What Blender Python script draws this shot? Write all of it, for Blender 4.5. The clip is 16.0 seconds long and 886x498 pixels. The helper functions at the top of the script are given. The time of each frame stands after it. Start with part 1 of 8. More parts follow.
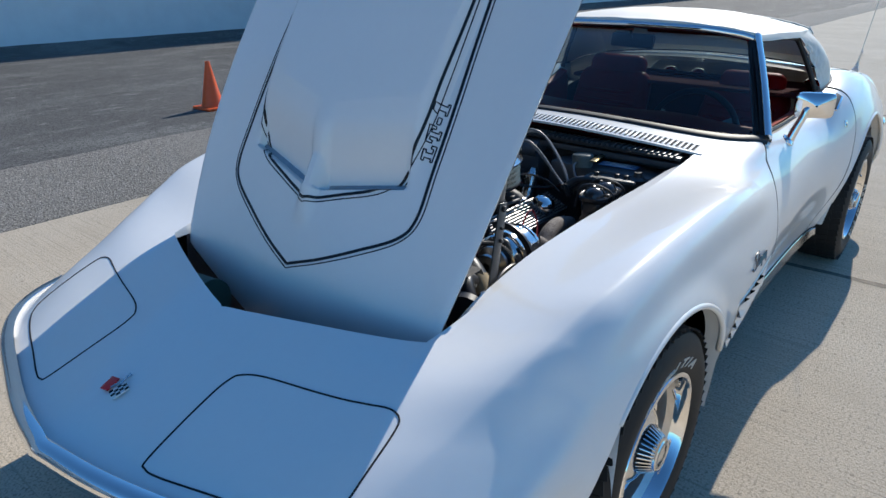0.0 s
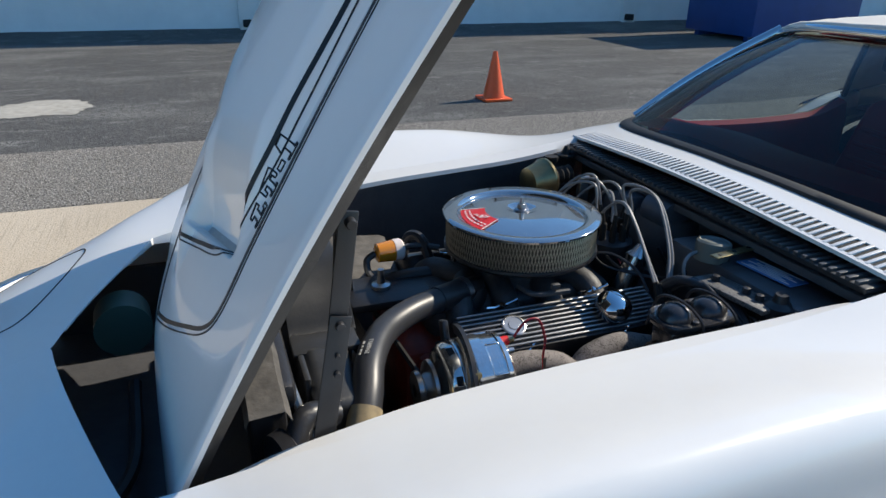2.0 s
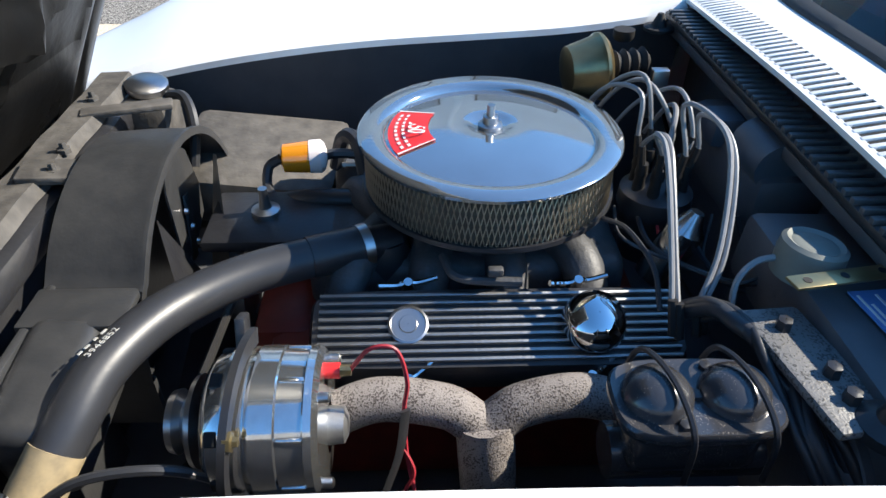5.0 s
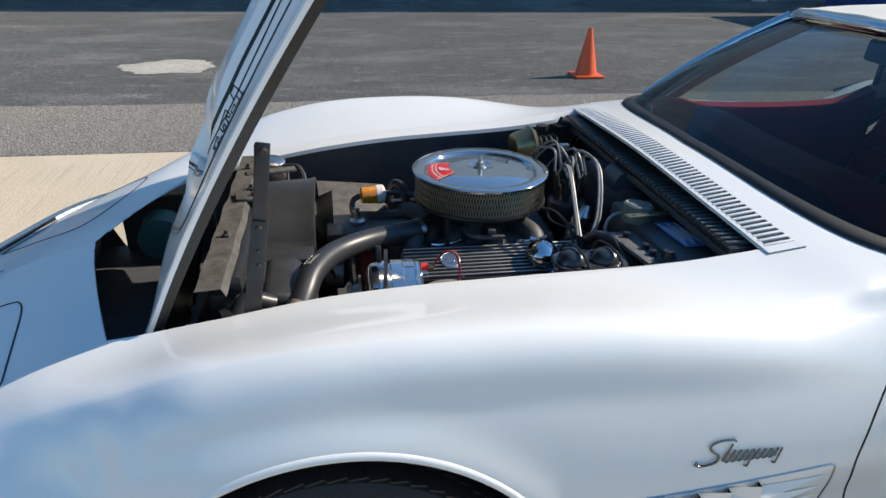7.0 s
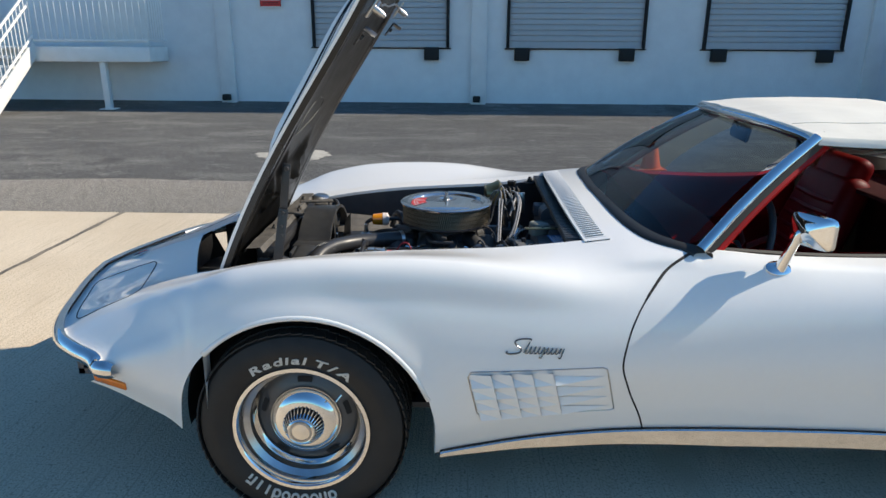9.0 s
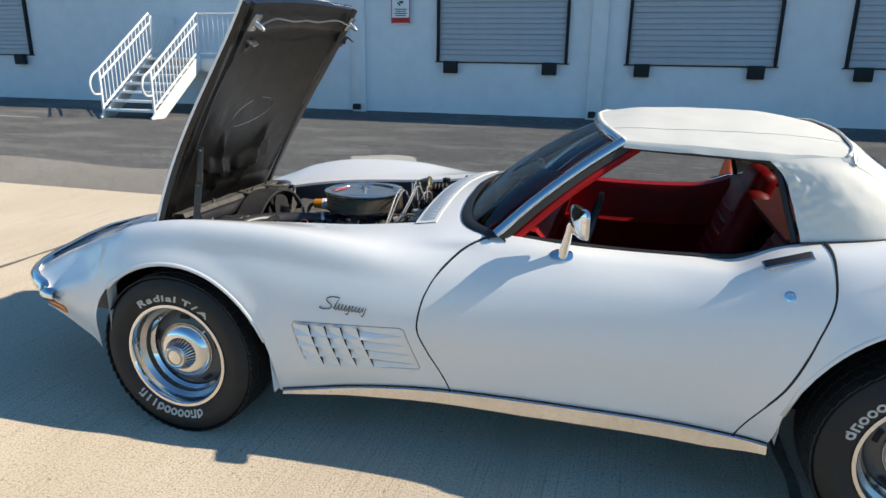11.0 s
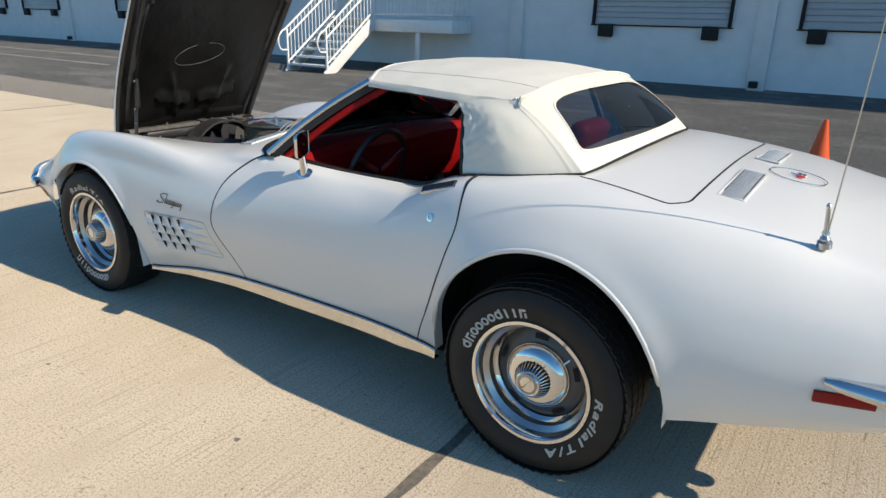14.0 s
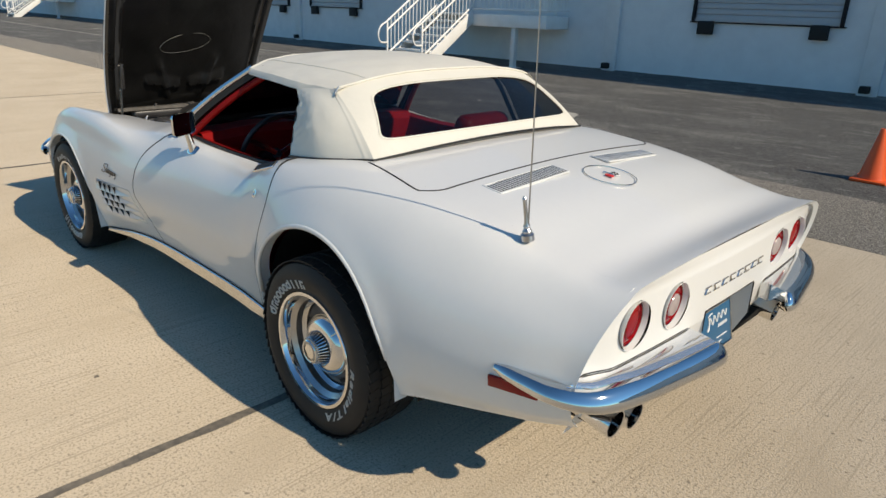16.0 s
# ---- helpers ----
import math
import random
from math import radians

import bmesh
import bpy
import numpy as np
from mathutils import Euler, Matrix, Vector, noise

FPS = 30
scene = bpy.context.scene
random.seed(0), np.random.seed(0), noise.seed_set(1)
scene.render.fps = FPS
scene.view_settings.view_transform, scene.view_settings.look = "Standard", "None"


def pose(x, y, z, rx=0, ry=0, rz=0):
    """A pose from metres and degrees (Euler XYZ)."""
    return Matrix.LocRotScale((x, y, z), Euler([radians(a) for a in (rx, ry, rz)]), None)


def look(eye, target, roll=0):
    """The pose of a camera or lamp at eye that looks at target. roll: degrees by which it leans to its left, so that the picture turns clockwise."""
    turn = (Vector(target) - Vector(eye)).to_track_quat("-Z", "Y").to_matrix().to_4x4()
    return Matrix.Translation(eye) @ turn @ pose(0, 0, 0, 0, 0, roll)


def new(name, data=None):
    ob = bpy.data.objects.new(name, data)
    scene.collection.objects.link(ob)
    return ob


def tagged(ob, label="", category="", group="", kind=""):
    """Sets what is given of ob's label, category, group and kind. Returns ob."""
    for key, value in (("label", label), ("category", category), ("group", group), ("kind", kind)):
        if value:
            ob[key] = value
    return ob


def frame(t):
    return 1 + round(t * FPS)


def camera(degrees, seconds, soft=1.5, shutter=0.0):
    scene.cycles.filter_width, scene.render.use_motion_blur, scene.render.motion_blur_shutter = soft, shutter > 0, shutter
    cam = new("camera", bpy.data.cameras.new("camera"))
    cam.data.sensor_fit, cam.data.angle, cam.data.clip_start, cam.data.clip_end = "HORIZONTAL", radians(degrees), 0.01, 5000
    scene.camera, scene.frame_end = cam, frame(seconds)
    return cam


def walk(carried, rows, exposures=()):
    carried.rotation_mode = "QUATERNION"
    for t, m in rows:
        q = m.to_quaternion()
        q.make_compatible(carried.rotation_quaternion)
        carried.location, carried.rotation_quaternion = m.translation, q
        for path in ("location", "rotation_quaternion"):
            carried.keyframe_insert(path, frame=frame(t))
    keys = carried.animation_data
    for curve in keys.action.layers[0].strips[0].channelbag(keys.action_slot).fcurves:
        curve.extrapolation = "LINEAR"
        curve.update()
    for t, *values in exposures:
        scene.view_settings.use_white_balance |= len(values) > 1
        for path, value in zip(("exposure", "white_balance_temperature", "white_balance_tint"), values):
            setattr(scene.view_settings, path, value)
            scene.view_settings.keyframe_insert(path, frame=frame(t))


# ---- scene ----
cam = camera(67.5, 16.0)
PATH = [
    (0, (-1.325, -1.274, 1.401), (0.1, -0.106, 0.622), 0.1),
    (0.5, (-1.056, -1.324, 1.397), (0.195, 0.027, 0.615), 0.3),
    (1, (-0.778, -1.317, 1.397), (0.325, 0.152, 0.607), 0.5),
    (1.5, (-0.5, -1.325, 1.387), (0.385, 0.285, 0.597), 0.6),
    (2, (-0.264, -1.26, 1.355), (0.371, 0.46, 0.556), 0.8),
    (2.5, (-0.059, -1.163, 1.334), (0.377, 0.599, 0.494), 0.8),
    (3, (0.125, -1.063, 1.308), (0.379, 0.686, 0.371), 0.7),
    (3.5, (0.243, -0.932, 1.285), (0.335, 0.76, 0.222), 0.4),
    (4, (0.296, -0.835, 1.259), (0.366, 0.828, 0.15), 0.9),
    (4.5, (0.312, -0.788, 1.235), (0.386, 0.838, 0.073), 0.9),
    (5, (0.307, -0.793, 1.243), (0.384, 0.798, 0.034), 0.9),
    (5.2, (0.298, -0.819, 1.254), (0.382, 0.765, 0.035), 0.9),
    (7.4, (0.012, -1.882, 1.419), (0.326, -0.073, 0.628), 1.0),
    (7.5, (0.018, -1.943, 1.42), (0.315, -0.124, 0.642), 0.7),
    (8, (0.079, -2.188, 1.42), (0.329, -0.335, 0.71), 0.7),
    (8.2, (0.137, -2.281, 1.424), (0.33, -0.408, 0.749), 0.6),
    (10.3, (1.191, -2.798, 1.443), (0.824, -0.916, 0.874), 0.6),
    (10.5, (1.307, -2.802, 1.441), (0.903, -0.928, 0.874), 0.7),
    (11, (1.571, -2.801, 1.426), (1.064, -0.949, 0.865), 0.8),
    (11.5, (1.858, -2.771, 1.436), (1.215, -0.963, 0.871), 0.8),
    (12, (2.171, -2.756, 1.429), (1.448, -0.98, 0.863), 0.9),
    (12.5, (2.438, -2.726, 1.407), (1.625, -0.993, 0.829), 1.0),
    (13, (2.717, -2.664, 1.411), (1.82, -0.982, 0.807), 1.0),
    (13.5, (3.007, -2.613, 1.413), (2.041, -0.985, 0.768), 1.2),
    (14, (3.274, -2.534, 1.406), (2.226, -0.966, 0.741), 1.3),
    (14.5, (3.524, -2.406, 1.419), (2.415, -0.885, 0.744), 1.5),
    (15, (3.782, -2.3, 1.429), (2.6, -0.836, 0.751), 1.6),
    (15.5, (4.018, -2.167, 1.432), (2.759, -0.771, 0.748), 1.7),
    (16, (4.211, -1.966, 1.436), (2.883, -0.637, 0.748), 1.8),
]
walk(cam, [(t, look(eye, target, roll)) for t, eye, target, roll in PATH],
     [(0.0, 0.26, 5950, 10), (1.5, 0.32, 6200, 10), (2.5, 0.40, 6500, 10), (3.5, 0.72, 6450, 10), (5.0, 1.18, 6250, 10), (7.4, 0.42, 6600, 10), (11.0, 0.43, 6650, 10), (14.0, 0.17, 6800, 10), (16.0, -0.12, 7100, 10)])

# ---- light ----
world = bpy.data.worlds.new("sky")
scene.world = world
world.use_nodes = True
SUN = Vector((1.27, 0.17, 1.0)).normalized()
sky = world.node_tree.nodes.new("ShaderNodeTexSky")
sky.sky_type, sky.sun_disc = "NISHITA", False
sky.sun_elevation = math.asin(SUN.z)
sky.sun_rotation = math.atan2(SUN.x, SUN.y)
sky.air_density, sky.dust_density, sky.ozone_density = 1.0, 0.1, 4.0
tone = world.node_tree.nodes.new("ShaderNodeMix")
tone.data_type, tone.blend_type = "RGBA", "MULTIPLY"
tone.inputs["Factor"].default_value = 1.0
tone.inputs["B"].default_value = (0.61, 0.98, 1.13, 1)
world.node_tree.links.new(sky.outputs[0], tone.inputs["A"])
world.node_tree.links.new(tone.outputs["Result"], world.node_tree.nodes["Background"].inputs[0])
world.node_tree.nodes["Background"].inputs[1].default_value = 0.115
sun = new("sun", bpy.data.lights.new("sun", "SUN"))
sun.data.energy, sun.data.angle, sun.data.color = 4.8, radians(0.53), (1.0, 0.90, 0.74)
sun.matrix_world = look(SUN * 40, (0, 0, 0))


# ---- materials ----
def node_set(name):
    m = bpy.data.materials.new(name)
    m.use_nodes = True
    return m, m.node_tree.nodes, m.node_tree.links, m.node_tree.nodes["Principled BSDF"]


def shader(name, color, rough=0.5, metal=0.0, coat=0.0, coat_rough=0.03, tint=None, scale=30.0, amount=0.0,
           bump=0.0, bump_scale=200.0, rough_var=0.0, spec=0.5, stretch=(1, 1, 1), per_piece=0.0, sheen=0.0):
    """A Principled surface with two scales of noise in its colour, and fine relief."""
    m, nodes, links, p = node_set(name)
    p.inputs["Base Color"].default_value = (*color, 1)
    p.inputs["Roughness"].default_value, p.inputs["Metallic"].default_value = rough, metal
    p.inputs["Coat Weight"].default_value, p.inputs["Coat Roughness"].default_value = coat, coat_rough
    p.inputs["Specular IOR Level"].default_value = spec
    p.inputs["Sheen Weight"].default_value = sheen
    co = nodes.new("ShaderNodeTexCoord")
    mp = nodes.new("ShaderNodeMapping")
    mp.inputs["Scale"].default_value = stretch
    links.new(co.outputs["Object"], mp.inputs["Vector"])

    def noise_at(s, detail=6.0):
        n = nodes.new("ShaderNodeTexNoise")
        n.inputs["Scale"].default_value, n.inputs["Detail"].default_value = s, detail
        links.new(mp.outputs[0], n.inputs["Vector"])
        return n.outputs["Fac"]

    def math_node(op, a, b):
        n = nodes.new("ShaderNodeMath")
        n.operation = op
        for k, v in enumerate((a, b)):
            if isinstance(v, float):
                n.inputs[k].default_value = v
            else:
                links.new(v, n.inputs[k])
        return n.outputs[0]

    if amount or per_piece:
        both = math_node("ADD", math_node("MULTIPLY", noise_at(scale), 0.5), math_node("MULTIPLY", noise_at(scale / 12), 0.5))
        ramp = nodes.new("ShaderNodeMapRange")
        ramp.inputs[1].default_value, ramp.inputs[2].default_value = 0.36, 0.64
        links.new(both, ramp.inputs[0])
        fac = math_node("MULTIPLY", ramp.outputs[0], float(amount))
        if per_piece:
            info = nodes.new("ShaderNodeObjectInfo")
            fac = math_node("ADD", fac, math_node("MULTIPLY", info.outputs["Random"], float(per_piece)))
        mix = nodes.new("ShaderNodeMix")
        mix.data_type = "RGBA"
        mix.inputs["A"].default_value = (*color, 1)
        mix.inputs["B"].default_value = (*(tint or [c * 0.5 for c in color]), 1)
        links.new(fac, mix.inputs["Factor"])
        links.new(mix.outputs["Result"], p.inputs["Base Color"])
        if rough_var:
            links.new(math_node("ADD", math_node("MULTIPLY", ramp.outputs[0], rough_var), rough - rough_var / 2), p.inputs["Roughness"])
    if bump:
        b = nodes.new("ShaderNodeBump")
        b.inputs["Strength"].default_value, b.inputs["Distance"].default_value = 1.0, bump
        links.new(noise_at(bump_scale), b.inputs["Height"])
        links.new(b.outputs[0], p.inputs["Normal"])
    return m


M_PAINT = shader("pearl_white_paint", (0.73, 0.73, 0.715), 0.36, 0.0, 0.7, 0.03, tint=(0.70, 0.70, 0.695), scale=40, amount=0.5, spec=0.35)
# Also covers slots and louvre mouths, standing in for the shade inside them.
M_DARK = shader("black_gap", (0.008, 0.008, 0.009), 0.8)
M_BLACK = shader("satin_black", (0.018, 0.018, 0.021), 0.38, tint=(0.031, 0.031, 0.031), scale=25, amount=0.7, bump=0.0006, bump_scale=90)
M_BAY = shader("dusty_bay_black", (0.058, 0.060, 0.068), 0.5, tint=(0.098, 0.099, 0.105), scale=14, amount=0.8, bump=0.001, bump_scale=60)
M_RUBBER = shader("tyre_rubber", (0.013, 0.0125, 0.0125), 0.62, spec=0.35, tint=(0.026, 0.024, 0.022), scale=20, amount=0.6, bump=0.0004, bump_scale=250)
M_WELL = shader("undersealed_black", (0.006, 0.006, 0.0065), 0.8, spec=0.25, tint=(0.012, 0.011, 0.010), scale=12, amount=0.8, bump=0.002, bump_scale=70)
M_SEAL = shader("rubber_seal", (0.012, 0.012, 0.012), 0.55)
M_CHROME = shader("chrome", (0.72, 0.73, 0.74), 0.05, 1.0, tint=(0.62, 0.62, 0.62), scale=25, amount=0.5, rough_var=0.04)
M_CHROME_WORN = shader("worn_chrome", (0.68, 0.68, 0.67), 0.2, 1.0, tint=(0.5, 0.49, 0.47), scale=60, amount=0.6, rough_var=0.1)
M_BUMPER_TOP = shader("hazed_chrome", (0.84, 0.845, 0.85), 0.07, 0.85, tint=(0.70, 0.69, 0.67), scale=30, amount=0.7, rough_var=0.06)
M_STEEL = shader("brushed_steel", (0.55, 0.55, 0.55), 0.3, 1.0, tint=(0.4, 0.39, 0.38), scale=50, amount=0.6)
M_ALU = shader("cast_aluminium", (0.42, 0.42, 0.42), 0.42, 0.9, tint=(0.3, 0.3, 0.29), scale=70, amount=0.7, bump=0.0005, bump_scale=220)
M_WHEEL = shader("grey_wheel_paint", (0.095, 0.098, 0.104), 0.35, 0.4, tint=(0.07, 0.07, 0.075), scale=30, amount=0.5)
M_LETTER = shader("raised_white_rubber", (0.55, 0.54, 0.5), 0.7, tint=(0.35, 0.34, 0.31), scale=60, amount=0.6)
M_TOP = shader("white_vinyl_top", (0.71, 0.683, 0.607), 0.55, spec=0.3, tint=(0.62, 0.595, 0.53), scale=9, amount=0.5, bump=0.0012, bump_scale=26, rough_var=0.1)
M_RED = shader("red_vinyl", (0.30, 0.006, 0.007), 0.45, spec=0.22, tint=(0.19, 0.004, 0.005), scale=14, amount=0.7, bump=0.0005, bump_scale=160)
M_CARPET = shader("dark_red_carpet", (0.10, 0.008, 0.008), 0.95, tint=(0.05, 0.004, 0.004), scale=60, amount=0.8, bump=0.002, bump_scale=300)
M_SCRIPT = shader("dark_chrome_script", (0.16, 0.16, 0.165), 0.2, 0.9)
M_STRIPE = shader("black_pinstripe", (0.008, 0.008, 0.012), 0.35, spec=0.3)
M_UNDER = shader("hood_underside", (0.004, 0.004, 0.004), 0.33, spec=0.6, tint=(0.007, 0.007, 0.007), scale=7, amount=0.9, bump=0.004, bump_scale=11, rough_var=0.2)
M_UNDER_DUST = shader("dusty_hood_panel", (0.004, 0.004, 0.004), 0.38, spec=0.24, tint=(0.010, 0.010, 0.010), scale=6, amount=0.9, bump=0.004, bump_scale=11, rough_var=0.2)
M_HOSE = shader("coolant_hose", (0.024, 0.025, 0.029), 0.40, spec=0.5, tint=(0.036, 0.037, 0.040), scale=30, amount=0.6, bump=0.00012, bump_scale=200)
def speckled(name, base, speck, rough, scale, lo, hi, metal=0.0, bump=0.0, spec=0.5, coat=0.0):
    """A surface peppered with small flecks of a second colour."""
    m, nodes, links, p = node_set(name)
    p.inputs["Roughness"].default_value, p.inputs["Metallic"].default_value = rough, metal
    p.inputs["Specular IOR Level"].default_value, p.inputs["Coat Weight"].default_value = spec, coat
    co, small, large = nodes.new("ShaderNodeTexCoord"), nodes.new("ShaderNodeTexNoise"), nodes.new("ShaderNodeTexNoise")
    small.inputs["Scale"].default_value, small.inputs["Detail"].default_value = scale, 2.0
    large.inputs["Scale"].default_value, large.inputs["Detail"].default_value = scale / 10, 4.0
    add, ramp, mix = nodes.new("ShaderNodeMath"), nodes.new("ShaderNodeMapRange"), nodes.new("ShaderNodeMix")
    add.operation, mix.data_type = "MULTIPLY_ADD", "RGBA"
    add.inputs[1].default_value = 0.45
    ramp.inputs[1].default_value, ramp.inputs[2].default_value = lo, hi
    for n in (small, large):
        links.new(co.outputs["Object"], n.inputs["Vector"])
    links.new(large.outputs["Fac"], add.inputs[0])
    links.new(small.outputs["Fac"], add.inputs[2])
    links.new(add.outputs[0], ramp.inputs[0])
    links.new(ramp.outputs[0], mix.inputs["Factor"])
    mix.inputs["A"].default_value, mix.inputs["B"].default_value = (*base, 1), (*speck, 1)
    links.new(mix.outputs["Result"], p.inputs["Base Color"])
    if bump:
        b = nodes.new("ShaderNodeBump")
        b.inputs["Distance"].default_value, b.inputs["Strength"].default_value = bump, 0.8
        links.new(small.outputs["Fac"], b.inputs["Height"])
        links.new(b.outputs[0], p.inputs["Normal"])
    return m


M_RUST = speckled("scaly_grey_manifold", (0.22, 0.197, 0.184), (0.048, 0.038, 0.035), 0.8, 430, 0.74, 0.86, bump=0.0012)
M_ORANGE_BLOCK = shader("orange_engine_paint", (0.20, 0.020, 0.010), 0.5, tint=(0.06, 0.010, 0.008), scale=30, amount=0.7)
M_GOLD = shader("gold_zinc", (0.42, 0.33, 0.16), 0.3, 0.9, tint=(0.2, 0.16, 0.1), scale=40, amount=0.6)
M_WIRE = shader("grey_ignition_wire", (0.25, 0.25, 0.255), 0.4, tint=(0.15, 0.15, 0.15), scale=60, amount=0.6)
M_BLUE_LABEL = shader("blue_label", (0.12, 0.25, 0.55), 0.5)
M_WHITE_PLASTIC = shader("white_plastic", (0.72, 0.66, 0.66), 0.45)
M_RED_LABEL = shader("red_decal", (0.62, 0.025, 0.025), 0.4)
M_YELLOW = shader("tan_plastic", (0.45, 0.33, 0.1), 0.5)
M_DUSTY = shader("dusty_brown_rubber", (0.125, 0.115, 0.102), 0.75, tint=(0.040, 0.037, 0.034), scale=34, amount=0.9, bump=0.002, bump_scale=60)
M_ORANGE = shader("orange_cone_plastic", (0.75, 0.10, 0.015), 0.45, tint=(0.6, 0.08, 0.015), scale=18, amount=0.6)
M_WALL = shader("white_painted_block_wall", (0.73, 0.74, 0.75), 0.75, tint=(0.60, 0.61, 0.63), scale=3.5, amount=0.6, bump=0.004, bump_scale=28)
M_WHITE_STEEL = shader("white_painted_steel", (0.76, 0.76, 0.75), 0.45, tint=(0.6, 0.58, 0.55), scale=5, amount=0.4)
M_SHUTTER = shader("ribbed_grey_shutter", (0.42, 0.43, 0.45), 0.5, 0.15, tint=(0.36, 0.36, 0.37), scale=4, amount=0.6, per_piece=0.35)
M_BLUE = shader("blue_dumpster_paint", (0.015, 0.06, 0.24), 0.45, tint=(0.01, 0.04, 0.16), scale=3, amount=0.7)
M_BUMPER_PAD = shader("black_dock_rubber", (0.012, 0.012, 0.012), 0.8)
M_SIGN = shader("sign_white", (0.75, 0.75, 0.75), 0.5)
M_LENS_RED = shader("red_lens", (0.24, 0.004, 0.006), 0.14, spec=0.35)
M_LENS_CLEAR = shader("cloudy_clear_lens", (0.42, 0.36, 0.36), 0.15, coat=1.0, tint=(0.3, 0.2, 0.2), scale=60, amount=0.6)
M_AMBER = shader("amber_lens", (0.75, 0.2, 0.01), 0.1, coat=1.0)
M_PLATE = shader("blue_plate", (0.02, 0.10, 0.2), 0.4)
M_AMBER_CUP = shader("amber_filter_bowl", (0.65, 0.24, 0.01), 0.12, coat=1.0)
M_GREEN = shader("green_vacuum_can", (0.055, 0.10, 0.075), 0.5)


def glass_material(name, color, rough=0.0):
    m, nodes, links, p = node_set(name)
    nodes.remove(p)
    clear, gloss = nodes.new("ShaderNodeBsdfTransparent"), nodes.new("ShaderNodeBsdfGlossy")
    clear.inputs[0].default_value, gloss.inputs["Roughness"].default_value = (*color, 1), rough
    fres, mix = nodes.new("ShaderNodeFresnel"), nodes.new("ShaderNodeMixShader")
    fres.inputs["IOR"].default_value = 1.5
    links.new(fres.outputs[0], mix.inputs[0])
    links.new(clear.outputs[0], mix.inputs[1])
    links.new(gloss.outputs[0], mix.inputs[2])
    links.new(mix.outputs[0], nodes["Material Output"].inputs[0])
    return m


M_GLASS = glass_material("tinted_glass", (0.40, 0.47, 0.45))
M_VINYL_GLASS = glass_material("smoky_vinyl_window", (0.42, 0.43, 0.44), 0.06)


def ground_material(name, color, tint, scale, grain, relief, broom=False, stains=None, pebbles=None):
    """Concrete or asphalt: aggregate, large stains and, for the slabs, the broom's furrows along y."""
    m, nodes, links, p = node_set(name)
    p.inputs["Roughness"].default_value = 0.85
    p.inputs["Diffuse Roughness"].default_value = 0.55
    p.inputs["Specular IOR Level"].default_value = 0.45
    co = nodes.new("ShaderNodeTexCoord")

    def tex(kind, s, stretch=(1, 1, 1), detail=8.0):
        mp = nodes.new("ShaderNodeMapping")
        mp.inputs["Scale"].default_value = stretch
        links.new(co.outputs["Object"], mp.inputs[0])
        n = nodes.new(kind)
        n.inputs["Scale"].default_value = s
        if kind == "ShaderNodeTexNoise":
            n.inputs["Detail"].default_value = detail
        links.new(mp.outputs[0], n.inputs["Vector"])
        return n.outputs["Fac"] if kind == "ShaderNodeTexNoise" else n.outputs["Distance"]

    def mixed(fac, lo, hi, a, b):
        r, x = nodes.new("ShaderNodeMapRange"), nodes.new("ShaderNodeMix")
        r.inputs[1].default_value, r.inputs[2].default_value = lo, hi
        x.data_type = "RGBA"
        links.new(fac, r.inputs[0])
        links.new(r.outputs[0], x.inputs["Factor"])
        for slot, v in (("A", a), ("B", b)):
            if isinstance(v, tuple):
                x.inputs[slot].default_value = (*v, 1)
            else:
                links.new(v, x.inputs[slot])
        return x.outputs["Result"]

    large = mixed(tex("ShaderNodeTexNoise", scale), 0.35, 0.68, color, tint)
    fine = mixed(tex("ShaderNodeTexNoise", grain), 0.49, 0.70, large, tuple(c * 0.55 for c in color))
    if broom:
        lines = tex("ShaderNodeTexNoise", 5.0, (26, 0.35, 1), 4.0)
        fine = mixed(lines, 0.54, 0.70, fine, tuple(c * 0.72 for c in color))
        blots = tex("ShaderNodeTexNoise", 2.2, (1, 0.5, 1), 10.0)
        fine = mixed(blots, 0.54, 0.72, fine, tuple(c * 0.88 for c in color))
        pits = tex("ShaderNodeTexNoise", 38.0, (1, 1, 1), 3.0)
        fine = mixed(pits, 0.65, 0.73, fine, tuple(c * 0.5 for c in color))
    if stains:
        fine = mixed(tex("ShaderNodeTexNoise", 0.55, (1, 2.2, 1), 9.0), 0.50, 0.66, fine, stains)
        fine = mixed(tex("ShaderNodeTexNoise", 2.6, (0.5, 2.0, 1), 9.0), 0.60, 0.70, fine, tuple(c * 1.25 for c in stains))
        fine = mixed(tex("ShaderNodeTexNoise", 7.0, (0.8, 1.6, 1), 12.0), 0.62, 0.68, fine, tuple(c * 1.35 for c in stains))
        fine = mixed(tex("ShaderNodeTexNoise", 1.1, (1, 1.4, 1), 4.0), 0.62, 0.72, fine, tuple(c * 0.6 for c in color))
    if pebbles:
        fine = mixed(tex("ShaderNodeTexNoise", 95.0, (1, 1, 1), 2.0), 0.50, 0.56, fine, tuple(c * 0.32 for c in color))
        fine = mixed(tex("ShaderNodeTexNoise", 70.0, (1.1, 0.9, 1), 2.0), 0.60, 0.66, fine, pebbles)
    links.new(fine, p.inputs["Base Color"])
    bump = nodes.new("ShaderNodeBump")
    bump.inputs["Distance"].default_value = relief
    links.new(tex("ShaderNodeTexNoise", grain * 1.2), bump.inputs["Height"])
    links.new(bump.outputs[0], p.inputs["Normal"])
    return m


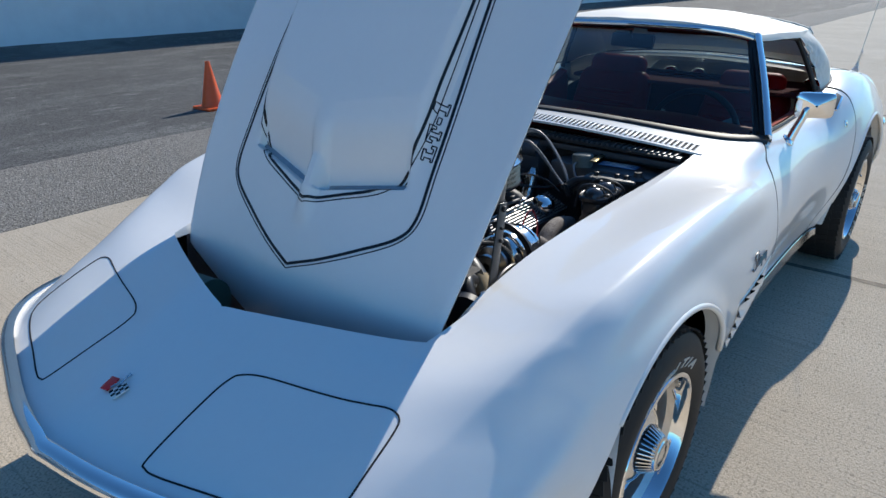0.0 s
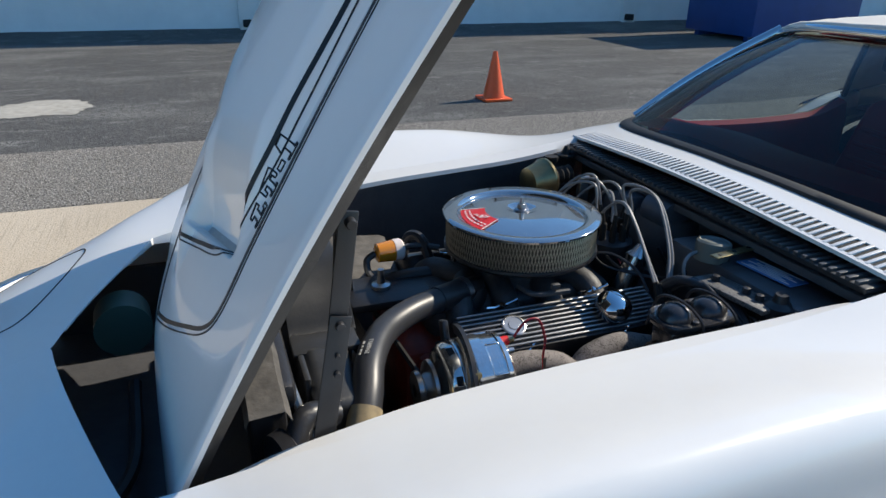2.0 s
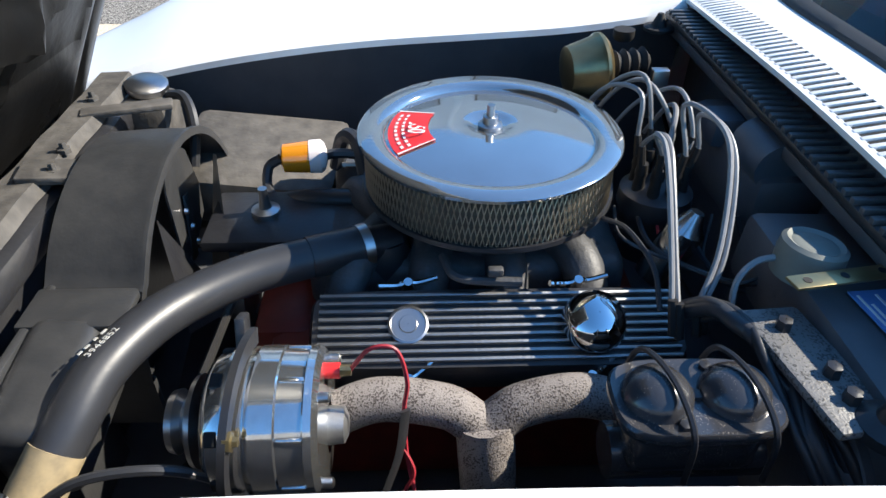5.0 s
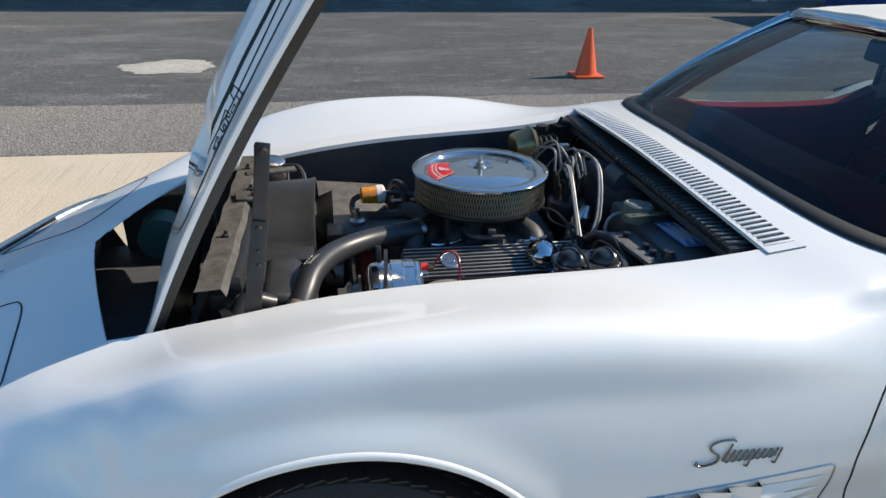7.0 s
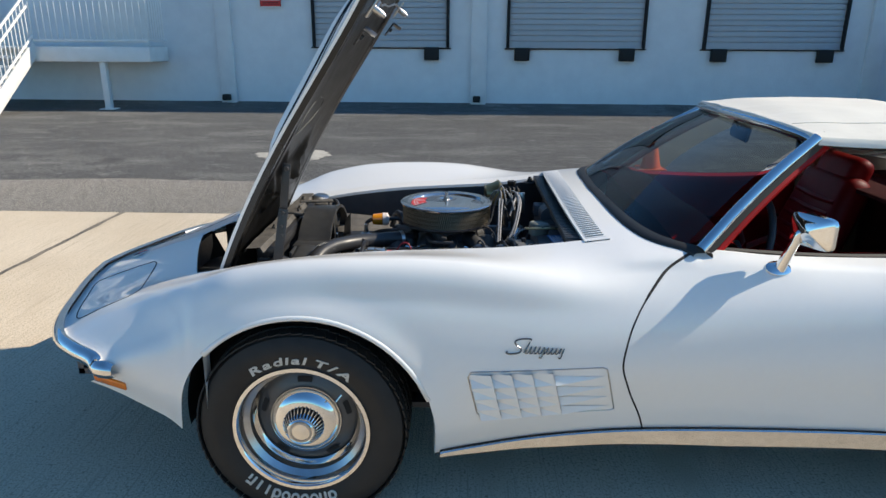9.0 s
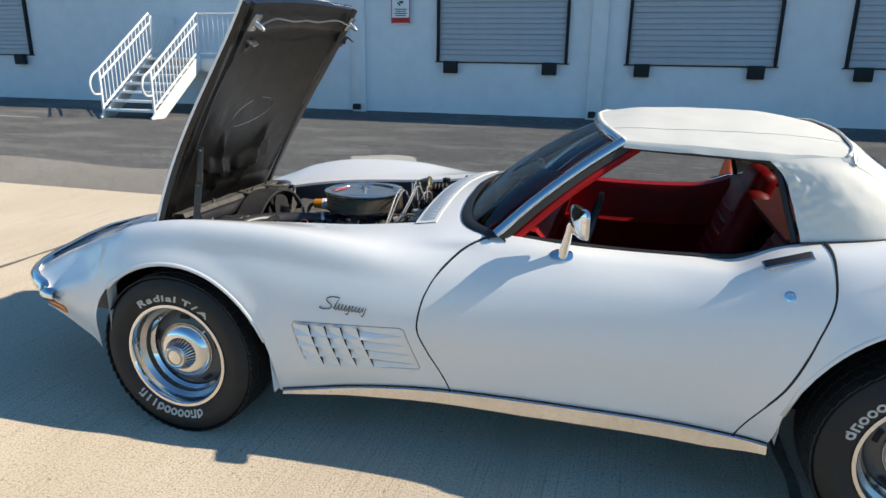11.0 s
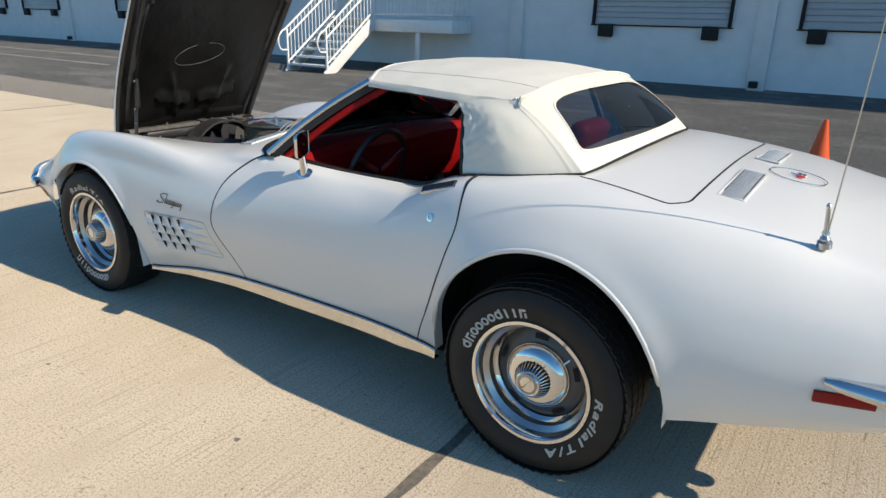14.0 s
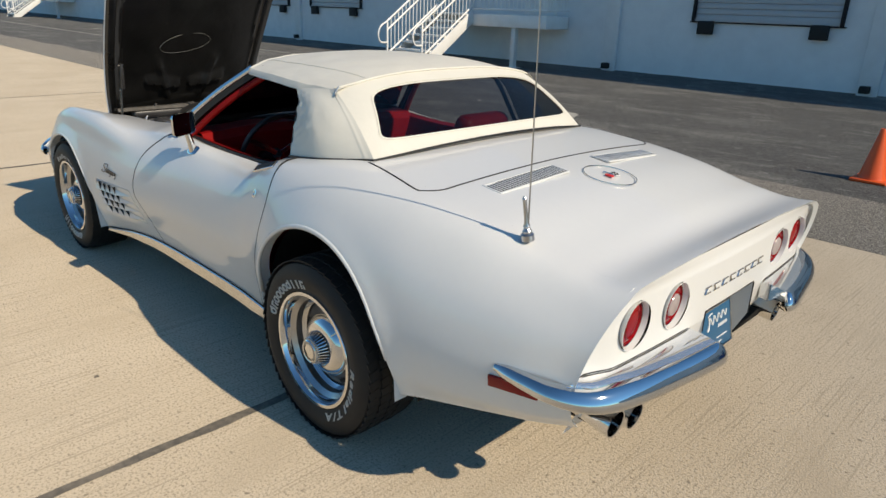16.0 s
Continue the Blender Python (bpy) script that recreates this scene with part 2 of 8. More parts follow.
M_CONCRETE = ground_material("broomed_concrete", (0.53, 0.442, 0.328), (0.60, 0.512, 0.395), 0.9, 110.0, 0.004, broom=True)
M_ASPHALT = ground_material("worn_asphalt", (0.10, 0.097, 0.093), (0.145, 0.14, 0.132), 0.35, 75.0, 0.008, stains=(0.20, 0.195, 0.18), pebbles=(0.17, 0.165, 0.155))
M_ASPHALT_OLD = ground_material("weathered_asphalt_edge", (0.27, 0.245, 0.21), (0.32, 0.29, 0.25), 0.8, 60.0, 0.012, pebbles=(0.50, 0.46, 0.40))
M_JOINT = shader("joint_tar", (0.075, 0.068, 0.06), 0.9, tint=(0.24, 0.205, 0.16), scale=30, amount=0.9, bump=0.003, bump_scale=80)
M_PATCH = shader("cement_patch", (0.46, 0.435, 0.385), 0.9, tint=(0.26, 0.25, 0.22), scale=12, amount=0.9, bump=0.003, bump_scale=50)


# ---- mesh helpers ----
def mesh_of(name, verts, faces, mat, sharp=38):
    me = bpy.data.meshes.new(name)
    me.from_pydata([tuple(map(float, v)) for v in verts], [], faces)
    me.materials.append(mat)
    me.polygons.foreach_set("use_smooth", [True] * len(me.polygons))
    me.set_sharp_from_angle(angle=radians(sharp))
    me.update()
    return me


def part(name, geo, mat, parent=None, label="", m=None, sharp=38):
    """One mesh object from (verts, faces), under a thing or a part."""
    ob = new(name, mesh_of(name, geo[0], geo[1], mat, sharp))
    if m is not None:
        ob.matrix_basis = m
    if parent is not None:
        ob.parent = parent
    return tagged(ob, label)


def thing(name, label, category, at=(0, 0, 0), group="", kind=""):
    ob = new(name)
    ob.location = at
    ob.empty_display_size = 0.1
    return tagged(ob, label, category, group, kind)


def join(*geos):
    verts, faces = [], []
    for v, f in geos:
        k = len(verts)
        verts += [tuple(p) for p in v]
        faces += [tuple(i + k for i in face) for face in f]
    return verts, faces


def moved(geo, m):
    return [tuple(m @ Vector(v)) for v in geo[0]], geo[1]


def mirrored(geo):
    return [(x, -y, z) for x, y, z in geo[0]], [tuple(reversed(f)) for f in geo[1]]


def sheet(grid, closed_u=False, closed_v=False):
    """Faces over a grid of points (rows, columns, 3)."""
    g = np.asarray(grid, float)
    r, c = g.shape[:2]
    faces = []
    for i in range(r if closed_u else r - 1):
        for j in range(c if closed_v else c - 1):
            a, b = i * c + j, i * c + (j + 1) % c
            d, e = ((i + 1) % r) * c + j, ((i + 1) % r) * c + (j + 1) % c
            faces.append((a, b, e, d))
    return [tuple(p) for p in g.reshape(-1, 3)], faces


def lathe(profile, axis="y", n=48):
    """A profile of (along, radius) turned about an axis."""
    rows = []
    for a, r in profile:
        ring = []
        for k in range(n):
            c, s = math.cos(2 * math.pi * k / n), math.sin(2 * math.pi * k / n)
            ring.append({"x": (a, r * c, r * s), "y": (r * c, a, r * s), "z": (r * c, r * s, a)}[axis])
        rows.append(ring)
    return sheet(rows, closed_v=True)


def disc_closed(profile, axis="z", n=32):
    """A turned solid with both ends closed."""
    first, last = profile[0], profile[-1]
    return lathe([(first[0], 0.0005), *profile, (last[0], 0.0005)], axis, n)


def box(sx, sy, sz, bevel=0.0, at=(0, 0, 0), seg=2):
    bm = bmesh.new()
    bmesh.ops.create_cube(bm, size=1.0)
    for v in bm.verts:
        v.co = Vector((v.co.x * sx, v.co.y * sy, v.co.z * sz))
    if bevel:
        bmesh.ops.bevel(bm, geom=list(bm.edges), offset=bevel, segments=seg, profile=0.5, affect="EDGES")
    bm.verts.ensure_lookup_table()
    geo = [tuple(v.co + Vector(at)) for v in bm.verts], [tuple(v.index for v in f.verts) for f in bm.faces]
    bm.free()
    return geo


def smooth_path(points, per=8):
    """A Catmull-Rom line through points."""
    p = [Vector(q) for q in points]
    p = [2 * p[0] - p[1], *p, 2 * p[-1] - p[-2]]
    out = []
    for i in range(1, len(p) - 2):
        for k in range(per):
            t = k / per
            a, b, c, d = p[i - 1], p[i], p[i + 1], p[i + 2]
            out.append(0.5 * (2 * b + (c - a) * t + (2 * a - 5 * b + 4 * c - d) * t * t + (3 * b - a - 3 * c + d) * t ** 3))
    out.append(p[-2])
    return out


def tube(points, radius, n=10, per=6, smooth=True, caps=True, flat=1.0):
    """A round (or flattened) bar along a line; radius may be a list, one a point of the final line's ends."""
    path = smooth_path(points, per) if smooth else [Vector(p) for p in points]
    rows, up = [], None
    for i, p in enumerate(path):
        d = (path[min(i + 1, len(path) - 1)] - path[max(i - 1, 0)]).normalized()
        if up is None:
            up = d.orthogonal().normalized()
        up = (up - d * up.dot(d)).normalized()
        side = d.cross(up)
        r = radius if isinstance(radius, float) else radius[0] + (radius[1] - radius[0]) * i / (len(path) - 1)
        rows.append([p + up * (r * math.cos(2 * math.pi * k / n)) + side * (r * flat * math.sin(2 * math.pi * k / n)) for k in range(n)])
    v, f = sheet(rows, closed_v=True)
    if caps:
        f = f + [tuple(range(n - 1, -1, -1)), tuple(range(len(v) - n, len(v)))]
    return v, f


def ribbon(points, normals, width, lift):
    """A thin flat strip along points that lie on a surface with the given normals."""
    rows = []
    pts = [Vector(p) for p in points]
    for i, p in enumerate(pts):
        d = (pts[min(i + 1, len(pts) - 1)] - pts[max(i - 1, 0)]).normalized()
        n = Vector(normals[i]).normalized()
        s = d.cross(n).normalized() * (width / 2)
        q = p + n * lift
        rows.append([q - s - n * lift * 1.6, q - s, q + s, q + s - n * lift * 1.6])
    return sheet(rows)


def lettering(body, size, depth=0.001, bold=0.0):
    cu = bpy.data.curves.new("letters", "FONT")
    cu.body, cu.size, cu.extrude, cu.align_x, cu.align_y = body, size, depth, "CENTER", "CENTER"
    cu.offset = bold
    ob = bpy.data.objects.new("letters", cu)
    me = bpy.data.meshes.new_from_object(ob)
    geo = [tuple(v.co) for v in me.vertices], [tuple(p.vertices) for p in me.polygons]
    bpy.data.objects.remove(ob)
    bpy.data.meshes.remove(me)
    return geo


def curve_of(*keys):
    """A smooth function through (x, value) pairs that does not overshoot."""
    xs, ys = np.array([k[0] for k in keys], float), np.array([k[1] for k in keys], float)
    h, d = np.diff(xs), np.diff(ys) / np.diff(xs)
    m = np.zeros(len(xs))
    m[0], m[-1] = d[0], d[-1]
    for i in range(1, len(xs) - 1):
        if d[i - 1] * d[i] > 0:
            w1, w2 = 2 * h[i] + h[i - 1], h[i] + 2 * h[i - 1]
            m[i] = (w1 + w2) / (w1 / d[i - 1] + w2 / d[i])

    def value(x):
        x = np.clip(np.asarray(x, float), xs[0], xs[-1])
        i = np.clip(np.searchsorted(xs, x, side="right") - 1, 0, len(xs) - 2)
        t = (x - xs[i]) / h[i]
        return (ys[i] * (1 + 2 * t) * (1 - t) ** 2 + h[i] * m[i] * t * (1 - t) ** 2
                + ys[i + 1] * t * t * (3 - 2 * t) + h[i] * m[i + 1] * t * t * (t - 1))

    return value

# ---- the car's skin: x runs to the rear from the front axle, y to its right, z up ----
# Each section runs from the sill over the side, the crest and the top to the middle.
HALF = [
    curve_of((-1.0, 0.752), (-0.8, 0.785), (-0.6, 0.806), (-0.4, 0.825), (-0.2, 0.847), (0.0, 0.86), (0.3, 0.82), (0.45, 0.785), (0.8, 0.762), (1.2, 0.752), (1.7, 0.748), (2.05, 0.752), (2.2, 0.79), (2.49, 0.85), (2.8, 0.825), (3.05, 0.79), (3.3, 0.73), (3.52, 0.68)),
    curve_of((-1.0, 0.785), (-0.8, 0.822), (-0.6, 0.839), (-0.4, 0.852), (-0.2, 0.865), (0.0, 0.872), (0.3, 0.855), (0.6, 0.825), (0.8, 0.80), (1.2, 0.782), (1.7, 0.772), (1.9, 0.778), (2.05, 0.795), (2.2, 0.835), (2.49, 0.872), (2.8, 0.858), (3.05, 0.83), (3.3, 0.78), (3.52, 0.725)),
    curve_of((-1.0, 0.80), (-0.8, 0.836), (-0.6, 0.851), (-0.4, 0.861), (-0.2, 0.870), (0.0, 0.876), (0.3, 0.870), (0.6, 0.862), (0.8, 0.85), (1.2, 0.818), (1.7, 0.803), (1.9, 0.808), (2.05, 0.826), (2.2, 0.856), (2.49, 0.876), (2.8, 0.868), (3.05, 0.847), (3.3, 0.805), (3.52, 0.75)),
    curve_of((-1.0, 0.76), (-0.8, 0.80), (-0.6, 0.818), (-0.4, 0.83), (-0.2, 0.842), (0.0, 0.848), (0.3, 0.846), (0.6, 0.836), (0.8, 0.825), (1.2, 0.797), (1.7, 0.783), (1.9, 0.795), (2.05, 0.815), (2.2, 0.832), (2.49, 0.836), (2.8, 0.828), (3.05, 0.808), (3.3, 0.775), (3.52, 0.735)),
    curve_of((-1.0, 0.62), (-0.8, 0.67), (-0.6, 0.705), (-0.4, 0.735), (-0.2, 0.762), (0.0, 0.778), (0.2, 0.786), (0.4, 0.786), (0.6, 0.782), (0.75, 0.775), (0.9, 0.757), (1.0, 0.744), (1.2, 0.732), (1.7, 0.725), (1.9, 0.738), (2.05, 0.75), (2.2, 0.765), (2.49, 0.755), (2.8, 0.742), (3.05, 0.715), (3.3, 0.685), (3.52, 0.674)),
    curve_of((-1.0, 0.36), (-0.8, 0.41), (-0.6, 0.45), (-0.4, 0.47), (-0.2, 0.478), (0.2, 0.488), (0.5, 0.51), (0.8, 0.56), (1.0, 0.62), (1.2, 0.682), (1.4, 0.678), (1.65, 0.666), (1.9, 0.655), (2.1, 0.656), (2.2, 0.655), (2.49, 0.63), (2.8, 0.62), (3.05, 0.60), (3.3, 0.585), (3.52, 0.585)),
    curve_of((-1.0, 0.0), (3.6, 0.0)),
]
RISE = [
    curve_of((-1.0, 0.425), (-0.85, 0.345), (-0.72, 0.288), (-0.6, 0.262), (-0.4, 0.255), (-0.2, 0.25), (0.0, 0.24), (0.3, 0.215), (0.45, 0.216), (0.6, 0.242), (0.8, 0.268), (1.0, 0.283), (1.3, 0.288), (1.7, 0.286), (1.9, 0.278), (2.05, 0.266), (2.3, 0.27), (2.49, 0.27), (2.85, 0.318), (3.05, 0.358), (3.3, 0.40), (3.52, 0.43)),
    curve_of((-1.0, 0.462), (-0.85, 0.42), (-0.72, 0.39), (-0.6, 0.385), (-0.4, 0.39), (0.0, 0.42), (0.3, 0.38), (0.6, 0.36), (1.0, 0.39), (1.7, 0.40), (2.05, 0.39), (2.49, 0.42), (3.05, 0.44), (3.3, 0.46), (3.52, 0.48)),
    curve_of((-1.0, 0.50), (-0.8, 0.52), (-0.6, 0.51), (-0.4, 0.52), (0.0, 0.58), (0.3, 0.565), (0.6, 0.52), (1.0, 0.545), (1.7, 0.55), (2.05, 0.55), (2.49, 0.60), (2.8, 0.58), (3.3, 0.57), (3.52, 0.57)),
    curve_of((-1.0, 0.515), (-0.8, 0.588), (-0.6, 0.627), (-0.4, 0.656), (-0.2, 0.698), (0.0, 0.725), (0.3, 0.725), (0.6, 0.70), (0.9, 0.69), (1.7, 0.705), (1.9, 0.70), (2.05, 0.715), (2.2, 0.75), (2.49, 0.785), (2.8, 0.762), (3.05, 0.725), (3.3, 0.705), (3.52, 0.69)),
    curve_of((-1.0, 0.525), (-0.8, 0.618), (-0.6, 0.687), (-0.4, 0.736), (-0.2, 0.790), (0.0, 0.824), (0.15, 0.834), (0.3, 0.836), (0.45, 0.830), (0.6, 0.814), (0.75, 0.796), (0.9, 0.789), (1.0, 0.792), (1.2, 0.803), (1.45, 0.802), (1.7, 0.796), (1.9, 0.802), (2.05, 0.855), (2.2, 0.882), (2.49, 0.896), (2.8, 0.877), (3.05, 0.848), (3.3, 0.803), (3.42, 0.790), (3.52, 0.786)),
    curve_of((-1.0, 0.53), (-0.8, 0.602), (-0.6, 0.66), (-0.4, 0.693), (-0.2, 0.732), (0.0, 0.762), (0.2, 0.783), (0.4, 0.797), (0.6, 0.811), (0.8, 0.832), (1.0, 0.85), (1.2, 0.852), (1.4, 0.836), (1.65, 0.828), (1.9, 0.826), (2.05, 0.882), (2.2, 0.912), (2.49, 0.94), (2.8, 0.916), (3.05, 0.884), (3.3, 0.830), (3.42, 0.812), (3.52, 0.822)),
    curve_of((-1.0, 0.535), (-0.8, 0.605), (-0.6, 0.668), (-0.4, 0.725), (0.0, 0.79), (0.4, 0.83), (0.7, 0.854), (0.82, 0.868), (0.92, 0.884), (1.1, 0.891), (2.3, 0.965), (2.5, 0.968), (2.8, 0.94), (3.05, 0.908), (3.3, 0.85), (3.42, 0.818), (3.52, 0.838)),
]
NOSE_SWEEP = curve_of((0.0, 0.0), (0.14, 0.02), (0.36, 0.075), (0.56, 0.14), (0.68, 0.215), (0.74, 0.29), (0.80, 0.39), (0.9, 0.45))
NOSE_FADE = curve_of((-1.0, 1.0), (-0.8, 0.92), (-0.6, 0.62), (-0.4, 0.26), (-0.2, 0.05), (0.0, 0.0))
FRONT_ARCH, REAR_ARCH = (0.015, 0.325, 0.385, 0.362), (2.495, 0.335, 0.407, 0.418)

STATIONS = np.linspace(-1.15, 3.75, 4901)


def eased(c, w):
    """A section curve as a table, with its kinks smoothed over w to both sides."""
    return sum(c(STATIONS + k * w) * q for k, q in ((-1.0, 0.07), (-0.75, 0.12), (-0.5, 0.1), (-0.25, 0.14), (0.0, 0.14), (0.25, 0.14), (0.5, 0.1), (0.75, 0.12), (1.0, 0.07)))


HALF_TABLE = [eased(c, 0.09 if k < 4 else 0.03) for k, c in enumerate(HALF)]
RISE_TABLE = [eased(c, 0.09 if k < 4 else 0.03) for k, c in enumerate(RISE)]
# the fender's peak line: the section place where it runs, and how far it stands up
RIDGE_PLACE = (-1.0, 4.0), (4.0, 4.0)
RIDGE_SIZE = (-1.0, -0.8, -0.5, 0.5, 0.7, 0.82, 4.0), (0.0, 0.006, 0.010, 0.012, 0.008, 0.0, 0.0)
WIDTHS = np.linspace(0, 1, 1001)
SWEEP_TABLE, FADE_TABLE = NOSE_SWEEP(WIDTHS), NOSE_FADE(STATIONS)


def undercut(z):
    """How far the tail leans in below its lip."""
    return np.interp(z, [0.36, 0.56, 0.80], [0.085, 0.062, 0.0])


def skin(s, u):
    """Points of the left skin (half-width given as positive) for stations s and section places u, 0 (sill) to 6 (middle)."""
    s, u = np.broadcast_arrays(np.asarray(s, float), np.asarray(u, float))
    Y = np.stack([np.interp(s, STATIONS, c) for c in HALF_TABLE], -1)
    Z = np.stack([np.interp(s, STATIONS, c) for c in RISE_TABLE], -1)
    P = np.stack([Y, Z], -1)
    first = 2 * P[..., :1, :] - P[..., 1:2, :]
    last = P[..., 5:6, :] * np.array([-1.0, 1.0])
    P = np.concatenate([first, P, last], -2)
    i = np.clip(np.floor(u).astype(int), 0, 5)
    t = (u - i)[..., None]

    def pick(k):
        return np.take_along_axis(P, (i + k)[..., None, None] + np.zeros(2, int), axis=-2)[..., 0, :]

    a, b, c, d = pick(0), pick(1), pick(2), pick(3)
    q = 0.5 * (2 * b + (c - a) * t + (2 * a - 5 * b + 4 * c - d) * t ** 2 + (3 * b - a - 3 * c + d) * t ** 3)
    # along the belt and the rear crest the curve bends no faster than its own length allows
    chord, turn = np.linalg.norm(c - b, axis=-1), np.linalg.norm(d - b, axis=-1) / 2
    short = np.minimum(1.0, 1.25 * chord / np.maximum(turn, 1e-6))[..., None] * (d - b) / 2
    belt = (np.clip((s - 0.98) / 0.2, 0, 1) * np.clip((2.12 - s) / 0.1, 0, 1))[..., None]
    calm = np.where(i == 4, np.clip((s - 0.98) / 0.2, 0, 1), 0.0)[..., None]
    q = q + calm * (belt * (c - b) + (1 - belt) * short - (d - b) / 2) * (t ** 3 - t ** 2)
    y, z = q[..., 0], q[..., 1]
    ridge = np.interp(s, *RIDGE_SIZE) * np.exp(-np.abs(u - np.interp(s, *RIDGE_PLACE)) / 0.30)
    y, z = y + 0.6 * ridge, z + 0.8 * ridge
    x = s + np.interp(s, STATIONS, FADE_TABLE) * np.interp(np.abs(y), WIDTHS, SWEEP_TABLE)
    lean = np.clip((s - 3.30) / 0.22, 0, 1)
    x = x - undercut(z) * lean ** 1.5
    for cx, cz, ax, az in (FRONT_ARCH, REAR_ARCH):
        low = np.where(z < cz, 0.0, 1.0)
        r = np.sqrt(((x - cx) / ax) ** 2 + low * ((z - cz) / az) ** 2)
        y = y + np.where(u < 4, 0.008 * np.exp(-(((r - 1.0) * 0.39) / 0.045) ** 2), 0.0)
    return np.stack([x, -y, z], -1)


def skin_normal(s, u):
    e = 1e-3
    a = skin(s + e, u) - skin(s - e, u)
    b = skin(s, np.minimum(u + e, 6)) - skin(s, u - e)
    n = np.cross(a, b)
    n = n / np.linalg.norm(n, axis=-1, keepdims=True)
    return n


def arch_floor(s):
    """The section place at which the skin starts above a wheel opening."""
    us = np.linspace(0, 4, 161)
    p = skin(np.full(161, s), us)
    best = 0.0
    for cx, cz, ax, az in (FRONT_ARCH, REAR_ARCH):
        inside = np.where(p[:, 2] > cz, ((p[:, 0] - cx) / ax) ** 2 + ((p[:, 2] - cz) / az) ** 2, ((p[:, 0] - cx) / ax) ** 2) < 1
        if inside.any():
            k = np.nonzero(inside)[0][-1]
            lo, hi = us[k], us[min(k + 1, 160)]
            for _ in range(14):
                mid = (lo + hi) / 2
                q = skin(mid * 0 + s, mid)
                r = ((q[0] - cx) / ax) ** 2 + (((q[2] - cz) / az) ** 2 if q[2] > cz else 0)
                lo, hi = (mid, hi) if r < 1 else (lo, mid)
            best = max(best, hi)
    return best


BAY_EDGE = curve_of((-0.45, 0.485), (-0.35, 0.50), (-0.1, 0.53), (0.15, 0.545), (0.4, 0.552), (0.86, 0.560))
NEAR_LEDGE = curve_of((-0.6, 0.002), (-0.42, 0.004), (-0.2, 0.045), (0.05, 0.062), (0.4, 0.058), (0.72, 0.042), (0.86, 0.012))
FAR_LEDGE = curve_of((-0.6, 0.002), (-0.42, 0.004), (-0.2, 0.026), (0.05, 0.034), (0.4, 0.032), (0.72, 0.024), (0.86, 0.010))
BAY_APEX, BAY_CORNER, BAY_REAR = -0.585, -0.425, 0.86


def bay_reach(x):
    """Half the width of the engine bay's opening at x."""
    if x < BAY_CORNER:
        t = np.clip((x - BAY_APEX) / (BAY_CORNER - BAY_APEX), 0, 1)
        return float(0.485 * t ** 0.85)
    return float(BAY_EDGE(x))


def bay_stop(s):
    """The section place at which the skin ends at the engine bay."""
    us = np.linspace(4.0, 6.0, 241)
    p = skin(np.full(241, s), us)
    for k in range(241):
        if BAY_APEX < p[k, 0] < BAY_REAR + 0.02 and -p[k, 1] < bay_reach(p[k, 0]):
            lo, hi = us[max(k - 1, 0)], us[k]
            for _ in range(14):
                mid = (lo + hi) / 2
                q = skin(s, mid)
                lo, hi = (lo, mid) if -q[1] < bay_reach(q[0]) and q[0] > BAY_APEX else (mid, hi)
            return lo
    return 6.0


def place_at(s, half):
    """The section place on the top at which the half-width is as given."""
    us = np.linspace(3.6, 6.0, 241)
    y = -skin(np.full(241, s), us)[:, 1]
    return float(np.interp(-half, -y, us))


DOOR_FRONT = curve_of((0.2, 1.07), (0.33, 1.03), (0.46, 0.972), (0.55, 0.945), (0.62, 0.955), (0.70, 0.985), (0.76, 1.03), (0.81, 1.085), (0.836, 1.135), (0.852, 1.185), (0.9, 1.20))
DOOR_REAR = curve_of((0.2, 1.95), (0.31, 1.992), (0.50, 2.09), (0.65, 2.142), (0.79, 2.178), (0.87, 2.172), (0.92, 2.16))


def seam_station(f, u, gap):
    """The station on a shut line x = f(z) for each section place."""
    s = np.full(np.shape(u), 1.5)
    for _ in range(60):
        s = 0.65 * s + 0.35 * (f(skin(s, u)[..., 2]) + gap)
    return s


def edge_turn(points, inward):
    """A flange that turns an edge inwards, so that the skin has thickness."""
    p = np.asarray(points, float)
    return sheet([p, p + np.asarray(inward, float)])


def both(geo):
    return join(geo, mirrored(geo))


def panel(S, U):
    """A piece of skin over stations S and section places U, with its exact normals."""
    S, U = np.broadcast_arrays(np.asarray(S, float), np.asarray(U, float))
    n = skin_normal(S, U).reshape(-1, 3)
    v, f = sheet(skin(S, U))
    return v, [tuple(reversed(q)) for q in f], [tuple(q) for q in n]


def skin_part(name, panels, extras, mat, parent, label, sides=(1, -1)):
    """Panels (with normals) and plain extra pieces, on one or both sides, as one mesh."""
    verts, faces, normals, flip_from = [], [], [], None
    for m in sides:
        for v, f, n in panels:
            k = len(verts)
            verts += [(x, y * m, z) for x, y, z in v]
            normals += [(x, y * m, z) for x, y, z in n]
            faces += [tuple(i + k for i in (q if m > 0 else reversed(q))) for q in f]
        for v, f in extras:
            k = len(verts)
            verts += [(x, y * m, z) for x, y, z in v]
            normals += [None] * len(v)
            faces += [tuple(i + k for i in (q if m > 0 else reversed(q))) for q in f]
    ob = part(name, (verts, faces), mat, parent, label, sharp=180)
    me = ob.data
    own = [tuple(v.normal) for v in me.vertices]
    me.normals_split_custom_set_from_vertices([n if n is not None else own[i] for i, n in enumerate(normals)])
    return ob


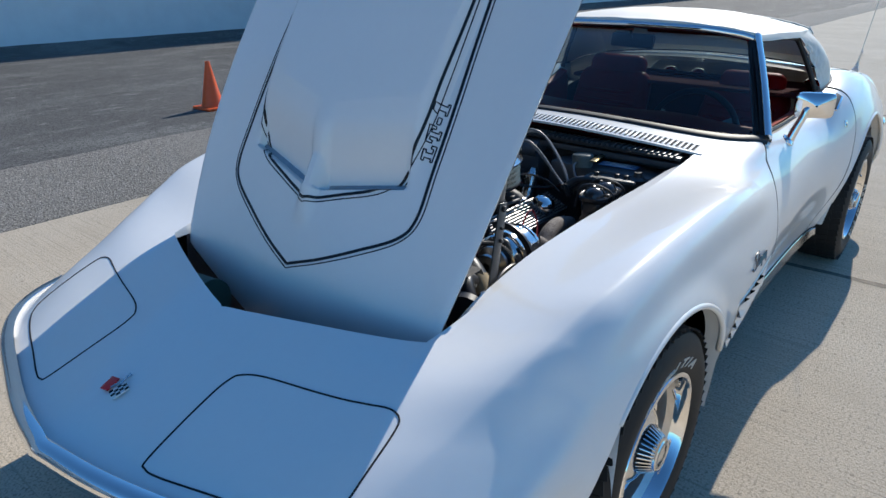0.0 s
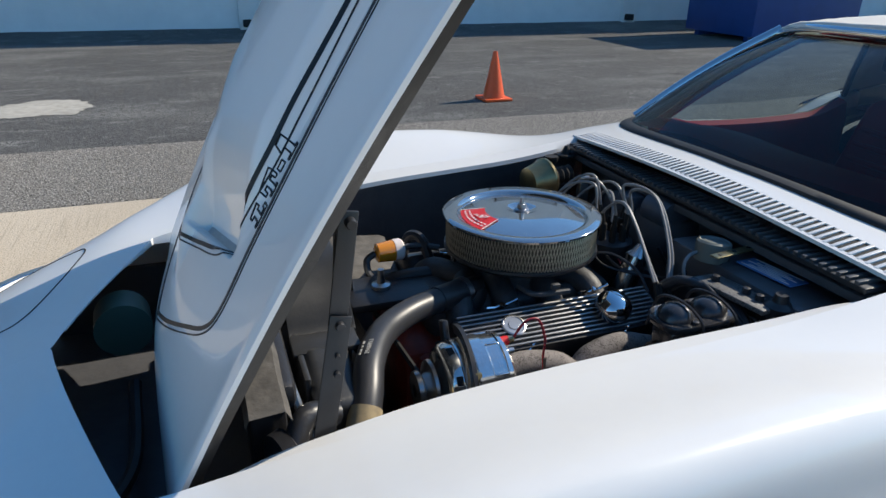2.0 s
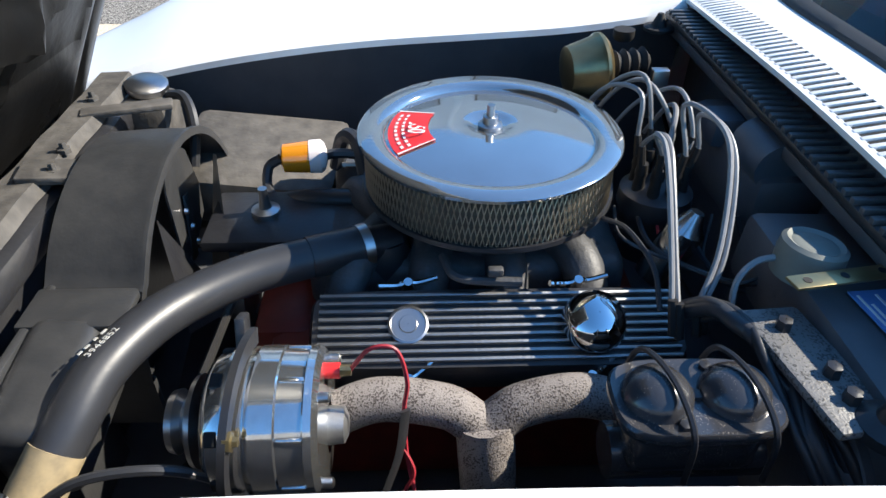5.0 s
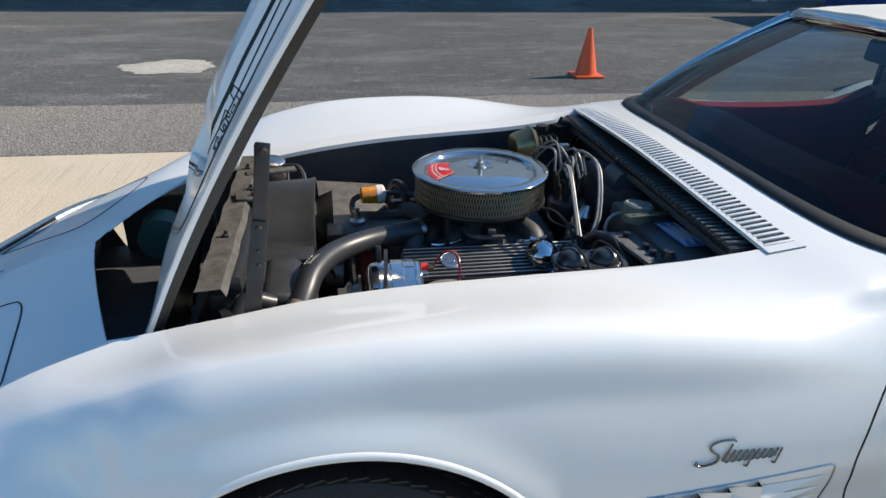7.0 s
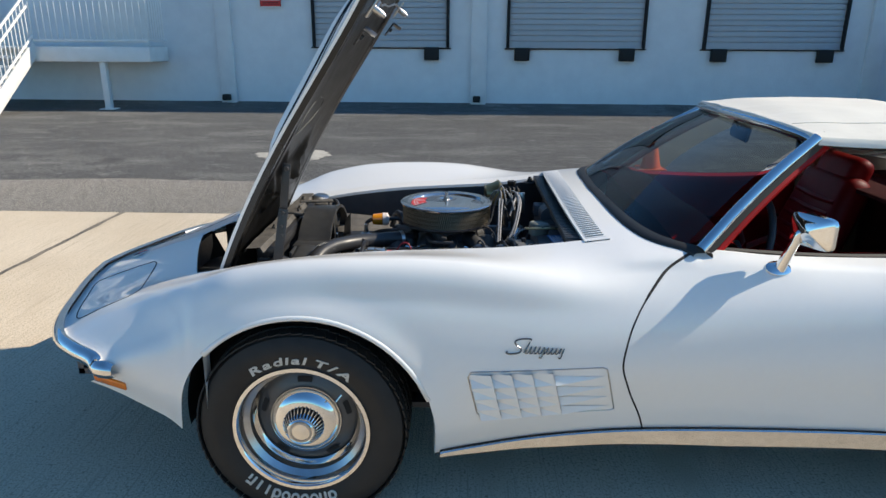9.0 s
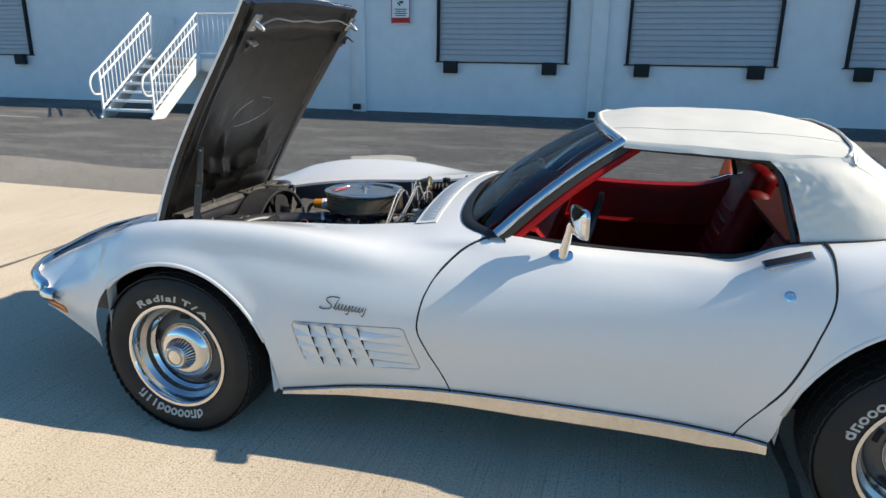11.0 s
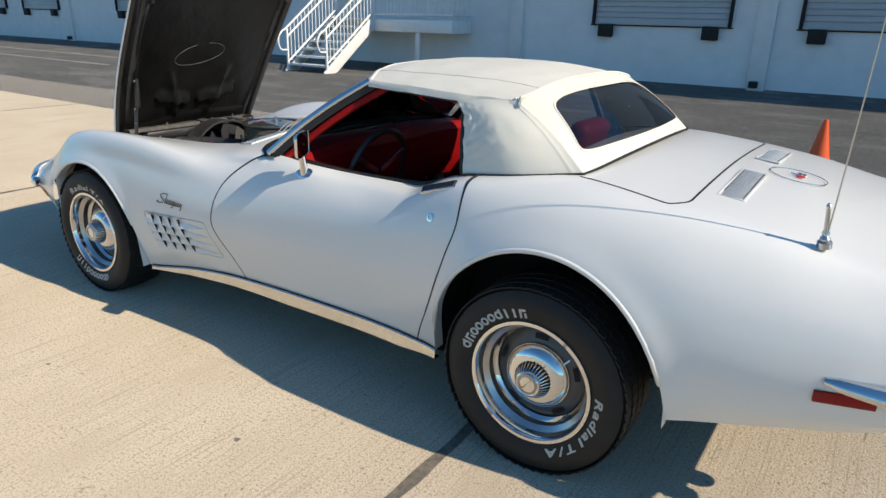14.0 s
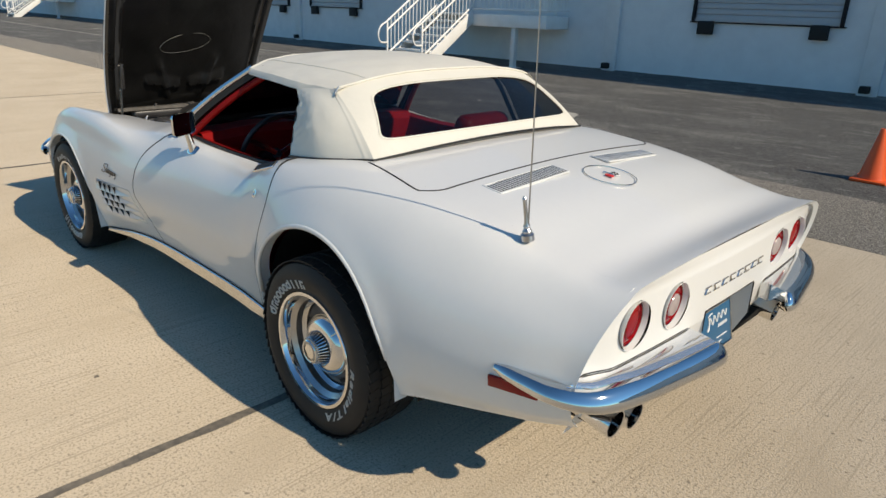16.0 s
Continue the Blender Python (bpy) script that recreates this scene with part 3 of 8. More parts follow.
# front end: nose, fenders and cowl in one moulding
cols = np.unique(np.r_[np.linspace(-1.0, BAY_REAR, 150), BAY_APEX + 0.001, BAY_CORNER, -0.3699, -0.3701, 0.3999, 0.4001])
v = np.linspace(0, 1, 64)
US = []
for s in cols:
    stop = bay_stop(s)
    peak = float(np.interp(s, *RIDGE_PLACE))
    low = np.r_[np.linspace(0, peak - 0.25, 34), np.linspace(peak - 0.2, peak, 5), np.linspace(peak + 0.04, min(4.3, stop), 11)]
    top = np.linspace(min(4.3, stop), stop, 15)[1:]
    US.append(np.maximum(np.r_[low, top], arch_floor(s)))
US = np.array(US)
SS = np.repeat(cols[:, None], US.shape[1], 1)
front_u = US[-1]
u_mid = float(front_u[-1])
end = np.minimum(seam_station(DOOR_FRONT, front_u, -0.003), 1.19)
tail_cols = np.linspace(0, 1, 22)[1:]
SS = np.r_[SS, np.array([BAY_REAR + (end - BAY_REAR) * t for t in tail_cols])]
US = np.r_[US, np.repeat(front_u[None], 21, 0)]
front_side = panel(SS, US)
cowl_u = np.linspace(u_mid, 6.0, 26)
screen_foot = curve_of((0.0, 0.985), (0.3, 1.003), (0.45, 1.024), (0.572, 1.06), (0.65, 1.115), (0.70, 1.19))
cowl_end = screen_foot(-skin(1.0, cowl_u)[..., 1])
cowl_end[0] = end[-1]
cowl = panel(np.array([BAY_REAR + (cowl_end - BAY_REAR) * t for t in np.linspace(0, 1, 18)]), np.repeat(cowl_u[None], 18, 0))
fl = np.array([skin(s, arch_floor(s)) for s in np.linspace(-0.36, 0.395, 60)])
arch_flange_front = edge_turn(np.r_[[(fl[0][0] - 0.004, fl[0][1], 0.27)], fl, [(fl[-1][0] + 0.004, fl[-1][1] + 0.01, 0.225)]], (0, 0.05, 0))
edge = np.array([skin(s, bay_stop(s)) for s in cols if s > BAY_APEX + 0.002])
lip_front = tube([Vector(q) + Vector((0, 0.005, 0)) for q in fl[::2]], 0.009, n=8, per=1, smooth=False)
ledge_k = np.clip((edge[:, :1] + 0.50) / 0.14, 0.12, 1.0)
car = thing("sports_car", "white open-hood vintage sports car with white soft top, parked on concrete", "car")
front_end = skin_part("front_body", [front_side, cowl], [arch_flange_front, lip_front], M_PAINT, car, "pearl white moulded nose and fenders")
for ledge, drop, side in ((NEAR_LEDGE, (0.016, 0.010, 0.022), -1), (FAR_LEDGE, (0.001, 0.015, 0.012), 1)):
    turned = edge + ledge_k * np.array([0.0, 0.002, -drop[0]])
    inner = turned + np.array([[0.0, float(ledge(q[0])), 0.0] for q in edge]) + ledge_k * np.array([0, 0, -drop[1]])
    flange = sheet([edge, turned, inner, inner + ledge_k * np.array([0, 0.003, -drop[2]])])
    part("bay_flange", flange if side < 0 else mirrored(flange), M_PAINT, front_end, "white turned-in edge of the engine bay")

# doors
door_u = np.linspace(0, 5.0, 70)
ds, de = seam_station(DOOR_FRONT, door_u, 0.003), seam_station(DOOR_REAR, door_u, -0.003)
ds = np.minimum(ds, 1.196)
DS = np.array([ds + (de - ds) * t for t in np.linspace(0, 1, 70)])
DU = np.repeat(door_u[None], 70, 0)
door_grid = skin(DS, DU)
belt_in = door_grid[:, -1] + np.array([0, 0.016, -0.004])
belt_down = belt_in + np.array([0, 0.004, -0.05])
door_extra = [sheet([door_grid[:, -1], belt_in, belt_down]), edge_turn(door_grid[0], (0.0, 0.03, 0)), edge_turn(door_grid[-1], (0.0, 0.03, 0))]
doors = [skin_part("door", [panel(DS, DU)], door_extra, M_PAINT, car, "closed white door with a lowered window", (m,)) for m in (1, -1)]

# rear quarters and deck
rear_u = np.linspace(0, 5.0, 64)
rs = seam_station(DOOR_REAR, rear_u, 0.003)
RS = [rs + (2.22 - rs) * t for t in np.linspace(0, 1, 16)[:-1]]
RS += [np.full(64, s) for s in np.unique(np.r_[np.linspace(2.22, 3.52, 96), 2.9019, 2.9021])]
RS = np.array(RS)
floors = {}
RU = np.array([[max(u, floors.setdefault(round(float(s), 4), arch_floor(float(s)))) for s, u in zip(row, rear_u)] for row in RS])
deck_u = np.linspace(5.0, 6.0, 24)
deck_s = np.linspace(2.36, 3.52, 60)
rl = np.array([skin(s, arch_floor(s)) for s in np.linspace(2.093, 2.899, 60)])
arch_flange_rear = edge_turn(np.r_[[(rl[0][0] - 0.004, rl[0][1] + 0.02, 0.285)], rl, [(rl[-1][0] + 0.004, rl[-1][1], 0.31)]], (0, 0.05, 0))
lip_rear = tube([Vector(q) + Vector((0, 0.005, 0)) for q in rl[::2]], 0.009, n=8, per=1, smooth=False)
lip = skin(np.full(60, 3.52), np.linspace(0.0, 6.0, 60))
inset = lip.copy()
inset[:, 0] -= 0.012
inset[:, 1] *= 0.985
inset[:, 2] -= 0.012 * np.clip((inset[:, 2] - 0.5) / 0.3, 0, 1)
body_rear = skin_part("rear_body", [panel(RS, RU), panel(np.repeat(deck_s[:, None], 24, 1), np.repeat(deck_u[None], 60, 0))], [arch_flange_rear, lip_rear, sheet([lip, inset])], M_PAINT, car, "white rear quarters and deck with a ducktail lip")

# tail panel leaning in under the lip, over a shelf that runs out to each bumper, with a deep plate recess between
SEAM_Z = 0.600
BUMPER_LINE = ((3.262, 0.818, 0.580), (3.345, 0.813, 0.574), (3.435, 0.795, 0.566), (3.505, 0.73, 0.555), (3.548, 0.61, 0.554), (3.578, 0.45, 0.555), (3.603, 0.28, 0.557), (3.590, 0.245, 0.557))


def tail_width(z):
    return float(np.interp(z, [0.42, 0.47, 0.57, 0.69, 0.80, 0.83], [0.67, 0.72, 0.74, 0.726, 0.658, 0.59]))


def tail_edge(z):
    return 3.505 - float(undercut(z)) - 0.008 * math.sin(math.pi * min(1, max(0, (0.818 - z) / 0.21)))


def tail_x(y, z):
    """The tail panel: upright and bowed out in the middle, drawn in towards its rounded ends."""
    bowed = 3.513 - 0.062 * y * y
    e = min(1.0, max(0.0, (abs(y) / tail_width(z) - 0.84) / 0.16))
    e = e * e * (3 - 2 * e)
    top = min(1.0, max(0.0, (0.818 - z) / 0.05))
    return tail_edge(z) * (1 - top) + top * (bowed * (1 - e) + tail_edge(z) * e)


def bumper_x(y):
    return float(np.interp(abs(y), [0.245, 0.28, 0.45, 0.61, 0.73, 0.795], [3.595, 3.603, 3.578, 3.548, 3.505, 3.43]))


LAMPS = [(side * y, 0.696) for side in (-1, 1) for y in (0.556, 0.363)]
LAMP_R = 0.068
tail_rows = []
for z in np.linspace(0.818, SEAM_Z, 45):
    tail_rows.append([(y * tail_width(z) / 0.74, z) for y in np.linspace(-0.74, 0.74, 186)])
tv, tf = sheet([[(0.0, y, z) for y, z in row] for row in tail_rows])
tf = [q for q in tf if not (abs(sum(tv[i][1] for i in q) / 4) < 0.176 and sum(tv[i][2] for i in q) / 4 < 0.625)]
tf = [q for q in tf if all(math.hypot(sum(tv[i][1] for i in q) / 4 - ly, sum(tv[i][2] for i in q) / 4 - lz) > LAMP_R for ly, lz in LAMPS)]
shaped = []
for _, y, z in tv:
    for ly, lz in LAMPS:
        r = math.hypot(y - ly, z - lz)
        if 0.001 < r < LAMP_R + 0.0045:
            y, z = ly + (y - ly) * LAMP_R / r, lz + (z - lz) * LAMP_R / r
    shaped.append((tail_x(y, z), y, z))
part("tail_panel", (shaped, tf), M_PAINT, car, "white tail panel with four round lamp openings")
for side in (-1, 1):
    low_ys = np.linspace(0.177, 0.70, 22)
    part("lower_tail_panel", sheet([[(tail_x(y, SEAM_Z) - 0.002, side * y, SEAM_Z) for y in low_ys], [(tail_x(y, SEAM_Z) - 0.012, side * y * (1 - 0.03 * y), 0.52) for y in low_ys], [(3.46 - 0.06 * y, side * y * (1 - 0.10 * y), 0.43) for y in low_ys]]), M_PAINT, car)
    shelf_ys = np.linspace(0.262, 0.735, 26)
    shelf_rows = []
    for k in (0.0, 0.03, 0.2, 0.4, 0.6, 0.8, 0.95, 1.0):
        shelf_rows.append([(tail_x(y, SEAM_Z) - 0.003 + (bumper_x(y * (1 + 0.05 * k)) - 0.007 - tail_x(y, SEAM_Z)) * k, side * y * (1 + 0.05 * k * (y / 0.735) ** 4), SEAM_Z - 0.003 - 0.012 * k ** 2) for y in shelf_ys])
    shelf_rows.append([(bumper_x(y) - 0.055, side * y, 0.535) for y in shelf_ys])
    shelf_rows.append([(tail_x(y, SEAM_Z) - 0.003, side * y, 0.54) for y in shelf_ys])
    inner = [r[0] for r in shelf_rows]
    part("bumper_top", join(sheet(shelf_rows), (inner, [tuple(range(len(inner)))])), M_BUMPER_TOP, car, "wide chrome top of the rear bumper", sharp=50)

# ---- wells, floor pan and bay walls ----
def well(cx, cz, r, y0, y1):
    rows = []
    for y in (y0, y1):
        rows.append([(cx + r * math.cos(a), y, cz + r * math.sin(a)) for a in np.linspace(-0.13, math.pi + 0.13, 40)])
    back = [[p for p in rows[1]], [(cx, y1, cz)] * 40]
    return join(sheet(rows), sheet(back))


for cx, cz, r in ((0.015, 0.325, 0.395), (2.495, 0.335, 0.425)):
    for side in (-1, 1):
        part("wheel_well", well(cx, cz, r, side * 0.765, side * 0.555), M_WELL, car, "black inner wheel well")
part("floor_pan", box(1.60, 1.44, 0.03, 0.008, (1.27, 0, 0.25)), M_WELL, car, "black underside")
part("boot_floor", box(0.75, 1.2, 0.03, 0.008, (3.08, 0, 0.40)), M_WELL, car, "black underside")
for ledge, side in ((NEAR_LEDGE, -1), (FAR_LEDGE, 1)):
    edge_l = [skin(s, bay_stop(s)) + np.array([0, 0.004 + float(ledge(s)), -0.046 if side < 0 else -0.026]) for s in np.linspace(-0.42, BAY_REAR, 40)]
    wall_rows = [edge_l, [p + np.array([0, -0.02, -0.12]) for p in edge_l], [np.array([p[0], -0.52 if p[0] < 0.45 else -0.60, 0.42]) for p in edge_l], [np.array([p[0], -0.50 if p[0] < 0.45 else -0.58, 0.26]) for p in edge_l]]
    part("bay_wall", sheet(wall_rows) if side < 0 else mirrored(sheet(wall_rows)), M_BAY, car, "matt black inner fender")
part("firewall", join(box(0.03, 1.16, 0.52, 0.006, (0.915, 0, 0.555)), box(0.10, 1.10, 0.02, 0.004, (0.87, 0, 0.795))), M_BAY, car, "black firewall")
part("bay_floor", box(1.35, 1.2, 0.02, 0, (0.25, 0, 0.262)), M_BAY, car)
# Added black sheets: they block sunlit ground so the bay front stays dark.
pan = part("nose_pan", box(0.42, 1.22, 0.02, 0, (-0.60, 0, 0.37)), M_BAY, car, "added black sheet closing the bay front")
for geo in (box(0.30, 0.02, 0.20, 0, (-0.56, 0.605, 0.46)), box(0.30, 0.02, 0.20, 0, (-0.56, -0.605, 0.46)), box(0.02, 1.22, 0.14, 0, (-0.80, 0, 0.43)), box(0.02, 1.22, 0.10, 0, (-0.40, 0, 0.31))):
    part("pan_wall", geo, M_BAY, pan)

# cowl grille with slats, and the black lower grille in front of it
def cowl_at(x, y, lift=0.0):
    x = x - 0.026 * (1 - (y / 0.585) ** 2)
    return np.array([x, y, float(skin(x, place_at(x, abs(y)))[2]) + lift])


def cowl_strip(x0, x1, y0, y1, lift, n=40):
    ys = np.linspace(y0, y1, n)
    return sheet([[cowl_at(x0, y, -0.004) for y in ys], [cowl_at(x0, y, lift) for y in ys], [cowl_at(x1, y, lift) for y in ys], [cowl_at(x1, y, -0.004) for y in ys]])


grille = part("cowl_grille", join(cowl_strip(0.858, 0.868, -0.582, 0.582, 0.004), cowl_strip(0.926, 0.936, -0.582, 0.582, 0.004), cowl_strip(0.858, 0.936, -0.582, -0.560, 0.004), cowl_strip(0.858, 0.936, 0.560, 0.582, 0.004)), M_PAINT, car, "white slotted cowl grille", sharp=40)
part("grille_backing", cowl_strip(0.866, 0.928, -0.562, 0.562, 0.0012), M_DARK, grille)
slat = mesh_of("slat", *box(0.064, 0.0085, 0.005, 0.0015), M_PAINT)
for k in range(62):
    y = -0.555 + 1.11 * k / 61
    p, q = cowl_at(0.866, y), cowl_at(0.928, y)
    ob = new("slat", slat)
    ob.parent = grille
    ob.matrix_basis = pose((p[0] + q[0]) / 2, y, (p[2] + q[2]) / 2 + 0.0025, 0, -math.degrees(math.atan2(q[2] - p[2], 0.062)), 0)
lower = part("lower_grille", box(0.075, 1.06, 0.012, 0.003, (0.845, 0, 0.822)), M_BLACK, car, "black slotted air intake")
slot_bar = mesh_of("slat", *box(0.06, 0.009, 0.008, 0.001), shader("worn_black_slat", (0.05, 0.051, 0.055), 0.4, tint=(0.10, 0.10, 0.10), scale=20, amount=0.7))
for k in range(52):
    ob = new("slat", slot_bar)
    ob.parent = lower
    ob.matrix_basis = pose(0.838, -0.51 + 1.02 * k / 51, 0.831)

# ---- hood: built closed, then swung open about its front ----
H_IN = 0.020
def hood_reach(x):
    return max(0.003, bay_reach(x) - H_IN)


def dome(x, y):
    """The raised centre with two dummy inlets at its front."""
    ay = abs(y)
    front = -0.168 + 0.27 * ay
    half = 0.300 + 0.03 * np.clip((x + 0.1) / 0.9, 0, 1)
    side = np.clip((half - ay) / 0.045, 0, 1)
    side = side * side * (3 - 2 * side)
    back = np.clip((0.86 - x) / 0.35, 0, 1)
    raised = 0.042 * side * back * (3 - 2 * back) * back
    rise = np.clip((x - front) / 0.17, 0, 1)
    soft = rise * rise * (3 - 2 * rise)
    rib = math.exp(-(y / 0.026) ** 4)
    pocket = np.clip((x - front) / 0.008, 0, 1) * np.clip((front + 0.21 - x) / 0.20, 0, 1) * np.clip((0.275 - ay) / 0.012, 0, 1)
    pocket *= 1 - rib
    return float(raised * max(soft, 0.55 * rib * np.clip((x - front + 0.1) / 0.1, 0, 1)) - 0.026 * pocket)


HOOD_END = 0.722
HOOD_X = np.unique(np.r_[np.linspace(BAY_APEX + 0.008, -0.17, 40), np.linspace(-0.17, 0.10, 110), np.linspace(0.10, HOOD_END, 44)])
HOOD_V = np.linspace(-1, 1, 121)


hood_top = []
for x in HOOD_X:
    w = hood_reach(x)
    us = np.linspace(3.6, 6.0, 241)
    sec = skin(np.full(241, x), us)
    row = []
    for q in HOOD_V:
        y = w * q
        z = float(np.interp(-abs(y), sec[:, 1], sec[:, 2]))
        z -= 0.09 * float(np.clip((-0.36 - x) / 0.22, 0, 1)) ** 1.6
        edge_round = 0.005 * max(0.0, (abs(q) - 0.955) / 0.045) ** 2
        row.append((x, y, z + dome(x, y) - edge_round))
    hood_top.append(row)
hood_top = np.array(hood_top)
rim = np.r_[hood_top[0], hood_top[:, -1], hood_top[-1][::-1], hood_top[:, 0][::-1]]
rim_low = rim * np.array([1, 0.992, 1]) + np.array([0, 0, -0.009])
SWING = 53.18
PIVOT, LANDED = Vector((-0.42, 0, 0.72)), Vector((-0.417, 0.0044, 0.657))
HOOD_POSE = Matrix.Translation(LANDED) @ pose(0, 0, 0, 0, 0, 1.45) @ pose(0, 0, 0, 0, -SWING, 0) @ pose(0, 0, 0, 0.56, 0, 0) @ pose(0, 0, 0, 0, 0, -2.23) @ Matrix.Translation(-PIVOT)
hood = part("hood", moved(join(sheet(hood_top), sheet([rim, rim_low])), HOOD_POSE), M_PAINT, car, "white hood propped open with black pinstripes", sharp=30)

# underside: edge channel, outer frame, ribs and a sunken middle panel
def under_depth(x, y):
    w = hood_reach(x)
    wander = 0.012 * math.sin(9 * x + 3 * y)
    frame_in = np.clip((w - 0.085 + wander - abs(y)) / 0.02, 0, 1) * np.clip((x + 0.26 + wander) / 0.03, 0, 1) * np.clip((0.62 - x) / 0.03, 0, 1)
    rib = math.exp(-((abs(y) - 0.10 - 0.30 * (x + 0.25)) / 0.022) ** 2) * np.clip((0.10 - x) / 0.1, 0, 1) * np.clip((x + 0.26) / 0.05, 0, 1)
    channel = math.exp(-((w - abs(y) - 0.060) / 0.012) ** 2)
    return 0.023 + 0.008 * (1 - frame_in) + 0.024 * rib - 0.014 * channel * (1 - frame_in), float(frame_in)


under_rows = []
for x in np.linspace(BAY_APEX + 0.02, HOOD_END, 110):
    w = hood_reach(x)
    sec = skin(np.full(121, x), np.linspace(3.6, 6.0, 121))
    row = []
    for q in np.r_[-1.0, np.linspace(-1, 1, 91), 1.0]:
        y = (w * 0.990 if not row or len(row) == 92 else max(w - 0.014, w * 0.9)) * q
        d = 0.011 if not row or len(row) == 92 else under_depth(x, y)[0]
        row.append((x, y, float(np.interp(-abs(y), sec[:, 1], sec[:, 2])) - 0.09 * float(np.clip((-0.36 - x) / 0.22, 0, 1)) ** 1.6 - d - max(0.0, -1.15 * dome(x, y))))
    under_rows.append(row)
ur = np.array(under_rows)
ends = [sheet([ur[0], ur[0] + np.array([0, 0, 0.04])]), sheet([ur[-1], ur[-1] + np.array([0, 0, 0.04])])]
uv, uf = sheet(ur)
middle = [under_depth(uv[q[0]][0], uv[q[0]][1])[1] > 0.6 for q in uf]
part("hood_liner", moved(join((uv, [q for q, k in zip(uf, middle) if not k]), *ends), HOOD_POSE), M_UNDER, hood, "black hood frame with pressed ribs")
part("hood_panel", moved((uv, [q for q, k in zip(uf, middle) if k]), HOOD_POSE), M_UNDER_DUST, hood, "dusty grey inner hood panel")
oval = [Vector((0.17 + 0.065 * math.cos(a) + 0.02 * math.sin(a), -0.02 + 0.165 * math.sin(a), 0)) for a in np.linspace(0.3, 6.1, 60)]
part("wear_ring", moved(tube([(p.x, p.y, float(skin(p.x, place_at(p.x, abs(p.y)))[2]) - 0.0240) for p in oval], 0.0012, n=6, per=1, smooth=False), HOOD_POSE), shader("rubbed_bare_metal", (0.11, 0.11, 0.105), 0.6), hood, "pale rubbed ring")


def hood_z(x, y):
    sec = skin(np.full(121, x), np.linspace(3.6, 6.0, 121))
    z = float(np.interp(-abs(y), sec[:, 1], sec[:, 2])) - 0.09 * float(np.clip((-0.36 - x) / 0.22, 0, 1)) ** 1.6
    return z + dome(x, y)


def hood_stripe(points, width, label):
    path = [(p.x, p.y, hood_z(p.x, p.y)) for p in smooth_path([(x, y, 0) for x, y in points], 24)]
    normals = []
    for x, y, z in path:
        e = 0.006
        normals.append((-(hood_z(x + e, y) - hood_z(x - e, y)) / (2 * e), -(hood_z(x, y + e) - hood_z(x, y - e)) / (2 * e), 1))
    part("pinstripe", moved(ribbon(path, normals, width, 0.0012), HOOD_POSE), M_STRIPE, hood, label)


# outer chevron and inner line round the dome, each a wide and a fine stripe
for grow, wide in ((0.0, 0.0075), (0.011, 0.0028)):
    for side in (-1, 1):
        g = grow
        hood_stripe([(-0.360 - g, 0.0), (-0.318 - g, side * 0.10), (-0.262 - g, side * (0.205 + g * 0.3)), (-0.205 - g * 0.6, side * (0.298 + g * 0.6)), (-0.150, side * (0.330 + g)), (-0.04, side * (0.331 + g)), (0.12, side * (0.328 + g)), (0.37, side * (0.316 + g)), (0.71, side * (0.305 + g))], wide, "black chevron pinstripe")
        hood_stripe([(-0.192 - g, 0.0), (-0.155 - g, side * 0.10), (-0.108 - g, side * (0.212 + g * 0.3)), (-0.058, side * (0.256 + g)), (0.04, side * (0.280 + g)), (0.17, side * (0.285 + g)), (0.36, side * (0.291 + g * 0.6)), (0.71, side * (0.297 + g * 0.3))], wide, "black pinstripe round the dome")
SLAB = {
    "L": ((0, 0), (1, 0), (1, 0.46), (0.82, 0.46), (0.80, 0.22), (0.52, 0.22), (0.52, 0.8), (0.68, 0.8), (0.68, 1), (0, 1), (0, 0.8), (0.2, 0.8), (0.2, 0.2), (0, 0.2)),
    "T": ((0.24, 0), (0.80, 0), (0.80, 0.2), (0.66, 0.2), (0.66, 0.8), (0.85, 0.8), (0.87, 0.58), (1.04, 0.58), (1.04, 1), (0, 1), (0, 0.58), (0.17, 0.58), (0.19, 0.8), (0.38, 0.8), (0.38, 0.2), (0.24, 0.2)),
    "-": ((0, 0.34), (0.42, 0.34), (0.42, 0.64), (0, 0.64)),
    "1": ((0.05, 0), (0.78, 0), (0.78, 0.2), (0.62, 0.2), (0.62, 1), (0.14, 1), (0, 0.74), (0.28, 0.74), (0.28, 0.2), (0.05, 0.2)),
}
at = -0.018
for ch in "LT-1":
    ring = [Vector((at + 0.037 * px, -0.320 + 0.030 * py + 0.03 * (at + 0.018), 0)) for px, py in SLAB[ch]]
    line = []
    for p, q in zip(ring, ring[1:] + ring[:1]):
        line += [p.lerp(q, k / 4) for k in range(4)]
    line = [(p.x, p.y, hood_z(p.x, p.y)) for p in line + line[:1]]
    part("hood_letter", moved(ribbon(line, [(0, 0, 1)] * len(line), 0.0030, 0.0014), HOOD_POSE), M_STRIPE, hood, "black outlined slab letter")
    at += 0.037 * (max(px for px, _ in SLAB[ch]) + 0.16)
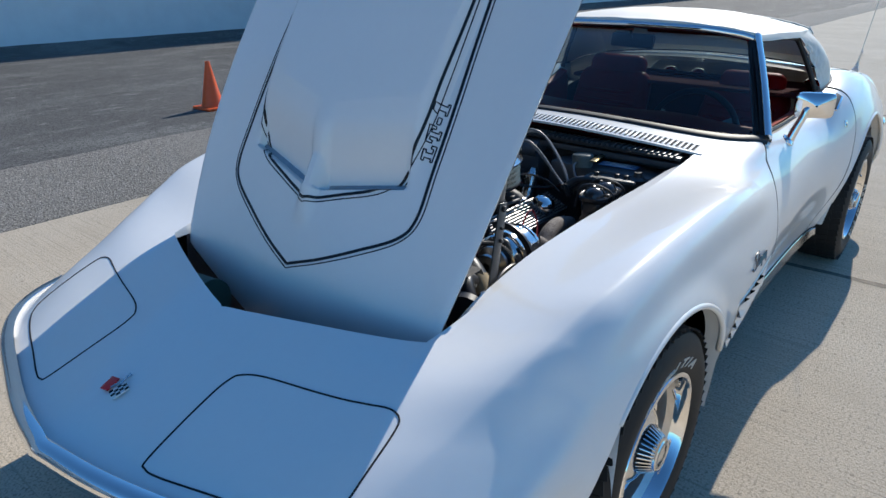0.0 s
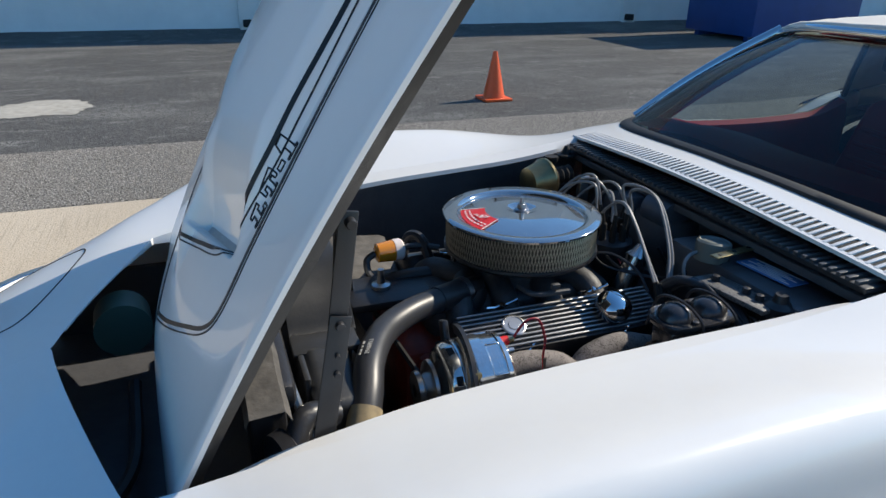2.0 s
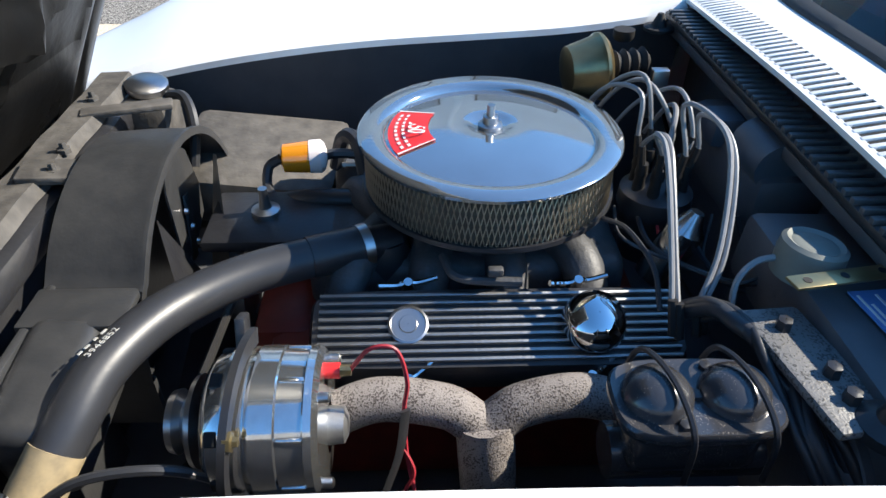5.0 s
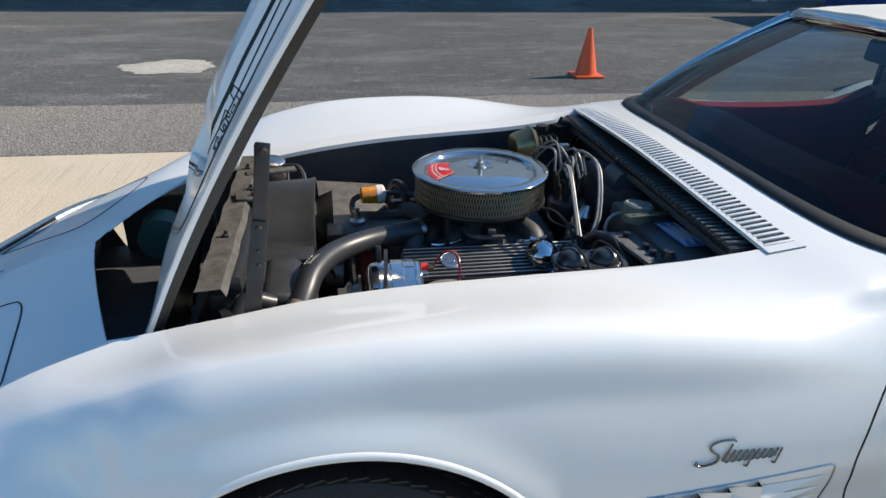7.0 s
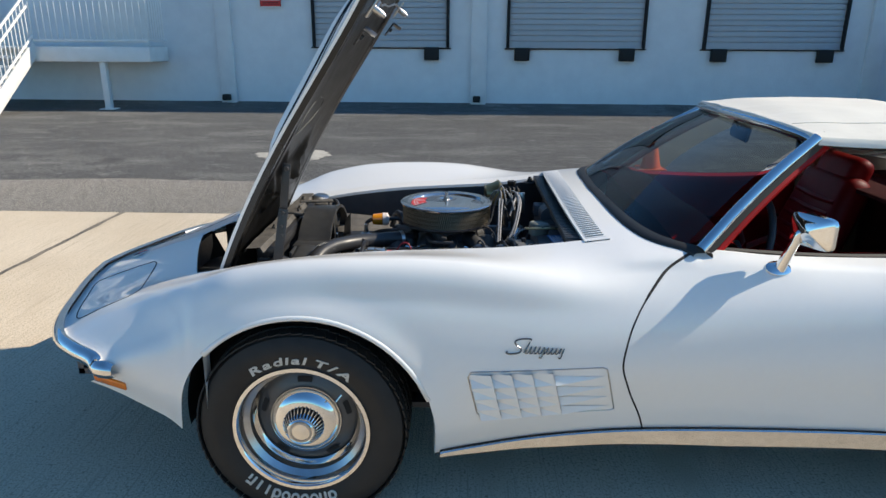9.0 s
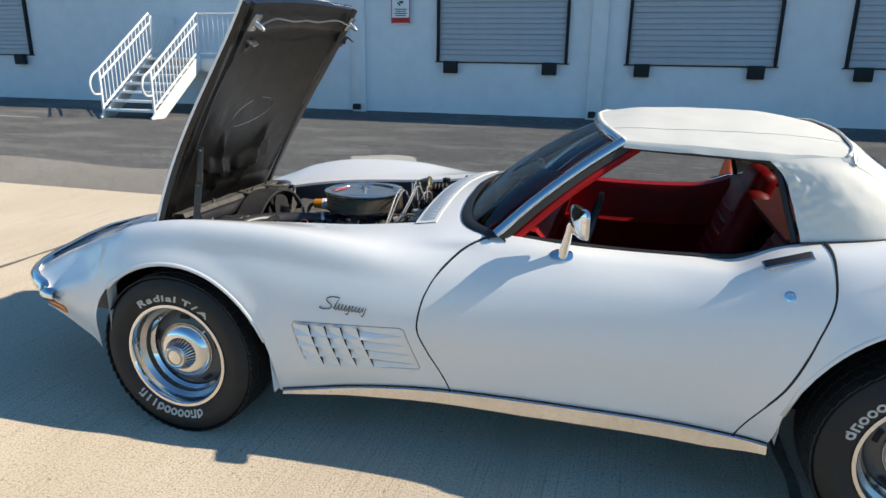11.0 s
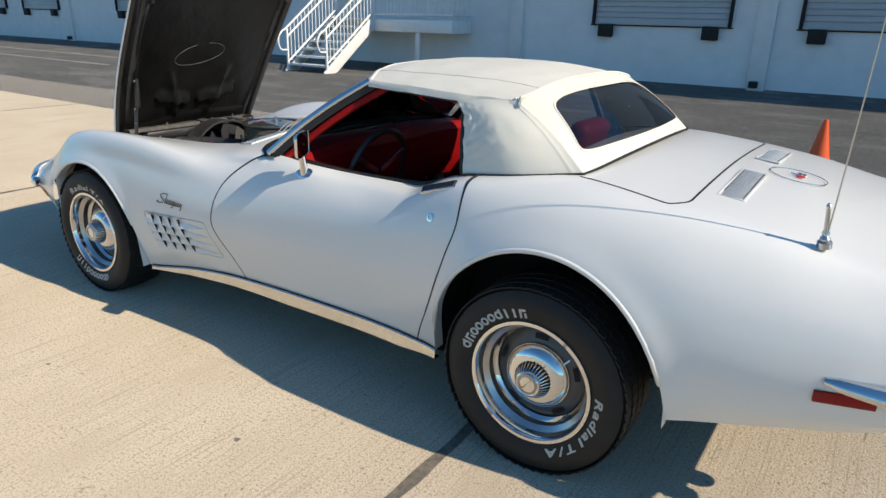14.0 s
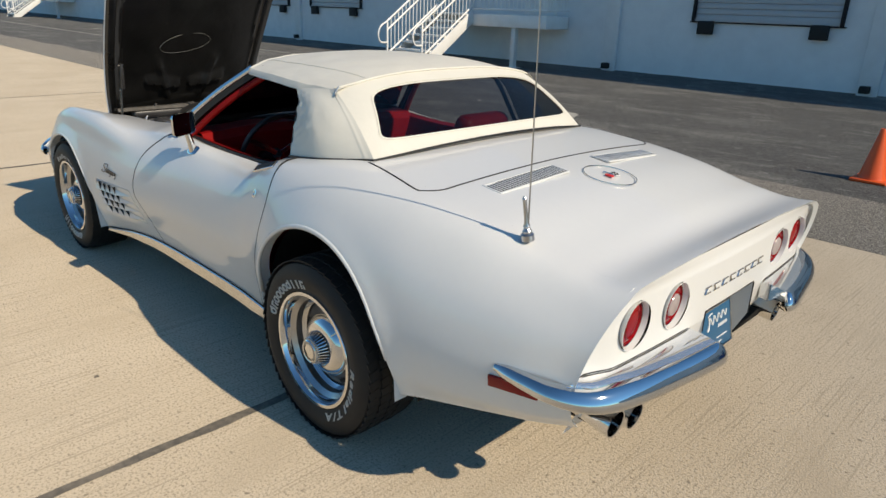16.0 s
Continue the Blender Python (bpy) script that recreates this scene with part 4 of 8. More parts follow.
for side in (-1, 1):
    strip = [(-0.168 + 0.27 * abs(y) + 0.014, side * y, hood_z(-0.168 + 0.27 * abs(y) + 0.014, side * y)) for y in np.linspace(0.04, 0.262, 12)]
    part("hood_inlet", moved(ribbon(strip, [(0.2, 0, 1)] * 12, 0.018, 0.003), HOOD_POSE), M_ALU, hood, "brushed dummy inlet")
    # latch plate and hinge arm under the hood
    latch = join(box(0.07, 0.05, 0.008, 0.002), disc_closed([(0.0, 0.012), (0.03, 0.012), (0.045, 0.006)], "z", 12))
    part("hood_latch", moved(moved(latch, pose(0.66, side * 0.455, 0.768, 180, 0, 0)), HOOD_POSE), M_STEEL, hood, "steel latch pin")
    part("latch_rod", moved(tube([(0.655, side * 0.455, 0.752), (0.675, side * 0.30, 0.775), (0.66, side * 0.12, 0.782), (0.665, 0, 0.785)], 0.004, n=6), HOOD_POSE), M_STEEL, hood, "latch release rod")
    bracket = join(box(0.06, 0.035, 0.006, 0.002), box(0.006, 0.035, 0.04, 0.002, (0.03, 0, 0.02)), disc_closed([(0.003, 0.009), (0.012, 0.008)], "z", 8))
    part("hinge_bracket", moved(moved(bracket, pose(0.57, side * 0.46, 0.752, 180, 0, 20 * side)), HOOD_POSE), M_BLACK, hood, "black stop bracket")
def flat_bar(p, q, width, thick):
    """A flat bar from p to q, its broad side towards y."""
    p, q = Vector(p), Vector(q)
    d = q - p
    return moved(box(width, thick, d.length, 0.0025), Matrix.Translation((p + q) / 2) @ pose(0, 0, 0, 0, math.degrees(math.atan2(d.x, d.z)), 0))


prop = part("hood_prop", join(flat_bar((-0.099, -0.458, 1.055), (-0.123, -0.458, 0.885), 0.027, 0.006), flat_bar((-0.110, -0.446, 1.05), (-0.120, -0.446, 0.90), 0.012, 0.018)), M_BLACK, car, "flat black folding prop arm")
part("lower_arm", flat_bar((-0.118, -0.464, 0.905), (-0.178, -0.464, 0.56), 0.032, 0.005), M_BLACK, prop, "flat black lower prop arm")
for x, z, r in ((-0.099, 1.040, 0.008), (-0.121, 0.892, 0.007), (-0.127, 0.845, 0.004), (-0.129, 0.815, 0.005)):
    part("rivet", disc_closed([(-0.474, r * 0.8), (-0.470, r), (-0.460, r)], "y", 18), M_BLACK, prop, m=Matrix.Translation((x, 0, z)))

# ---- glass, pillars ----
HEADER = curve_of((0.0, 1.455), (0.25, 1.475), (0.40, 1.515), (0.50, 1.565), (0.6, 1.60))
HEADER_Z = curve_of((0.0, 1.195), (0.30, 1.188), (0.45, 1.168), (0.50, 1.152), (0.6, 1.14))
ws_rows = []
for t in np.linspace(0, 1, 14):
    row = []
    for q in np.linspace(-1, 1, 41):
        yb, yt = q * 0.665, q * 0.465
        b = Vector((float(screen_foot(abs(yb))) + 0.012, yb, 0.884 - 0.024 * q * q))
        e = Vector((float(HEADER(abs(yt))) + 0.01, yt, float(HEADER_Z(abs(yt))) - 0.012))
        p = b.lerp(e, t)
        p.z += 0.022 * math.sin(math.pi * t)
        p.x -= 0.014 * math.sin(math.pi * t)
        row.append(p)
    ws_rows.append(row)
windscreen = part("windscreen", sheet(ws_rows[::-1]), M_GLASS, car, "raked tinted windscreen")
def seal_at(y, back, lift):
    x = float(screen_foot(abs(y))) + (back - 0.034) * (0.5 + 0.5 * (abs(y) / 0.705) ** 2)
    return (x, y, float(skin(x, place_at(x, min(abs(y), 0.70)))[2]) + lift)


seal_ys = np.linspace(-0.705, 0.705, 61)
part("screen_seal", sheet([[seal_at(y, *k) for y in seal_ys] for k in ((-0.001, -0.006), (0.0, 0.003), (0.006, 0.008), (0.030, 0.012), (0.052, 0.012), (0.056, 0.006), (0.056, -0.02))]), M_SEAL, car, "wide black rubber screen seal")
for side in (-1, 1):
    base, up = Vector((1.188, side * 0.688, 0.852)), Vector((1.572, side * 0.492, 1.156))
    bow = [base, base.lerp(up, 0.33) + Vector((-0.008, side * 0.004, 0.010)), base.lerp(up, 0.66) + Vector((-0.008, side * 0.004, 0.010)), up]
    pillar = part("pillar", tube([p + Vector((0.008, -side * 0.006, -0.006)) for p in bow], 0.020, n=4, per=6), M_SEAL, car, "windscreen pillar with black inner seal")
    part("pillar_trim", tube([p + Vector((-0.012, side * 0.012, 0.006)) for p in bow], 0.0165, n=14, per=6, flat=0.7), M_CHROME, pillar, "bright pillar trim")
    part("pillar_lining", tube([p + Vector((0.046, -side * 0.028, -0.016)) for p in bow], 0.015, n=8, per=6), M_RED, pillar, "red pillar lining")
part("header_trim", tube([(float(HEADER(abs(y))) - 0.006, y, float(HEADER_Z(abs(y))) - 0.006) for y in np.linspace(-0.495, 0.495, 25)], 0.016, n=10, per=2), M_CHROME, car, "bright header trim")

# ---- soft top ----
TOP_HALF = curve_of((1.40, 0.485), (1.56, 0.505), (1.8, 0.535), (2.02, 0.552), (2.24, 0.545))
TOP_MID = curve_of((1.40, 1.203), (1.48, 1.212), (1.6, 1.228), (1.8, 1.238), (2.02, 1.232), (2.16, 1.215), (2.245, 1.198))
TOP_EDGE = curve_of((1.40, 1.163), (1.56, 1.163), (1.8, 1.158), (2.02, 1.150), (2.245, 1.146))
noise_v = lambda p, s: noise.noise(Vector(p) * s)


def canopy_point(t, q):
    y01 = abs(q)
    lead = float(HEADER(y01 * 0.5)) - 0.004
    x = lead + (2.245 - lead) * t
    w = float(TOP_HALF(x))
    ze, zm = float(TOP_EDGE(x)), float(TOP_MID(x))
    z = zm - (zm - ze) * y01 ** 2.8
    z += 0.003 * noise_v((x, q * w, 0), 9.0) + 0.0035 * noise_v((x * 3, q * w * 9, 4), 4.0) * y01 ** 2 -  0.008 * max(0, math.sin(math.pi * ((x - 1.62) / 0.40))) * (1 - y01 ** 2) * 0.6
    return Vector((x, q * w, z))


can = [[canopy_point(t, q) for q in np.linspace(-1, 1, 61)] for t in np.linspace(0, 1, 44)]
flap = []
for side in (0, -1):
    sgn = -1 if side == 0 else 1
    e = [row[side] for row in can]
    flap.append(sheet([e, [p + Vector((0, sgn * (0.010 + 0.006 * noise_v(p, 9)), -0.014 + 0.006 * noise_v(p, 14))) for p in e], [p + Vector((0, sgn * 0.012, -0.024)) for p in e], [p + Vector((0, -sgn * 0.012, -0.024)) for p in e]]))
front_roll = tube([p + Vector((0.002, 0, -0.008)) for p in can[0]], 0.012, n=8, per=1, smooth=False)


def blend_patch(c0, c1, d0, d1, bulge, n=24):
    """A patch between four edge curves (functions of 0..1), pushed out by bulge(u, v)."""
    rows = []
    for a in np.linspace(0, 1, n):
        row = []
        for b in np.linspace(0, 1, n):
            p = c0(b) * (1 - a) + c1(b) * a + d0(a) * (1 - b) + d1(a) * b
            p = p - (c0(0) * (1 - a) * (1 - b) + c0(1) * (1 - a) * b + c1(0) * a * (1 - b) + c1(1) * a * b)
            row.append(p + bulge(a, b))
        rows.append(row)
    return rows


def line_through(*pts):
    path = smooth_path(pts, 12)

    def at(t):
        k = t * (len(path) - 1)
        i = min(int(k), len(path) - 2)
        return path[i].lerp(path[i + 1], k - i)

    return at


def rear_point(a, b):
    """a: down the rear face, b: -1 to 1 across."""
    w = 0.545 + 0.047 * a
    x = 2.245 + 0.26 * a + 0.05 * a * (1 - b * b) + 0.015 * (1 - b * b) * (1 - a)
    z = (1.198 - 0.052 * abs(b) ** 2.8) * (1 - a) + (0.985 - 0.037 * abs(b) ** 2) * a
    bow = 0.010 * math.sin(math.pi * a)
    corner = max(0.0, (abs(b) - 0.84) / 0.16) ** 2
    return Vector((x + bow - 0.026 * corner * (1 - 0.7 * a), b * w, z + bow))


def sail(side):
    def V(x, y, z):
        return Vector((x, side * y, z))

    top = line_through(V(2.0, 0.562, 1.128), V(2.12, 0.558, 1.140), V(2.245, 0.545, 1.146))
    bottom = line_through(V(2.10, 0.668, 0.898), V(2.30, 0.662, 0.925), V(2.505, 0.592, 0.948))
    front = line_through(V(2.0, 0.562, 1.128), V(2.045, 0.585, 1.08), V(2.075, 0.63, 0.99), V(2.10, 0.668, 0.898))
    rear = line_through(*[rear_point(t, side) for t in (0, 0.25, 0.5, 0.75, 1)])

    def bulge(a, b):
        env = math.sin(math.pi * a) * math.sin(math.pi * b)
        near_edge = math.exp(-(b / 0.30) ** 2) * math.sin(math.pi * min(1, a * 1.02))
        fold = 0.009 * noise_v((a * 7 + b * 3 + 5, b * 5 + side, 3), 1.6) * near_edge
        fold += 0.006 * noise_v((a * 13 + b * 5, b * 16, 8), 1.1) * near_edge * math.exp(-(b / 0.22) ** 2)
        fold += 0.004 * noise_v((a * 3, b * 3, 1), 1.5) * env
        seam_ridge = 0.002 * math.exp(-((b - 0.93) / 0.012) ** 2)
        fold += seam_ridge
        return V(0.010 * env, 0.026 * env + fold, 0)

    return sheet(blend_patch(top, bottom, front, rear, bulge, 70))


M_STITCH = shader("stitched_seam", (0.60, 0.57, 0.49), 0.8)
soft_top = part("soft_top", join(sheet(can), *flap, front_roll, sail(-1), sail(1)), M_TOP, car, "raised white vinyl convertible top with wrinkled sides", sharp=60)


def window_edge(k, grow=0.0):
    """A place on the rounded outline of the rear window, k from 0 to 1 round it."""
    c, d = math.cos(2 * math.pi * k), math.sin(2 * math.pi * k)
    n = 7 if d < 0 else 13
    r = (abs(c) ** n + abs(d) ** n) ** (-1 / n)
    u, v = c * r, (d * r + 1) / 2
    across = u * (0.805 + 0.105 * v + grow)
    top, low = 0.185 - 0.05 * across ** 2 - grow * 1.6, 0.875 - 0.085 * across ** 2 + grow * 1.6
    return top + (low - top) * v, across


def curtain_edge(k):
    c, d = math.cos(2 * math.pi * k), math.sin(2 * math.pi * k)
    r = 1 / max(abs(c), abs(d))
    return 0.5 + 0.5 * d * r, c * r


turns = np.linspace(0, 1, 144, endpoint=False)
curtain = []
for t in np.linspace(0, 1, 7):
    row = []
    for k in turns:
        (a0, b0), (a1, b1) = window_edge(k), curtain_edge(k)
        row.append(rear_point(a0 + (a1 - a0) * t, b0 + (b1 - b0) * t))
    curtain.append(row)
part("rear_curtain", sheet(curtain, closed_v=True), M_TOP, soft_top, "white vinyl rear curtain")
pane = []
for t in np.linspace(0.02, 1.0, 16):
    pane.append([rear_point(0.53 + (window_edge(k)[0] - 0.53) * t, window_edge(k)[1] * t) - Vector((0.003, 0, 0.003)) for k in turns])
part("rear_window", sheet(pane, closed_v=True), M_VINYL_GLASS, soft_top, "clear plastic rear window with smoky tint")
for grow in (0.014,):
    stitch = [rear_point(*window_edge(k, grow)) + Vector((0.001, 0, 0.001)) for k in np.r_[turns, 0.0]]
    part("window_stitching", tube(stitch, 0.0008, n=5, per=1, smooth=False, caps=False), M_STITCH, soft_top, "stitched seam round the rear window")
bow_edge = [rear_point(0, b) + Vector((0, 0, 0.004)) for b in np.linspace(-1, 1, 31)]
part("bow_welt", tube(bow_edge, 0.0045, n=8, per=1, smooth=False), M_TOP, soft_top, "white welt along the rear bow")
for side in (-1, 1):
    line = [canopy_point(t, side * (0.80 - 0.06 * t)) + Vector((0, 0, 0.0012)) for t in np.linspace(0.02, 0.99, 40)]
    part("roof_seam", tube(line, 0.0009, n=5, per=1, smooth=False), M_TOP, soft_top, "stitched roof seam")
    part("strap_end", tube([(2.235, side * 0.538, 1.158), (2.236, side * 0.556, 1.135), (2.243, side * 0.560, 1.126)], 0.0028, n=8), M_STEEL, soft_top, "metal welt tip")
    low = [p + Vector((0, side * 0.004, -0.002)) for p in smooth_path([Vector((2.10, side * 0.668, 0.902)), Vector((2.30, side * 0.662, 0.926)), Vector((2.505, side * 0.592, 0.949))], 10)]
    part("top_seal", tube(low, 0.0042, n=6, per=1, smooth=False), M_SEAL, soft_top, "black edge seal")
    rail = [p for p in smooth_path([Vector((1.19, side * 0.655, 0.862)), Vector((1.565, side * 0.478, 1.148)), Vector((1.62, side * 0.492, 1.139)), Vector((1.8, side * 0.518, 1.134)), Vector((1.99, side * 0.540, 1.124)), Vector((2.030, side * 0.560, 1.094)), Vector((2.06, side * 0.61, 0.99)), Vector((2.088, side * 0.648, 0.895))], 8)]
    part("window_seal", tube(rail, 0.011, n=8, per=1, smooth=False), M_SEAL, soft_top, "black rubber side window seal")
part("top_seal", tube([rear_point(1, b) + Vector((0.004, 0, -0.004)) for b in np.linspace(-1, 1, 31)], 0.0042, n=6, per=1, smooth=False), M_SEAL, soft_top, "black edge seal")
part("headliner", sheet([[p + Vector((0, 0, -0.03)) for p in row[4:-4]] for row in can[2:-1]]), M_BLACK, soft_top, "dark headliner")

# ---- seams and door furniture ----
def seam(points, normals, parent, width=0.005, label="dark panel gap"):
    part("panel_gap", ribbon(points, normals, width, 0.0012), M_DARK, parent, label)


for k, f in ((0, DOOR_FRONT), (1, DOOR_REAR)):
    u = np.linspace(0, 5.0, 70)
    s = seam_station(f, u, 0.0)
    if k == 0:
        s = np.minimum(s, 1.193)
    pts, nor = skin(s, u), skin_normal(s, u)
    inner = pts + np.array([0, 0.006, 0])
    for m in (1, -1):
        part("shut_line", tube([Vector((p[0], m * p[1], p[2])) for p in inner], 0.0065, n=6, per=1, smooth=False), M_DARK, car, "dark door gap")
lid = []
for t in np.linspace(0, 1, 24):
    s = 2.50 + 0.27 * t
    lid.append((s, place_at(s, 0.615 + 0.04 * t)))
for y in np.linspace(0.655, 0.0, 40):
    corner = 0.045 * max(0.0, (y - 0.58) / 0.075) ** 2
    s = 2.835 - corner
    lid.append((s, place_at(s, y)))
S_, U_ = np.array([a for a, _ in lid]), np.array([b for _, b in lid])
lp, ln = skin(S_, U_), skin_normal(S_, U_)
for m in (1, -1):
    flip = np.array([1, m, 1])
    seam(lp * flip, ln * flip, body_rear, 0.006, "dark gap round the top cover lid")


def on_skin(s, y, lift=0.0):
    """A place on the top of the skin and the turn that lies flat on it."""
    u = place_at(s, abs(y))
    p, n = skin(s, u), skin_normal(s, u)
    p, n = Vector(p), Vector(n)
    if y > 0:
        p.y, n.y = -p.y, -n.y
    return p + n * lift, n


def flat_on(p, n, spin=0.0):
    q = n.to_track_quat("Z", "Y").to_matrix().to_4x4()
    return Matrix.Translation(p) @ q @ pose(0, 0, 0, 0, 0, spin)


for side in (-1, 1):
    # deck air slots
    p, n = on_skin(2.918, side * 0.295, 0.001)
    m = Matrix.Translation(p) @ pose(0, 0, 0, side * -3, 5.5, 0)
    vent = part("deck_vent", join(box(0.008, 0.345, 0.006, 0.002, (-0.038, 0, 0)), box(0.008, 0.345, 0.006, 0.002, (0.038, 0, 0)), box(0.08, 0.008, 0.006, 0.002, (0, -0.172, 0)), box(0.08, 0.008, 0.006, 0.002, (0, 0.172, 0))), M_PAINT, body_rear, "white slotted deck vent", m)
    part("vent_backing", box(0.07, 0.335, 0.002), M_DARK, vent)
    for k in range(24):
        ob = new("slat", slat)
        ob.parent = vent
        ob.matrix_basis = pose(0, -0.158 + 0.316 * k / 23, 0.001) @ Matrix.Diagonal((0.95, 0.62, 0.8, 1))
p, n = on_skin(3.04, 0.0, 0.002)
lid_m = Matrix.Translation(p) @ pose(0, 0, 0, 0, 8.5, 0)
fuel = part("fuel_lid", lathe([(0.0, 0.093), (0.002, 0.0925), (0.002, 0.0905), (0.0, 0.090)], "z", 56), M_CHROME_WORN, body_rear, "round fuel lid outline", lid_m)


def crossed_flags(parent, m, size=1.0):
    em = part("flag_emblem", box(0.048 * size, 0.032 * size, 0.004, 0.001, (-0.004, 0.030 * size, 0.004)), M_RED_LABEL, parent, "red enamel flag of a crossed pair", m @ pose(0, 0, 0, 0, 0, 12))
    sq = box(0.052 * size, 0.036 * size, 0.004, 0.001, (-0.004, -0.030 * size, 0.004))
    part("flag_emblem", sq, M_SIGN, parent, "chequered enamel flag of a crossed pair", m @ pose(0, 0, 0, 0, 0, -12))
    cells = [box(0.0125 * size, 0.0085 * size, 0.001, 0, (-0.004 + (i - 1.5) * 0.013 * size, -0.030 * size + (j - 1.5) * 0.009 * size, 0.0066)) for i in range(4) for j in range(4) if (i + j) % 2]
    part("flag_checks", join(*cells), M_DARK, parent, "black flag checks", m @ pose(0, 0, 0, 0, 0, -12))
    part("flag_staff", join(tube([(-0.035 * size, 0.012, 0.004), (0.045 * size, -0.004, 0.004)], 0.002, n=6), tube([(-0.035 * size, -0.012, 0.004), (0.045 * size, 0.004, 0.004)], 0.002, n=6)), M_CHROME, parent, "bright flag staffs", m)


crossed_flags(fuel, pose(0, 0, 0, 0, 0, 180), 0.58)
p, n = on_skin(-0.848, 0.0, 0.001)
crossed_flags(front_end, Matrix.Translation(p) @ pose(0, 0, 0, 0, -18, 0) , 0.72)

def squared(geo):
    """Turns a round shell into one with a rounded square outline."""
    out = []
    for x, y, z in geo[0]:
        r = math.hypot(x, y)
        k = r / max(1e-6, (abs(x) ** 7 + abs(y) ** 7) ** (1 / 7))
        out.append((x * k * 0.93, y * k * 0.93, z))
    return out, geo[1]


for door, side in zip(doors, (-1, 1)):
    hm = Matrix.Translation((2.056, side * 0.745, 0.862)) @ pose(0, 0, 0, side * -34, -17, side * -4)
    handle = part("door_handle", join(box(0.140, 0.036, 0.006, 0.0025), box(0.132, 0.008, 0.006, 0.002, (0, side * 0.014, 0.004))), M_CHROME, door, "flush chrome door handle", hm)
    part("handle_flap", box(0.130, 0.027, 0.006, 0.002, (0, side * -0.002, 0.0035)), M_SEAL, handle, "black push flap")
    su = 3.33
    q, nn = Vector(skin(2.063, su)), Vector(skin_normal(2.063, su))
    if side > 0:
        q.y, nn.y = -q.y, -nn.y
    part("door_lock", disc_closed([(-0.006, 0.016), (0.003, 0.016), (0.004, 0.009), (0.001, 0.008)], "z", 24), M_CHROME, door, "round chrome lock", flat_on(q, nn))
    # mirror on a stalk; the far one was not fitted
    if side < 0:
        mir = part("door_mirror", tube([(1.402, -0.722, 0.808), (1.410, -0.734, 0.85), (1.420, -0.750, 0.900), (1.424, -0.754, 0.925), (1.442, -0.768, 0.934)], [0.017, 0.009], n=12), M_CHROME, door, "chrome door mirror on a stalk")
        part("mirror_base", moved(disc_closed([(-0.004, 0.042), (0.004, 0.040), (0.012, 0.022)], "z", 24), pose(1.400, -0.718, 0.808, 40, 0, 8) @ Matrix.Diagonal((1.0, 0.62, 1, 1))), M_CHROME, mir)
        prof = [(0.022, 0.004), (0.020, 0.016), (0.012, 0.044), (0.004, 0.057), (-0.008, 0.059)]
        head_m = pose(1.448, -0.776, 0.938, 0, 90, 27) @ Matrix.Diagonal((0.86, 1.25, -0.95, 1))
        head = moved(squared(lathe(prof, "z", 40)), head_m)
        part("mirror_head", head, M_CHROME, mir, "rounded chrome mirror shell")
        part("mirror_glass", moved(squared(disc_closed([(-0.006, 0.055), (-0.0055, 0.055)], "z", 40)), head_m), shader("mirror_silver", (0.75, 0.77, 0.78), 0.01, 1.0), mir, "mirror face")
    # rocker moulding
    us = np.linspace(0.415, 2.075, 60)
    top = skin(us, 0.02)
    drop_k = np.interp(us, [0.415, 0.8, 1.3, 1.9, 2.075], [0.012, 0.041, 0.057, 0.055, 0.032])[:, None] * np.array([0, 0, -1.0])
    rows = [top + np.array([0, 0.004, 0.003]), top + np.array([0, -0.008, 0.001]), top + np.array([0, -0.011, -0.003]), top + np.array([0, -0.013, -0.003]) + drop_k * 0.9, top + np.array([0, -0.008, -0.004]) + drop_k, top + np.array([0, 0.02, -0.004]) + drop_k]
    geo = sheet(rows)
    mould = part("rocker_moulding", geo if side < 0 else mirrored(geo), M_CHROME_WORN, car, "polished rocker moulding", sharp=25)
    line = skin(us, 0.03) + np.array([0, -0.009, 0.006])
    part("moulding_line", tube([Vector((p[0], -side * p[1], p[2])) for p in line], 0.003, n=6, per=1, smooth=False), M_DARK, mould, "black line above the moulding")

